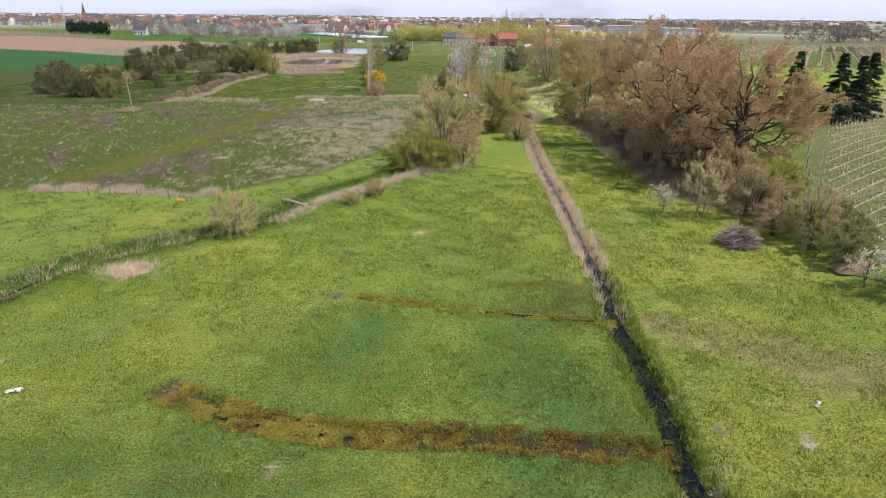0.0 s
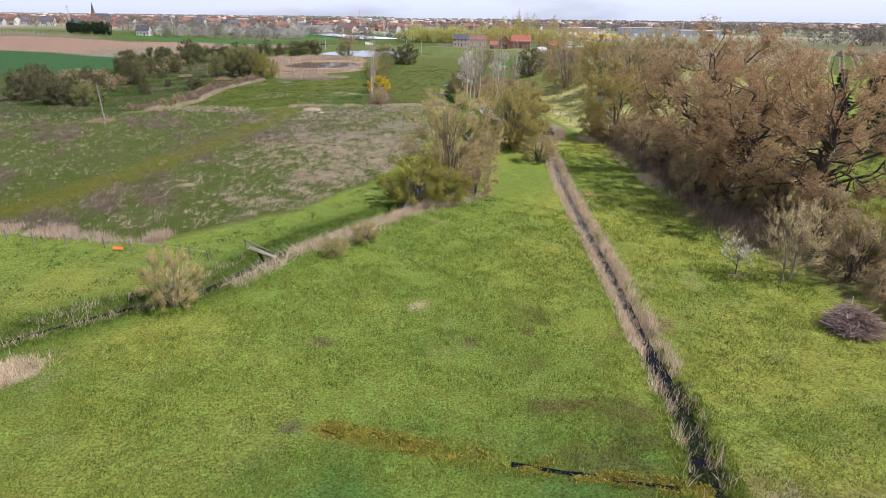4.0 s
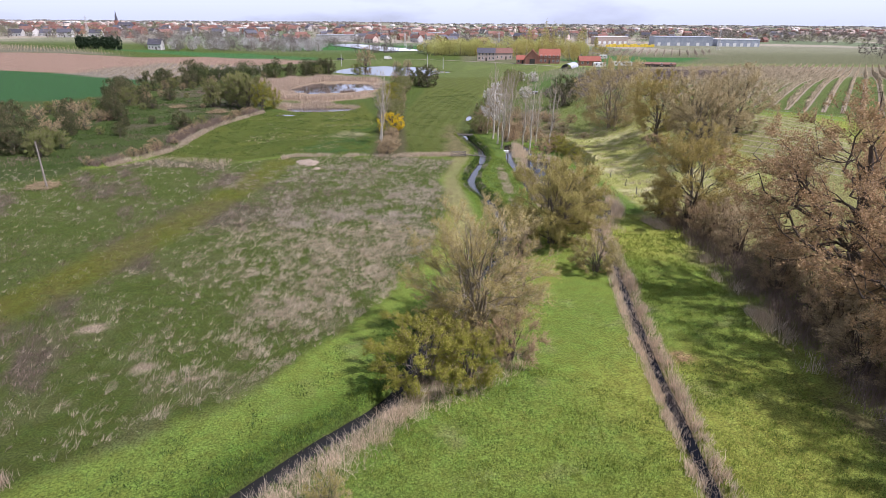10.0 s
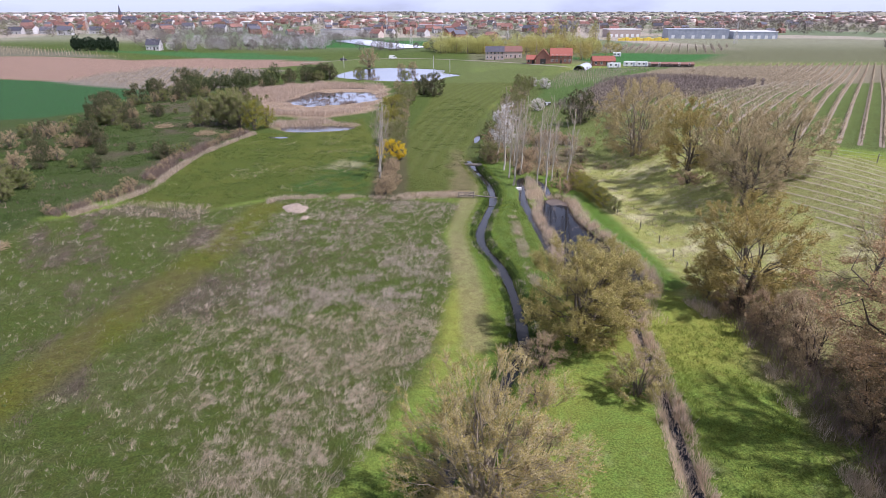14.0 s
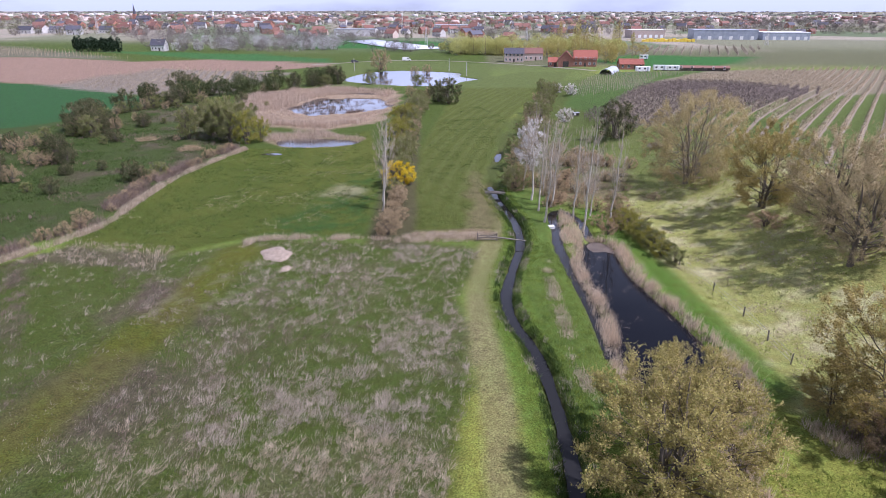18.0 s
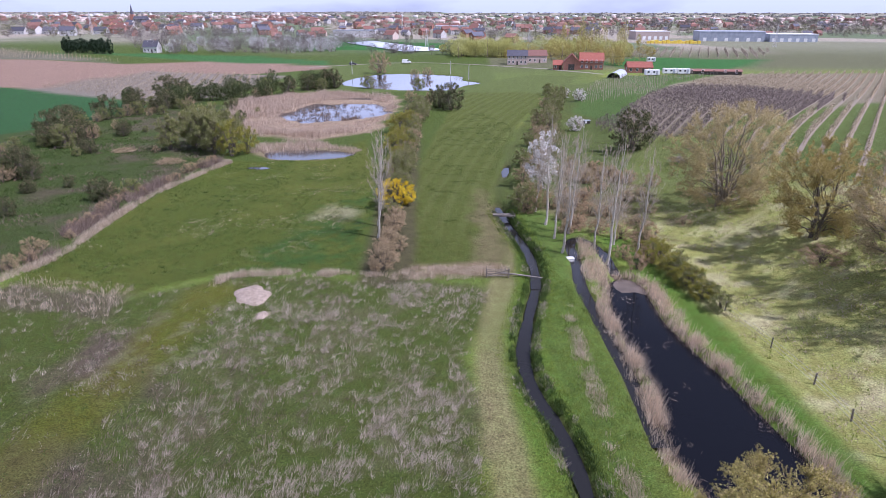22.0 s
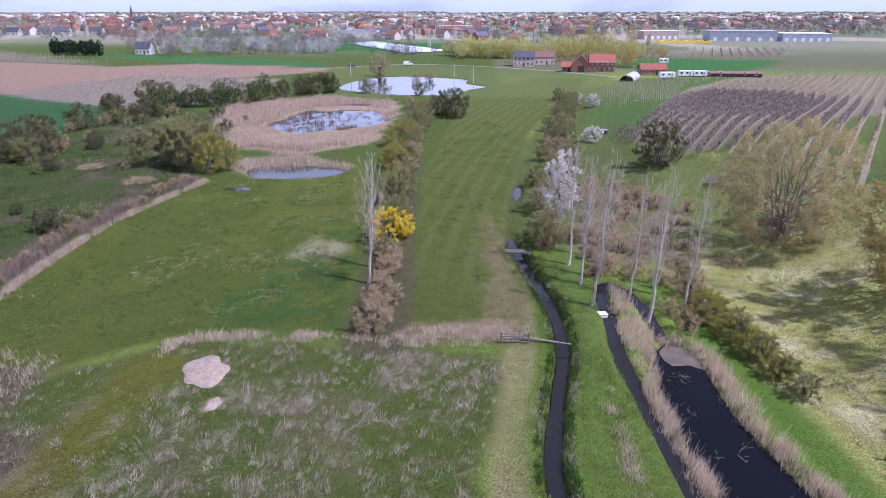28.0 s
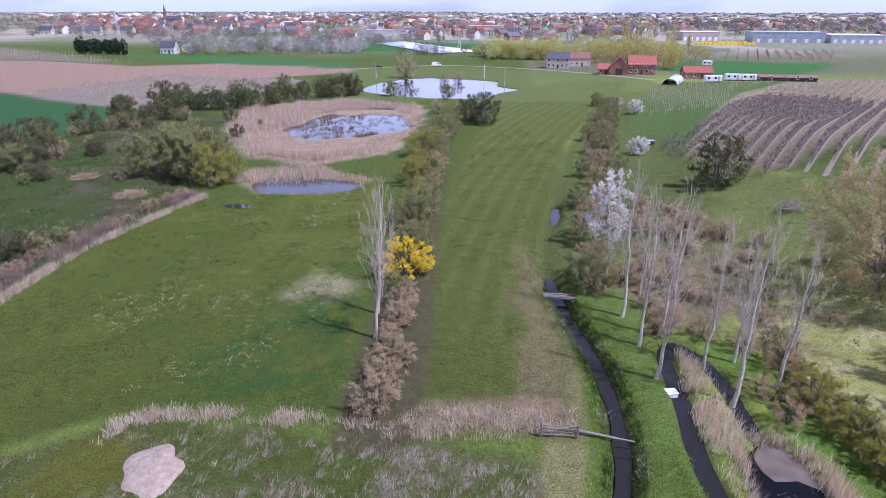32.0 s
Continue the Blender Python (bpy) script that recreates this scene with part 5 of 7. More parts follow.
for x, y, s, k in [(-48, 455, 2.2, 1), (-22, 440, 1.1, 1), (-28, 436, 1.0, 1), (-44, 390, 1.0, 0), (-22, 384, 0.9, 0), (-7, 333, 0.95, 2), (-11, 338, 0.8, 2), (-15, 345, 0.9, 1), (-22, 350, 0.9, 1), (-62, 400, 0.6, 2)]:
    plant(scrub_tree[k], x, y, s, rng.uniform(0, 6))

# ---- reeds, dead grass and weeds ----
rng = np.random.default_rng(8)
xy = along(ditch_line, 8500, 1.2, rng, 0.25)
xy = xy[rng.uniform(0, 1, len(xy)) < smooth(xy[:, 1], 64, 100) * (0.3 + smooth(fbm(xy[:, 0], xy[:, 1], 1.6, 19), 0.4, 0.62))]
v, f = stalks(xy, 0.75, 9, 0.16, 0.02, rng, 0.4, (0.05, 0))
stuff("ditch_reeds", v, f, REED, "pale dead reeds lining the meadow ditch", "reeds")
xy = np.concatenate([scatter(1900, [(14.6, 166), (16.2, 166), (16.4, 182), (17.4, 200), (17.2, 208), (15.6, 211), (14.5, 204), (14.5, 186)], rng), along(ring(POND), 5200, 1.5, rng), scatter(1500, [(22, 197), (24.6, 177), (26.6, 164), (25.6, 156), (24.2, 156), (25.2, 164), (22.9, 178), (21.2, 190)], rng), scatter(700, [(15, 158), (24, 150), (25, 160), (20, 162)], rng)])
xy = xy[rng.uniform(0, 1, len(xy)) < 0.15 + smooth(fbm(xy[:, 0], xy[:, 1], 1.8, 35), 0.4, 0.62)]
xy = xy[inside(xy[:, 0], xy[:, 1], pond_ring) < -0.15]
v, f = stalks(xy, rng.uniform(0.8, 1.45, len(xy)), 8, 0.2, 0.019, rng, 0.32, (0.14, 0.05))
stuff("pond_reeds", v, f, REED, "straw-coloured dead reeds round the pond", "reeds")
xy = along(grown(ring(POND), 0.5), 1300, 0.8, rng)
v, f = stalks(xy, 0.5, 9, 0.16, 0.025, rng, 0.6)
stuff("broken_reeds", v, f, STRAW_DARK, "broken brown reed stems at the pond's edge", "reeds")
xy = scatter(260, POND, rng, lambda x, y: smooth(fbm(x, y, 3, 36, 2), 0.55, 0.68))
c = np.column_stack([np.repeat(xy, 5, 0) + rng.normal(size=(len(xy) * 5, 2)) * 0.3, np.full(len(xy) * 5, -0.44)])
d = np.column_stack([rng.normal(size=(len(c), 2)) * 0.35, rng.uniform(0, 0.12, len(c))])
v, f = blades(c, c + d, 0.015, rng)
stuff("floating_stems", v, f, REED_PINK, "loose reed stems floating on the pond", "reeds")
xy = along(stream_line[(stream_line[:, 1] > 92) & (stream_line[:, 1] < 122)], 1100, 2.8, rng, 1.3)
xy = np.concatenate([xy[xy[:, 0] > np.interp(xy[:, 1], stream_line[:, 1], stream_line[:, 0]) + 0.6], scatter(500, [(-3, 109.5), (4, 113.5), (8, 118), (6.5, 119), (0, 114), (-4, 111)], rng), scatter(1500, [(-12.4, 98.6), (-7.4, 99.6), (-5.2, 104), (-2.2, 109), (3, 114), (8, 119), (6, 120.5), (-1, 115), (-4.0, 109.6), (-6.8, 105), (-9.8, 101.2)], rng), scatter(260, [(-28.4, 78.6), (-24, 80.7), (-23.4, 78.6), (-25, 76.8)], rng), along(stream_line[(stream_line[:, 1] > 70) & (stream_line[:, 1] < 97)], 140, 1.6, rng, 1.0)])
v, f = stalks(xy, 0.75, 12, 0.28, 0.013, rng, 0.85)
stuff("bank_reeds", v, f, REED, "bleached dead grass and reeds on the stream bank", "reeds")


def dead_density(x, y):
    return (0.1 + 0.9 * smooth(fbm(x, y, 1.6, 31, 3) * 0.5 + fbm(x, y, 6, 21) * 0.5 + 0.14 * smooth(x + 0.35 * (y - 120), -26, -4) * (1 - smooth(y, 150, 168)), 0.42, 0.62)) * (0.04 + 0.96 * smooth(x + 10 * (fbm(x, y, 22, 11) - 0.5), -38, -6)) * smooth(line_distance(x, y, track), 2.2, 5.0) * (1 - 0.55 * smooth(y, 155, 172))


ROUGH = [(-110, 109), (-38, 105), (-32, 102.8), (-26, 102.1), (-23.6, 105.2), (-19.5, 109.3), (-14.7, 112.6), (-10, 119.7), (-5, 130), (-1, 145), (1.0, 160), (-0.5, 178), (2.0, 193), (-10, 195), (-30, 196), (-40, 190), (-56, 192), (-62, 185), (-110, 178)]


def lifted(v, level):
    """Raise blades whose foot lies under the water to its surface."""
    b = v.reshape(-1, 3, 3).copy()
    b[:, :, 2] += np.maximum(0, level - b[:, 0, 2])[:, None]
    return b.reshape(-1, 3)


def tussocks(xy, height, per, spread, width, rng, sweep, loose=0.5):
    """Tussocks of long stalks, each combed over to one side."""
    n = len(xy)
    way = sweep + rng.normal(size=n) * loose
    size = rng.uniform(0.55, 1.25, n)
    c = np.repeat(xy, per, 0) + rng.normal(size=(n * per, 2)) * (spread * np.repeat(size, per))[:, None]
    base = np.column_stack([c, land_height(c[:, 0], c[:, 1]) - 0.04])
    h = np.repeat(height * size, per) * rng.uniform(0.5, 1.15, n * per)
    a = np.repeat(way, per) + rng.normal(size=n * per) * 0.45
    r = h * np.repeat(rng.uniform(0.3, 1.1, n), per) * rng.uniform(0.6, 1.3, n * per)
    tip = base + np.column_stack([np.cos(a) * r, np.sin(a) * r, h * rng.uniform(0.5, 1.0, n * per)])
    return blades(base, tip, width, rng)


xy = scatter(105000, ROUGH, rng, lambda x, y: (0.55 + 0.75 * smooth(x + 0.2 * (y - 120), -34, -6)) * (0.06 * smooth(line_distance(x, y, track), 2.5, 6.0) + 0.94 * dead_density(x, y)) * (0.15 + 0.85 * smooth(fbm(x, y, 1.7, 83, 2), 0.38, 0.6)))
far_half = xy[:, 1] + 12 * (fbm(xy[:, 0], xy[:, 1], 9, 85) - 0.5) > 152
v, f = tussocks(xy[~far_half], 0.62, 15, 0.14, 0.013, rng, 0.5, 0.7)
stuff("dead_grass", v, f, STRAW, "bleached tussocks of last year's dead grass", "grass")
v, f = tussocks(xy[far_half], 0.7, 15, 0.18, 0.014, rng, 0.9, 0.7)
stuff("grey_tussocks", v, f, STRAW_GREY, "grey weathered tussocks of dead grass", "grass")
xy = scatter(40000, ROUGH, rng, lambda x, y: dead_density(x, y) * 0.8 + 0.06)
v, f = stalks(xy, rng.uniform(0.2, 0.5, len(xy)), 7, 0.3, 0.016, rng, 0.9, (0.2, 0.1))
stuff("dead_grass_litter", v, f, STRAW_GREY, "short grey dead grass between the tussocks", "grass")
south_edge = dense([(-48, 105.2), (-38, 104.4), (-31, 102.9), (-25.2, 102.6)])
xy = along(south_edge, 2400, 1.3, rng)
xy = xy[rng.uniform(0, 1, len(xy)) < smooth(fbm(xy[:, 0], xy[:, 1], 2.2, 43), 0.4, 0.62)]
v, f = stalks(xy, rng.uniform(0.4, 1.0, len(xy)), 9, 0.3, 0.018, rng, 0.4)
stuff("edge_reeds", v, f, REED_PINK, "band of tall pale dead grass at the meadow's edge", "reeds")
xy = along(stream_line[(stream_line[:, 1] > 58) & (stream_line[:, 1] < 112)], 3200, 2.2, rng, 0.95)
v, f = stalks(xy, 0.26, 8, 0.22, 0.025, rng, 0.8)
stuff("stream_weeds", v, f, WEED, "dark green weeds on the stream bank", "weeds")
xy = scatter(15000, ROUGH, rng, lambda x, y: smooth(fbm(x + 0.5 * y, y * 0.4, 7, 61), 0.5, 0.62) * smooth(-x, 5, 30) * smooth(line_distance(x, y, track), 2.4, 4.5))
v, f = tussocks(xy, 0.75, 18, 0.34, 0.015, rng, 0.3, 0.9)
stuff("dead_stalks", v, f, STRAW_DARK, "brown-grey dead weed stalks in the rough meadow", "weeds")
xy = scatter(5000, ROUGH, rng, lambda x, y: 0.8 + 0 * x)
v, f = stalks(xy, 0.3, 6, 0.22, 0.03, rng, 0.7)
stuff("green_tufts", v, f, WEED, "fresh green tufts among the dead grass", "grass")
xy = np.concatenate([along(dense([(-38, 191.5), (-32.9, 192.5), (-29.5, 196.5), (-19.4, 197.3), (-9.7, 196.5), (0.5, 197.2)]), 1700, 0.9, rng), scatter(500, [(-60, 186), (-40, 185), (-38, 192), (-56, 194)], rng)])
xy = xy[rng.uniform(0, 1, len(xy)) < smooth(fbm(xy[:, 0], xy[:, 1], 3, 33), 0.4, 0.62)]
v, f = stalks(xy, 0.7, 7, 0.22, 0.022, rng, 0.45)
stuff("fence_line_grass", v, f, STRAW, "row of tall dead grass along the old fence", "grass")
east_edge = dense([(31.2, 100), (29.8, 112), (30.4, 125), (30.7, 138), (30.2, 149), (29.0, 156)])
xy = along(east_edge, 2600, 1.1, rng)
xy = xy[rng.uniform(0, 1, len(xy)) < smooth(fbm(xy[:, 0], xy[:, 1], 3, 37), 0.42, 0.62) * (0.12 + 0.88 * smooth(xy[:, 1], 120, 128))]
v, f = stalks(xy, 0.9, 7, 0.22, 0.02, rng, 0.5)
stuff("thicket_reeds", v, f, STRAW, "strip of pale dead reeds at the foot of the thicket", "reeds")
xy = along(east_edge + [3.4, 0], 1300, 2.2, rng)
v, f = stalks(xy, 1.5, 9, 0.45, 0.02, rng, 0.6)
stuff("thicket_bramble", v, f, STRAW_DARK, "dark bare bramble under the thicket", "bramble")
xy = scatter(900, [(-9, 197.2), (4.6, 197.6), (4.6, 200.2), (-8.6, 199.6)], rng, lambda x, y: smooth(fbm(x, y, 1.6, 47), 0.35, 0.6))
v, f = stalks(xy, 0.55, 10, 0.3, 0.018, rng, 0.7)
stuff("lane_end_straw", v, f, STRAW, "bank of pale dead stalks across the lane's end", "grass")
xy = along(dense([(11.6, 158), (11.2, 166), (10.9, 176), (11.0, 188), (11.4, 200)]), 900, 0.6, rng)
xy = xy[rng.uniform(0, 1, len(xy)) < smooth(fbm(xy[:, 0], xy[:, 1], 3, 73), 0.48, 0.6)]
v, f = stalks(xy, 0.55, 10, 0.25, 0.016, rng, 0.6)
stuff("bank_straw", v, f, STRAW, "pale dead tufts on the bank between stream and pond", "grass")
xy = scatter(1500, [(-36, 170), (-20, 173), (-16, 186), (-26, 191), (-38, 182)], rng, lambda x, y: smooth(fbm(x, y, 1.5, 77), 0.52, 0.64))
v, f = stalks(xy, 0.3, 12, 0.25, 0.03, rng, 0.9)
stuff("pale_weeds", v, f, TWIG_PALE, "pale dry weed clumps near the sand heap", "weeds")
west_edge = dense([(-62, 186), (-56.5, 200), (-57.3, 214), (-58, 228), (-56.5, 240), (-53, 256)])
xy = along(west_edge, 2600, 0.6, rng)
xy = xy[rng.uniform(0, 1, len(xy)) < 0.25 + smooth(fbm(xy[:, 0], xy[:, 1], 3, 53), 0.4, 0.6)]
v, f = stalks(xy, 1.0, 8, 0.2, 0.018, rng, 0.35)
stuff("field_edge_reeds", v, f, STRAW, "pale reeds along the edge of the mown field", "reeds")
for i in range(26):
    p = west_edge[int(len(west_edge) * (i + rng.uniform(0, 1)) / 26.5)]
    plant(thicket[i % 2], float(p[0]) - rng.uniform(2.0, 4.6), float(p[1]), rng.uniform(0.28, 0.5), rng.uniform(0, 6), label="low dark leafless shrub behind the reeds")
xy = along(west_edge - [2.6, 0], 1500, 1.6, rng)
xy = xy[rng.uniform(0, 1, len(xy)) < smooth(fbm(xy[:, 0], xy[:, 1], 4, 57), 0.42, 0.6)]
v, f = stalks(xy, 1.7, 10, 0.45, 0.026, rng, 0.5)
stuff("bramble", v, f, STRAW_DARK, "dark bare bramble behind the reeds", "bramble")
wet = lambda x, y: 1.0 * (inside(x, y, np.array(MARSH, float) - [0, 7]) < 0.5) * (inside(x, y, MARSH) < 0.5) * (inside(x, y, np.array(MARSH, float) + [0, 9]) < 0.5) * (inside(x, y, np.array(MARSH_STRIP, float) - [0, 2]) < 0)
xy = np.concatenate([scatter(36000, REEDBED, rng, lambda x, y: wet(x, y) * smooth(inside(x, y, REEDBED) + 8 * (fbm(x, y, 9, 59) - 0.5), 0, 5) * (0.3 + 0.7 * smooth(fbm(x, y, 5, 63), 0.35, 0.55))), scatter(1500, SMALL_REEDS, rng, lambda x, y: 1.0 * (y > 266.5))])
low_reeds = 1 - 0.75 * smooth(inside(xy[:, 0], xy[:, 1] + 13, MARSH), -9, -2)
v, f = stalks(xy, (0.8 + 1.4 * smooth(fbm(xy[:, 0], xy[:, 1], 7, 67), 0.3, 0.65)) * low_reeds, 5, 0.5, 0.036, rng, 0.35)
stuff("reedbed", v, f, REED_PINK, "wide bed of straw-pink dead reeds", "reeds")
xy = scatter(520, MARSH, rng, lambda x, y: smooth(-x - 0.4 * (y - 325), 30, 52) * 0.7 + 0.2)
v, f = stalks(xy, 1.25, 30, 0.4, 0.06, rng, 0.3)
stuff("sedge_tussocks", v, f, STRAW_DARK, "dark sedge tussocks standing in marsh water", "sedge")
for part_of, count, mat, words in ((rill_2[rill_2[:, 0] < 0], 11000, RILL_YELLOW, "yellow-green water weeds in clumps along the rill"), (rill_2, 9000, RILL_WEED, "brown water weeds in clumps along the rill"), (rill_1, 2400, RILL_YELLOW, "yellow-green weeds along the thin rill")):
    xy = along(part_of, count, 1.15 if count > 3000 else 0.55, rng)
    xy = xy[rng.uniform(0, 1, len(xy)) < smooth(fbm(xy[:, 0], xy[:, 1], 0.75, 51 + count % 7, 2), 0.46, 0.56)]
    v, f = stalks(xy, 0.09, 7, 0.09, 0.04, rng, 1.4)
    v = lifted(v, -0.2) + [0, 0, 0.05 if count > 3000 else 0.09]
    stuff("rill_weeds", v, f, mat, words, "weeds")
xy = along(ditch_line[ditch_line[:, 1] < 78], 9000, 0.95, rng)
xy = xy[rng.uniform(0, 1, len(xy)) < smooth(fbm(xy[:, 0], xy[:, 1], 0.8, 58, 2), 0.36, 0.5)]
v, f = stalks(xy, 0.12, 8, 0.12, 0.035, rng, 1.2)
v = lifted(v, -0.36)
stuff("ditch_weeds", v, f, WATER_WEED, "dark green water weeds in the ditch", "weeds")
xy = along(ditch_line[ditch_line[:, 1] < 76], 1800, 1.5, rng, 0.7)
v, f = stalks(xy, 0.3, 8, 0.14, 0.03, rng, 0.7)
stuff("ditch_verge", v, f, GRASS_BLADE, "lush grass leaning over the ditch", "grass")
xy = along(stream_line[(stream_line[:, 1] > 112) & (stream_line[:, 1] < 224)], 7000, 1.5, rng, 0.85)
xy = xy[rng.uniform(0, 1, len(xy)) < 0.25 + 0.75 * smooth(fbm(xy[:, 0], xy[:, 1], 1.3, 68, 2), 0.42, 0.58)]
v, f = stalks(xy, 0.4, 7, 0.12, 0.025, rng, 0.7)
stuff("stream_fringe", v, f, WEED, "dark grass and weeds fringing the stream", "weeds")
xy = along(stream_line[(stream_line[:, 1] > 120) & (stream_line[:, 1] < 224)], 1500, 1.7, rng, 1.0)
xy = xy[rng.uniform(0, 1, len(xy)) < smooth(fbm(xy[:, 0], xy[:, 1], 2.2, 69, 2), 0.5, 0.62)]
v, f = stalks(xy, 0.45, 8, 0.15, 0.02, rng, 0.7)
stuff("stream_straw", v, f, STRAW_GREY, "dead straw hanging over the stream's edge", "grass")
# scrub grass
SCRUB = [(-120, 190), (-66, 182), (-61, 214), (-61, 250), (-65, 290), (-86, 330), (-110, 320), (-120, 280)]
xy = scatter(15000, SCRUB, rng, lambda x, y: smooth(fbm(x, y, 5, 23), 0.4, 0.6))
v, f = stalks(xy, 0.4, 6, 0.4, 0.06, rng, 0.6)
stuff("scrub_grass", v, f, WEED, "dark tussocky grass on the rough ground", "grass")
xy = scatter(6000, SCRUB, rng, lambda x, y: smooth(fbm(x, y, 9, 29), 0.52, 0.66))
v, f = stalks(xy, 0.6, 7, 0.4, 0.05, rng, 0.6)
stuff("scrub_weeds", v, f, STRAW_DARK, "brown dead weeds on the rough ground", "weeds")
# meadow grass
near = lambda x, y: smooth(fbm(x, y, 2.5, 13), 0.38, 0.6)
MEADOW_EDGE = [(-36, 46), (34, 46), (33, 80), (29, 112), (30, 150), (21.5, 150), (17, 112), (8, 118), (-2, 110), (-14, 95), (-26, 84), (-40, 70)]
xy = scatter(150000, MEADOW_EDGE, rng, near)
v, f = stalks(xy, rng.uniform(0.12, 0.32, len(xy)), 5, 0.12, 0.028, rng, 0.6, (0.15, 0.1))
stuff("meadow_grass", v, f, GRASS_BLADE, "fresh green meadow grass in low tufts", "grass")
xy = scatter(90000, MEADOW_EDGE, rng, lambda x, y: smooth(fbm(x, y, 1.8, 14), 0.42, 0.6))
v, f = stalks(xy, rng.uniform(0.1, 0.26, len(xy)), 4, 0.12, 0.03, rng, 0.6)
stuff("meadow_grass_dark", v, f, GRASS_DEEP, "darker green blades among the meadow grass", "grass")
xy = scatter(26000, MEADOW_EDGE, rng, lambda x, y: smooth(fbm(x, y, 7, 16), 0.48, 0.64))
v, f = stalks(xy, rng.uniform(0.1, 0.24, len(xy)), 4, 0.14, 0.022, rng, 0.8)
stuff("meadow_grass_pale", v, f, GRASS_PALE, "pale yellowed blades among the meadow grass", "grass")
xy = np.concatenate([along(stream_line[(stream_line[:, 1] > 75) & (stream_line[:, 1] < 225)], 5200, 2.6, rng, 1.2), scatter(2500, [(9.5, 150), (14, 166), (13, 196), (9.5, 200), (8.2, 185), (9, 165)], rng)])
v, f = stalks(xy, 0.24, 6, 0.2, 0.03, rng, 0.7)
stuff("bank_grass", v, f, GRASS_BLADE, "lush green grass on the stream banks", "grass")

def field_tufts(n, poly, height, width, mat, name, label, size=2.5, lo=0.4, hi=0.62):
    xy = scatter(n, poly, rng, lambda x, y: smooth(fbm(x, y, size, 17), lo, hi))
    v, f = stalks(xy, rng.uniform(0.5, 1.2, len(xy)) * height, 5, 0.2, width, rng, 0.8)
    stuff(name, v, f, mat, label, "grass")


WEST = [(-57, 195), (-40, 192), (-30, 199), (-16, 199.5), (-17, 230), (-24, 262), (-28, 280), (-45, 257), (-53, 256), (-57, 240)]
LANE = [(-8, 200), (4, 200), (4.5, 222), (3, 232), (5, 256), (12, 302), (2, 330), (-8, 300), (-10, 262), (-9, 235)]
SLOPE = [(30, 160), (46, 154), (62, 168), (56, 205), (47, 262), (39, 278), (26, 286), (17, 262), (25, 212), (28, 186)]
field_tufts(16000, WEST, 0.22, 0.05, WEED, "field_grass", "dark green tufts in the mown field")
field_tufts(7000, WEST, 0.22, 0.045, STRAW, "field_stubble", "pale dry tufts in the mown field", 5, 0.55, 0.72)
field_tufts(12000, LANE, 0.18, 0.05, WEED, "lane_grass", "dark green tufts on the mown lane", 3)
field_tufts(16000, SLOPE[:4] + [(50, 228), (23, 228)] + SLOPE[-2:], 0.25, 0.04, STRAW, "slope_grass", "dry pale tussocks on the pasture slope", 2.2, 0.42, 0.62)
field_tufts(12000, SLOPE, 0.25, 0.05, GRASS_BLADE, "slope_green", "green tufts on the pasture slope", 3)
field_tufts(16000, [(-60, 84), (-34, 80), (-22, 90), (-15, 99), (-9, 107), (-4, 116), (-3, 128), (-8, 121), (-16, 109), (-22, 103), (-38, 103), (-60, 106)], 0.25, 0.04, WEED, "pasture_grass", "lush green tufts on the pasture bank", 2)
# deep blades, chosen to match the cloud shade in the bank's colour
field_tufts(9000, [(9, 150), (14, 166), (12.5, 196), (9.5, 205), (10, 220), (8.5, 215), (9.5, 200), (7.5, 182), (9.5, 165)], 0.22, 0.03, GRASS_DEEP, "bank_tufts", "bright green grass between stream and pond", 2)

# ---- orchards and vines ----


def fruit_rows(name, label, poly, row_dir, gap, step, height, mat, seed, twigs=9, post=0):
    rng = np.random.default_rng(seed)
    d = np.array(row_dir) / np.linalg.norm(row_dir)
    nrm = np.array([d[1], -d[0]])
    p = np.array(poly, float)
    s, t = p @ nrm, p @ d
    rows = np.arange(math.ceil(s.min() / gap), math.floor(s.max() / gap) + 1) * gap
    pts = np.concatenate([np.column_stack([np.full(len(a), r), a]) for r in rows for a in [np.arange(t.min(), t.max(), step)]])
    xy = pts[:, :1] * nrm + (pts[:, 1:] + rng.uniform(-0.2, 0.2, (len(pts), 1)) * step) * d
    xy = xy[inside(xy[:, 0], xy[:, 1], p) > 0]
    z = land_height(xy[:, 0], xy[:, 1])
    n = len(xy)
    foot = np.column_stack([xy, z - 0.1])
    top = foot + np.column_stack([rng.normal(size=(n, 2)) * 0.06, height * rng.uniform(0.85, 1.1, n)])
    v1, t1 = spikes(foot, top, 0.09)
    u = rng.uniform(0.25, 0.95, (n, twigs, 1))
    c = (foot[:, None] * (1 - u) + top[:, None] * u).reshape(-1, 3)
    e = c + unit(rng.normal(size=(n * twigs, 3)) + [0, 0, 0.4]) * height * 0.3 * rng.uniform(0.6, 1.2, (n * twigs, 1))
    v2, t2 = spikes(c, e, 0.075)
    return stuff(name, np.concatenate([v1, v2]), np.concatenate([t1, t2 + len(v1)]), mat, label, "orchard")


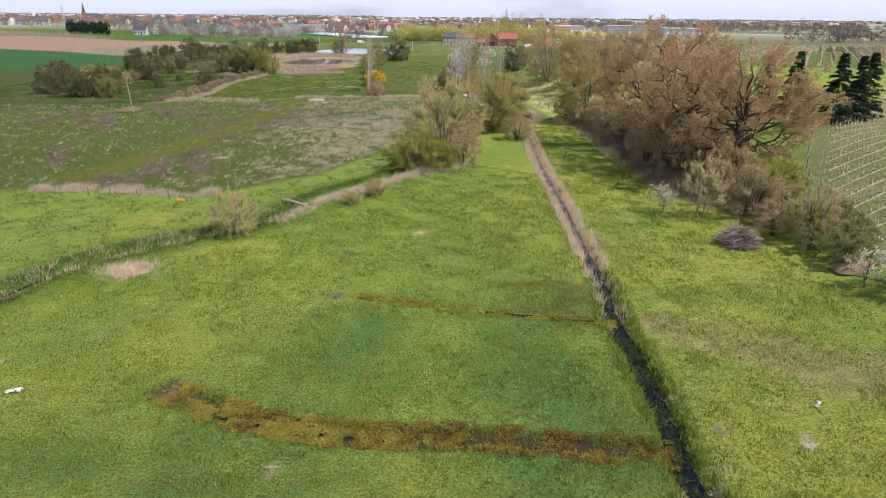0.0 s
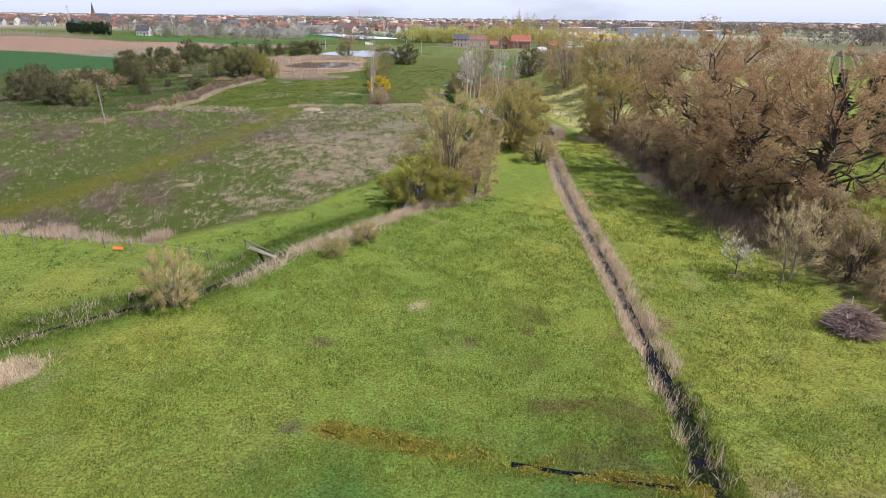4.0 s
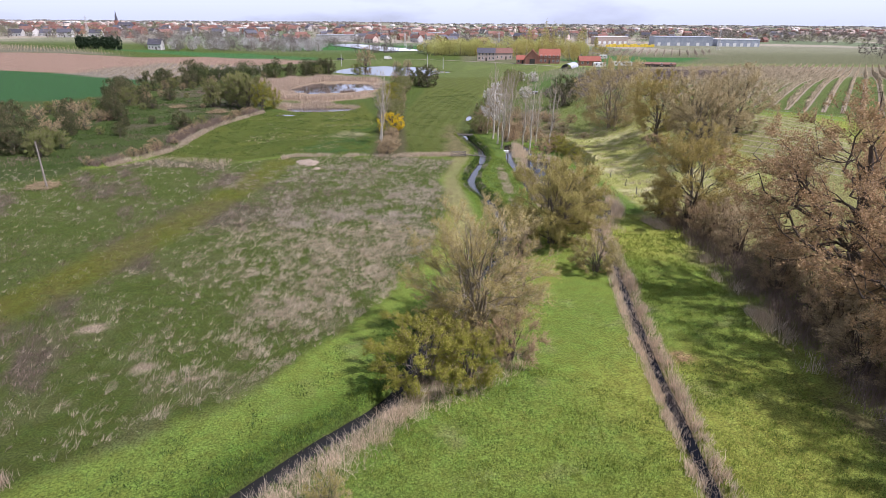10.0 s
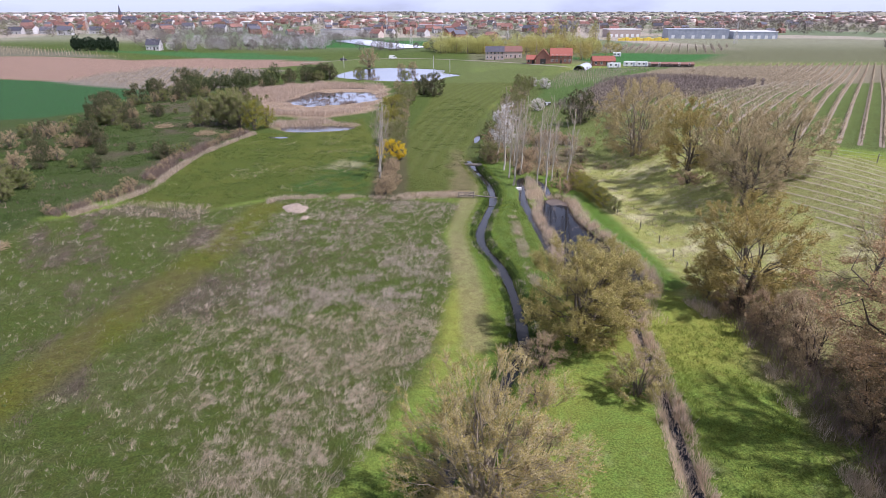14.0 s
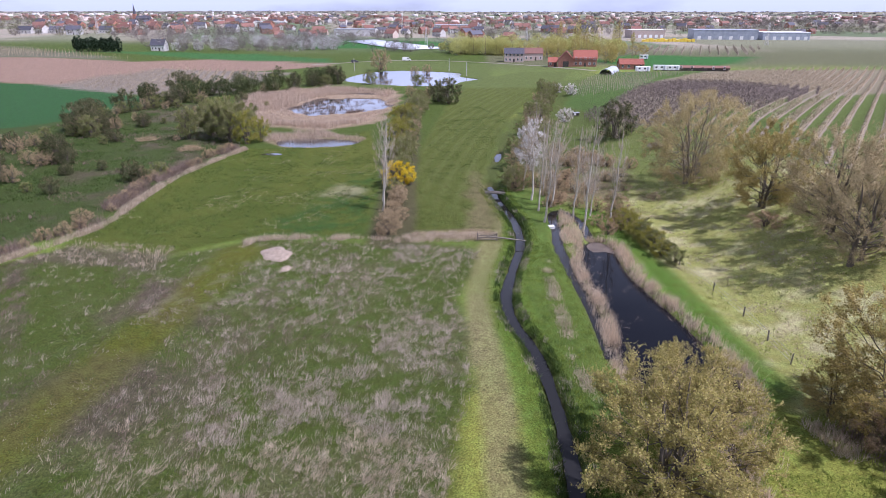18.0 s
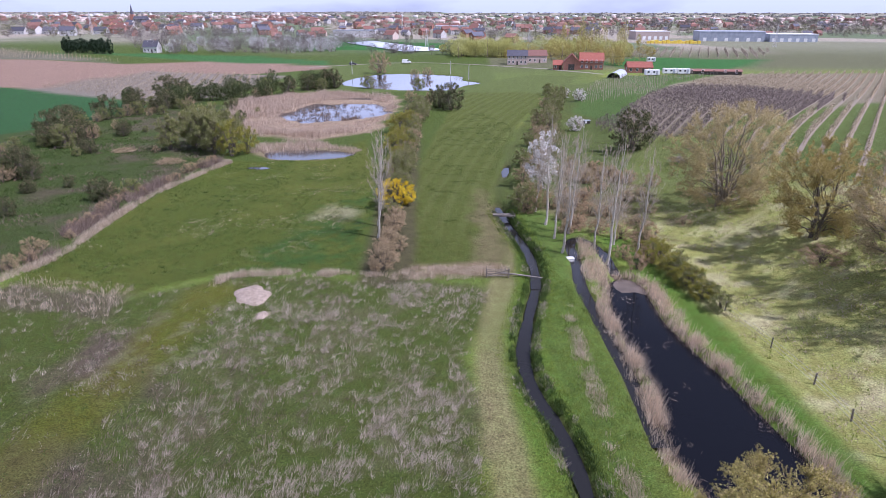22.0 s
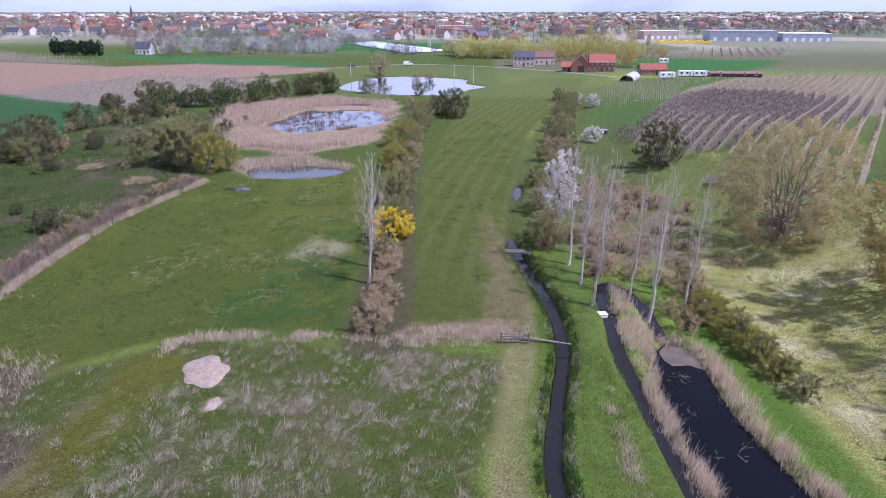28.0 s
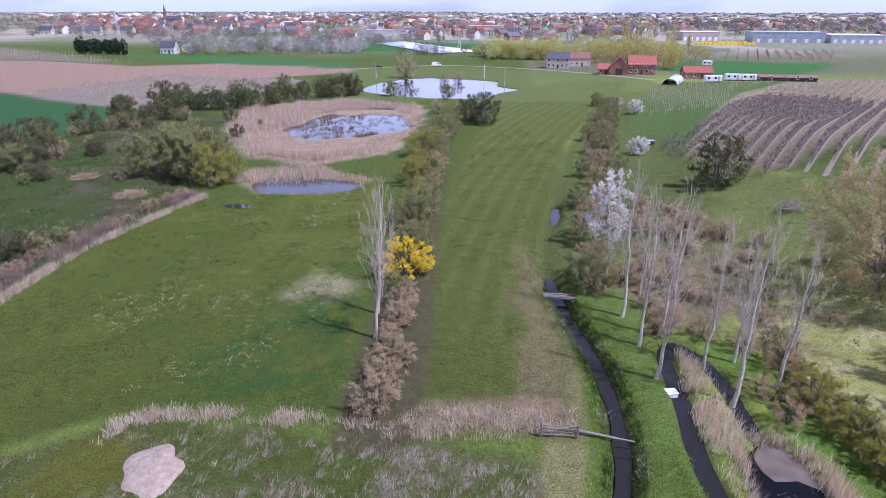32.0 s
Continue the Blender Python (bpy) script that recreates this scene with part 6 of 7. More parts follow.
fruit_rows("orchard_rows", "rows of small leafless fruit trees on the slope", [(58, 207), (80, 190), (190, 160), (230, 330), (150, 330), (60, 262)], ROW_DIR, 3.2, 1.6, 2.4, TWIG_GREY, 1)
fruit_rows("orchard_rows", "dense brown rows of leafless fruit trees, darkened for cloud shade", [(34.5, 300), (39, 269), (50, 266), (66, 259), (112, 318), (102, 366), (84, 374), (62, 340)], ROW_DIR, 3.2, 1.0, 2.6, TWIG_SHADED, 2, 13)
fruit_rows("orchard_rows", "pale grey rows of leafless fruit trees beyond the dark block", [(84, 376), (103, 367), (113, 319), (150, 332), (228, 335), (300, 460), (150, 448), (100, 412)], ROW_DIR, 3.2, 1.5, 2.4, TWIG_GREY, 12)
fruit_rows("orchard_rows", "young grey orchard rows beyond the wet meadow", [(-180, 377), (-116, 350), (-98, 364), (-95, 438), (-113, 443), (-162, 450)], (-0.3, 1), 4.0, 2.0, 2.2, TWIG_GREY, 3, 6)
fruit_rows("orchard_rows", "far grey orchard rows", [(-420, 445), (-195, 476), (-262, 506), (-460, 620)], (0.2, 1), 5.0, 2.6, 2.4, TWIG_GREY, 4, 5)
fruit_rows("blossom_rows", "rows of pale blossoming orchard trees near the farm", [(104, 560), (190, 553), (235, 640), (128, 640)], (0.35, 1), 6.0, 2.5, 3.2, TWIG_PALE, 5, 12)
fruit_rows("young_orchard", "young orchard rows with posts on green grass", [(36, 345), (60, 340), (88, 412), (118, 446), (70, 432), (52, 398)], ROW_DIR, 3.4, 2.2, 1.9, TWIG_PALE, 6, 5)
fruit_rows("vine_rows", "low trained vine rows with stakes on the slope", [(40, 56), (92, 34), (130, 110), (90, 146), (61, 119), (46, 97), (41, 84)], (0.93, 0.36), 2.2, 0.8, 1.1, TWIG_GREY, 7, 4)
soil_strips("orchard_soil", "bare soil bands under the orchard rows", [(57, 207), (80, 189), (190, 160), (300, 460), (150, 450), (86, 400), (38, 294), (48, 265)], ROW_DIR, 3.2, 0.85, ORCHARD_SOIL)

soil_strips("straw_rows", "pale straw lines between rows of a young crop on the slope", CROP, (0.3, -0.95), 1.8, 0.3, STRAW_MULCH)
soil_strips("vine_mulch", "pale dry lines under the vine rows", [(40, 56), (92, 34), (130, 110), (90, 146), (61, 119), (46, 97), (41, 84)], (0.93, 0.36), 2.2, 0.32, STRAW_MULCH)

# ---- buildings ----


def gable_body(bm, w, d, h, r):
    v = [bm.verts.new(c) for c in [(-w / 2, -d / 2, -0.5), (w / 2, -d / 2, -0.5), (w / 2, d / 2, -0.5), (-w / 2, d / 2, -0.5), (-w / 2, -d / 2, h), (w / 2, -d / 2, h), (w / 2, d / 2, h), (-w / 2, d / 2, h), (-w / 2, 0, h + r), (w / 2, 0, h + r)]]
    for f in [(0, 1, 5, 4), (2, 3, 7, 6), (1, 2, 6, 9, 5), (3, 0, 4, 8, 7), (4, 5, 9, 8), (6, 7, 8, 9), (3, 2, 1, 0)]:
        bm.faces.new([v[i] for i in f])


def roof_slab(bm, w, d, h, r, side):
    o, t = 0.35, 0.18
    slope = r / (d / 2)
    y1, z1 = side * (d / 2 + o), h - slope * o
    pts = [(-w / 2 - o, 0, h + r), (w / 2 + o, 0, h + r), (w / 2 + o, y1, z1), (-w / 2 - o, y1, z1)]
    a = [bm.verts.new((x, y, z + 0.02)) for x, y, z in pts]
    b = [bm.verts.new((x, y, z + t)) for x, y, z in pts]
    bm.faces.new(a[::-1]), bm.faces.new(b)
    for i in range(4):
        bm.faces.new((a[i], a[(i + 1) % 4], b[(i + 1) % 4], b[i]))


house_meshes = {}


def house(name, label, x, y, turn, w, d, h, r, wall_mat, roof_mat, windows=3, storeys=1, chimney=True, doors=1, z=None, category="house"):
    """A gabled house: walls, two roof slopes, chimney, windows with frames, and doors."""
    root = tagged(new(name), label, category, "houses of the town" if name == "town_house" else "")
    root.matrix_basis = pose(x, y, at_ground(x, y) if z is None else z, 0, 0, turn)
    key = (round(w, 1), round(d, 1), round(h, 1), round(r, 1), wall_mat.name, roof_mat.name)
    if key not in house_meshes:
        house_meshes[key] = (bm_mesh("wall", lambda bm: gable_body(bm, w, d, h, r), wall_mat), bm_mesh("roof", lambda bm: roof_slab(bm, w, d, h, r, -1), roof_mat), bm_mesh("roof", lambda bm: roof_slab(bm, w, d, h, r, 1), roof_mat))
    me = house_meshes[key]
    piece("wall", me[0], root)
    a = piece("roof", me[1], root)
    piece("roof", me[2], root)
    if chimney:
        piece("chimney", CHIMNEY, root, m=Matrix.Translation((w * 0.28, 0.3, h + r - 0.4)))
    for s in range(storeys):
        for k in range(windows):
            wx = -w / 2 + w * (k + 0.5) / windows
            if s == 0 and k == windows // 2 and doors:
                piece("door", DOOR, root, m=Matrix.Translation((wx, -d / 2 - 0.03, 0)))
                continue
            fr = piece("window", FRAME, root, m=Matrix.Translation((wx, -d / 2 - 0.03, 1.0 + s * 2.7)))
            piece("pane", WPANE, fr)
    fr = piece("window", FRAME, root, m=Matrix.Translation((-w / 2 - 0.03, 0, 1.0 + (storeys - 1) * 2.7)) @ pose(0, 0, 0, 0, 0, -90))
    piece("pane", WPANE, fr)
    return root


def frame_bm(bm):
    for a in ((-0.6, -0.48, 0, 1.3), (0.48, 0.6, 0, 1.3)):
        box_bm(bm, a[0], a[1], -0.05, 0.05, a[2], a[3])
    box_bm(bm, -0.6, 0.6, -0.08, 0.05, -0.1, 0.0)
    box_bm(bm, -0.6, 0.6, -0.05, 0.05, 1.3, 1.4)
    box_bm(bm, -0.03, 0.03, -0.04, 0.04, 0, 1.3)


FRAME = bm_mesh("window", frame_bm, WHITE_PAINT)
WPANE = bm_mesh("pane", lambda bm: box_bm(bm, -0.48, 0.48, -0.01, 0.01, 0, 1.3), PANE)
DOOR = bm_mesh("door", lambda bm: box_bm(bm, -0.5, 0.5, -0.05, 0.05, 0, 2.1, 0.02), DARK_TRIM)


def chimney_bm(bm):
    box_bm(bm, -0.35, 0.35, -0.35, 0.35, -0.8, 1.0)
    box_bm(bm, -0.42, 0.42, -0.42, 0.42, 1.0, 1.12)


CHIMNEY = bm_mesh("chimney", chimney_bm, BRICK)

farm = house("farmhouse", "red-roofed brick farmhouse with white window frames", 64.5, 474.5, -6, 12.5, 8, 4.6, 3.8, BRICK, TILE_RED, 5, 2)
barn = house("barn", "red-tiled brick barn with a tall gable", 54.0, 474.5, 82, 9, 8.5, 3.8, 4.4, BRICK, TILE_RED, 2, 1, False)
part("barn_door", lambda bm: box_bm(bm, -1.6, 1.6, -0.06, 0.06, 0, 3.0), DARK_TRIM, barn, "tall dark wooden barn door", pose(-4.55, 0, 0, 0, 0, 90))
house("farm_annexe", "low red-roofed annexe beside the farmhouse", 47.2, 478, -8, 5, 6, 2.6, 2.2, BRICK, TILE_RED, 2, 1, False)
house("brick_house", "pale brick house with a slate roof by the lane", 27.5, 515, -3, 12, 8, 5.2, 3.0, BRICK_PALE, TILE_DARK, 5, 2)
house("brick_house", "pale brick house with a red-brown roof by the lane", 40, 526, 4, 12, 8, 4.4, 3.0, BRICK_PALE, TILE_BROWN, 4, 1)
house("shed", "long red-roofed brick shed in the farmyard", 86, 458, 0, 12.5, 7, 2.8, 2.4, BRICK, TILE_RED, 4, 1, False)
house("long_shed", "long low dark-roofed shed beyond the vine rows", 118, 450, -6, 32, 6, 1.6, 0.8, DARK_TRIM, TILE_BROWN, 6, 1, False)


def tunnel(x, y, turn, length, radius):
    root = tagged(new("polytunnel"), "grey translucent polytunnel in the farmyard", "greenhouse")
    root.matrix_basis = pose(x, y, at_ground(x, y), 0, 0, turn)
    a = np.linspace(0, math.pi, 13)
    ys = np.linspace(-length / 2, length / 2, 11)
    v = np.array([(math.cos(t) * radius, yy, math.sin(t) * radius * 0.85) for yy in ys for t in a])
    q = np.array([(i * 13 + j, i * 13 + j + 1, (i + 1) * 13 + j + 1, (i + 1) * 13 + j) for i in range(10) for j in range(12)])
    piece("cover", mesh_of("cover", v, q, TUNNEL_FILM, True), root)
    for yy in (-length / 2, length / 2):
        arch = np.array([(math.cos(t) * radius, yy, math.sin(t) * radius * 0.85) for t in a])[None]
        vv, qq = tubes(arch, np.full((1, 13), 0.06), 5)
        piece("hoop", mesh_of("hoop", vv, qq, METAL_GREY), root)
    return root


tunnel(70.5, 436, -22, 20, 3.0)


def trailer(x, y, turn, w, label):
    root = tagged(new("site_trailer"), label, "trailer", "trailers at the farm")
    root.matrix_basis = pose(x, y, at_ground(x, y), 0, 0, turn)
    part("body", lambda bm: box_bm(bm, -w / 2, w / 2, -1.2, 1.2, 0.5, 2.9, 0.08), WHITE_PAINT, root)
    for k in (-0.3, 0.1):
        part("window", lambda bm: box_bm(bm, w * k - 0.5, w * k + 0.5, -1.23, -1.19, 1.5, 2.3), PANE, root)
    part("door", lambda bm: box_bm(bm, w * 0.3 - 0.45, w * 0.3 + 0.45, -1.23, -1.19, 0.55, 2.5), METAL_GREY, root)
    for sx in (-0.25, 0.25):
        for sy in (-1, 1):
            part("wheel", lambda bm: bmesh.ops.create_cone(bm, cap_ends=True, segments=12, radius1=0.33, radius2=0.33, depth=0.2, matrix=Matrix.Translation((w * sx, sy, 0.33)) @ Matrix.Rotation(math.pi / 2, 4, "X")), DARK_TRIM, root)


trailer(88, 440, 4, 7, "white site trailer in the farmyard")
trailer(98.5, 447, -3, 6.5, "white site trailer beside the long shed")
trailer(105.2, 446.6, -3, 6.0, "white site trailer beside the long shed")
trailer(110, 523, 0, 5, "white site trailer on the green field")


def warehouse(name, label, x, y, turn, w, d, h, wall, roof):
    root = tagged(new(name), label, "warehouse")
    root.matrix_basis = pose(x, y, at_ground(x, y), 0, 0, turn)
    part("wall", lambda bm: box_bm(bm, -w / 2, w / 2, -d / 2, d / 2, -0.5, h), wall, root)
    part("roof", lambda bm: box_bm(bm, -w / 2 - 0.2, w / 2 + 0.2, -d / 2 - 0.2, d / 2 + 0.2, h + 0.01, h + 0.5), roof, root)
    for k in range(6):
        xx = -w / 2 + w * (k + 0.5) / 6
        part("loading_door", lambda bm: box_bm(bm, xx - 1.6, xx + 1.6, -d / 2 - 0.08, -d / 2 - 0.02, 0, 3.4), WHITE_PAINT, root)


warehouse("warehouse", "long blue-grey metal warehouse on the horizon", 262, 800, -6, 62, 30, 9, METAL_GREY, METAL_GREY)
warehouse("warehouse", "low white warehouse on the horizon", 318, 790, -6, 44, 30, 7, METAL_GREY, WHITE_PAINT)
warehouse("warehouse", "white-roofed hall behind the trees", 190, 830, 4, 36, 24, 8, BRICK_PALE, WHITE_PAINT)
warehouse("warehouse", "pale hall at the edge of the town", -140, 900, 0, 50, 24, 7, RENDER_WHITE, METAL_GREY)
warehouse("warehouse", "pale hall at the edge of the town", -300, 1050, 8, 60, 24, 7, RENDER_WHITE, WHITE_PAINT)
warehouse("warehouse", "pale hall at the edge of the town", -20, 1100, -4, 70, 26, 7, RENDER_WHITE, METAL_GREY)
stack = tagged(new("crate_stack"), "row of yellow crates stacked by the warehouses", "crates")
stack.matrix_basis = pose(190, 742, at_ground(190, 742))
for i in range(14):
    part("crate", lambda bm: box_bm(bm, i * 3.6 - 25, i * 3.6 - 22, -1.5, 1.5, 0, 2.0 + (i % 3) * 0.6, 0.05), YELLOW_PAINT, stack)

rng = np.random.default_rng(77)
walls, roofs = [BRICK, BRICK, BRICK_PALE, RENDER_WHITE, RENDER_WHITE], [TILE_HAZED, TILE_HAZED, TILE_BROWN, TILE_DARK, TILE_DARK, TILE_BROWN]
sizes = [(10, 8, 3.4, 3.2), (12, 8.5, 5.2, 3.2), (14, 9, 5.0, 3.6), (9, 7.5, 3.0, 3.0)]
town_names = {TILE_HAZED.name: "red-tiled", TILE_BROWN.name: "brown-tiled", TILE_DARK.name: "slate-roofed"}
wall_names = {BRICK.name: "brick", BRICK_PALE.name: "pale brick", RENDER_WHITE.name: "white rendered"}
for i in range(300):
    y = rng.uniform(740, 1250) if i % 3 else rng.uniform(1200, 1900)
    x = rng.uniform(-0.68, 0.16) * (y - 100) if i % 5 else rng.uniform(0.1, 0.55) * (y - 100)
    if -190 < x < 30 and y < 810:
        continue
    if x > 100 and y < 900:
        continue
    w, d, h, r = sizes[int(rng.integers(0, 4))]
    wm, rm = walls[int(rng.integers(0, 5))], roofs[int(rng.integers(0, 6))]
    house("town_house", town_names[rm.name] + " " + wall_names[wm.name] + " house in the distant town", x, y, float(rng.uniform(-50, 50)), w, d, h, r, wm, rm, 3, 2 if h > 4 else 1, True)
for x, y, w, wm, rm in [(-478, 790, 14, RENDER_WHITE, TILE_DARK), (-448, 796, 12, RENDER_WHITE, TILE_DARK), (-395, 800, 13, RENDER_WHITE, TILE_DARK), (-213, 545, 9, RENDER_WHITE, TILE_DARK)]:
    house("town_house", "slate-roofed white rendered house beyond the fields", x, y, 5, w, 8.5, 3.8, 3.6, wm, rm, 4, 1, True)

rng = np.random.default_rng(78)
for words, mat, count, lo, hi in (("pale distant houses and halls along the horizon", RENDER_WHITE, 70, 1700, 3400), ("brick distant houses along the horizon", BRICK_PALE, 260, 1400, 2600), ("dark-roofed distant houses along the horizon", TILE_BROWN, 320, 1300, 2300)):
    yy = rng.uniform(lo, hi, count)
    xx = rng.uniform(-0.72, 0.7, count) * yy
    ang, ww, hh = rng.uniform(0, 3, count), rng.uniform(9, 22, count), rng.uniform(4, 7, count)
    box = np.array([(-1, -0.5, -0.2), (1, -0.5, -0.2), (1, 0.5, -0.2), (-1, 0.5, -0.2), (-1, -0.5, 0.6), (1, -0.5, 0.6), (1, 0.5, 0.6), (-1, 0.5, 0.6), (-1, 0, 1.15), (1, 0, 1.15)])
    p = box[None] * np.stack([ww / 2, ww / 2, hh], 1)[:, None]
    ca, sa = np.cos(ang)[:, None], np.sin(ang)[:, None]
    p = np.stack([p[..., 0] * ca - p[..., 1] * sa + xx[:, None], p[..., 0] * sa + p[..., 1] * ca + yy[:, None], p[..., 2] + land_height(xx, yy)[:, None]], -1)
    faces = np.array([(0, 1, 5), (0, 5, 4), (2, 3, 7), (2, 7, 6), (1, 2, 6), (1, 6, 5), (3, 0, 4), (3, 4, 7), (4, 5, 9), (4, 9, 8), (6, 7, 8), (6, 8, 9), (5, 6, 9), (7, 4, 8)])
    stuff("distant_town", p.reshape(-1, 3), (faces[None] + np.arange(count)[:, None, None] * 10).reshape(-1, 3), mat, words, "houses")

church = tagged(new("church"), "brick church with a slate spire in the town", "church")
church.matrix_basis = pose(-640, 1330, 6)
part("tower", lambda bm: box_bm(bm, -3.0, 3.0, -3.0, 3.0, -1, 15), BRICK, church)
part("spire", lambda bm: bmesh.ops.create_cone(bm, cap_ends=True, segments=8, radius1=3.2, radius2=0.05, depth=18, matrix=Matrix.Translation((0, 0, 24))), TILE_DARK, church)
part("nave", lambda bm: gable_body(bm, 26, 12, 7, 5), TILE_DARK, church, m=Matrix.Translation((16, 0, 0)))


def mast(x, y, h, label):
    root = tagged(new("lattice_mast"), label, "mast", "power masts")
    root.matrix_basis = pose(x, y, at_ground(x, y))
    for sx, sy in ((-1, -1), (1, -1), (1, 1), (-1, 1)):
        p = np.array([[[sx * 1.3, sy * 1.3, -0.3], [sx * 0.7, sy * 0.7, h * 0.5], [sx * 0.3, sy * 0.3, h]]])
        v, q = tubes(p, np.array([[0.12, 0.1, 0.07]]), 5)
        piece("leg", mesh_of("leg", v, q, CONCRETE), root)
    lv = np.linspace(0, 1, 11)
    w = np.interp(lv, [0, 0.5, 1], [1.3, 0.7, 0.3])
    a, b = [], []
    for k in range(10):
        s = 1 if k % 2 else -1
        a += [(-s * w[k], -w[k], lv[k] * h), (w[k], -s * w[k], lv[k] * h), (s * w[k], w[k], lv[k] * h), (-w[k], s * w[k], lv[k] * h)]
        b += [(s * w[k + 1], -w[k + 1], lv[k + 1] * h), (w[k + 1], s * w[k + 1], lv[k + 1] * h), (-s * w[k + 1], w[k + 1], lv[k + 1] * h), (-w[k + 1], -s * w[k + 1], lv[k + 1] * h)]
    v, q = tubes(np.stack([np.array(a), np.array(b)], 1), np.full((len(a), 2), 0.07), 4)
    piece("bracing", mesh_of("bracing", v, q, CONCRETE), root)
    for z in (0.8, 0.9):
        part("crossarm", lambda bm: box_bm(bm, -1.9, 1.9, -0.1, 0.1, h * z, h * z + 0.15), CONCRETE, root)


for x, y, h in [(258, 686, 18.5), (138, 712, 18), (-40, 694, 15), (-392, 778, 22), (-94, 1000, 28), (50, 693, 15)]:
    mast(x, y, h, "pale lattice power mast above the trees")


def thin_pole(name, label, x, y, h, r, mat, lean=(0, 0)):
    root = tagged(new(name), label, "pole", "posts round the pond" if name == "lake_post" else "")
    root.matrix_basis = pose(x, y, at_ground(x, y))
    v, q = tubes(np.array([[[0, 0, -0.3], [lean[0] / 2, lean[1] / 2, h / 2], [lean[0], lean[1], h]]]), np.array([[r, r * 0.85, r * 0.7]]), 8)
    piece("shaft", mesh_of("shaft", v, q, mat, True), root)
    part("cap", lambda bm: bmesh.ops.create_cone(bm, cap_ends=True, segments=8, radius1=r * 0.8, radius2=r * 0.3, depth=0.12, matrix=Matrix.Translation((lean[0], lean[1], h + 0.05))), mat, root)
    return root


thin_pole("wooden_pole", "tall leaning bare wooden pole on the rough meadow", -63.2, 169.6, 7.6, 0.16, WOOD, (-0.3, 0))
for x, y in [(-62, 452), (-49, 457), (-11, 452), (-1.5, 428)]:
    thin_pole("lake_post", "pale wooden post at the edge of the pond", x, y, 6.5, 0.16, CONCRETE)

# far woods and hedges
rng = np.random.default_rng(9)


def wood(name, label, places, height, mat, seed, per=260, leaf=0.7, wide=0.5, vary=0.32):
    """A belt of distant trees as one mass of branches and leaf clumps."""
    rng = np.random.default_rng(seed)
    p = np.array(places, float)
    n = len(p)
    hh = height * rng.uniform(1 - vary, 1 + vary * 0.7, n)
    z = land_height(p[:, 0], p[:, 1])
    c = rng.normal(size=(n, per, 3))
    c = c / np.linalg.norm(c, axis=2, keepdims=True) * rng.uniform(0.35, 1, (n, per, 1)) ** 0.5
    c *= (1 + 0.25 * rng.normal(size=(n, 1, 3)))
    c = c * np.stack([hh * wide, hh * wide, hh * 0.5], 1)[:, None] + np.stack([p[:, 0], p[:, 1], z + hh * 0.54], 1)[:, None]
    c = c.reshape(-1, 3)
    c[:, 2] = np.maximum(c[:, 2], np.repeat(z, per) + 0.2)
    v, q = flakes(c, leaf * rng.uniform(0.5, 1.3, len(c)), rng)
    stuff(name, v, q, mat, label, "trees")
    foot = np.column_stack([p, z - 0.2])
    v, t = spikes(foot, foot + np.column_stack([np.zeros((n, 2)), hh]), 0.025 * hh)
    stuff(name + "_trunks", v, t, BARK, "trunks of " + label, "trees")


def line_places(a, b, n, off, rng):
    u = rng.uniform(0, 1, (n, 1))
    return np.array(a) * (1 - u) + np.array(b) * u + rng.normal(size=(n, 2)) * off


wood("conifer_hedge", "dark clipped conifer hedge beyond the ploughed field", np.column_stack([np.linspace(-249, -225, 30), np.linspace(508, 516, 30)]), 8.5, NEEDLE, 1, 220, 0.55, 0.2, 0.08)
wood("blossom_belt", "belt of pale blossoming trees below the town", np.concatenate([line_places((-205, 548), (-110, 640), 30, 10, rng), line_places((-215, 600), (-120, 720), 30, 16, rng)]), 9, PETAL_GREY, 2, 420, 0.27)
wood("bare_belt", "belt of bare grey trees below the town", np.concatenate([line_places((-215, 540), (-110, 660), 46, 12, rng), line_places((-240, 590), (-140, 720), 40, 16, rng), line_places((-70, 610), (0, 600), 18, 6, rng), line_places((-330, 700), (-60, 800), 70, 22, rng)]), 9, TWIG_TOWN, 3, 420, 0.3)
wood("yellow_grove", "grove of yellow-green willows by the lane", np.concatenate([line_places((-16, 590), (34, 572), 40, 8, rng), line_places((30, 600), (90, 565), 30, 12, rng)]), 11, LEAF_GROVE, 4, 800, 0.36)
wood("farm_trees", "bare and budding trees round the farm", np.concatenate([line_places((75, 480), (95, 520), 7, 4, rng), line_places((30, 545), (110, 570), 22, 10, rng)]), 11, LEAF_OLIVE, 5, 700, 0.28)
wood("tall_poplars", "tall pale poplar row behind the farm", line_places((70, 640), (130, 640), 16, 5, rng), 20, LEAF_BUD, 6, 600, 0.32, 0.18)
wood("marsh_willows", "dark shrub belt beside the marsh", np.concatenate([line_places((-95, 352), (-60, 400), 26, 6, rng), line_places((-120, 330), (-95, 352), 10, 4, rng)]), 6.5, LEAF_DARK, 7, 900, 0.24)
town_gaps = np.column_stack([rng.uniform(-0.75, 0.62, 2400), rng.uniform(720, 2000, 2400)])
town_gaps[:, 0] *= town_gaps[:, 1]
town_gaps = town_gaps[~((town_gaps[:, 0] > -190) & (town_gaps[:, 0] < 30) & (town_gaps[:, 1] < 810)) & ~((town_gaps[:, 0] > 120) & (town_gaps[:, 1] < 860))]
wood("town_trees", "bare garden trees between the town houses", town_gaps[::2], 9, TWIG_TOWN, 8, 120, 0.5)
wood("town_trees", "green garden trees between the town houses", town_gaps[1::2], 7.5, LEAF_DULL, 9, 100, 0.5)
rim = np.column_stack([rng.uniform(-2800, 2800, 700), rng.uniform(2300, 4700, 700)])
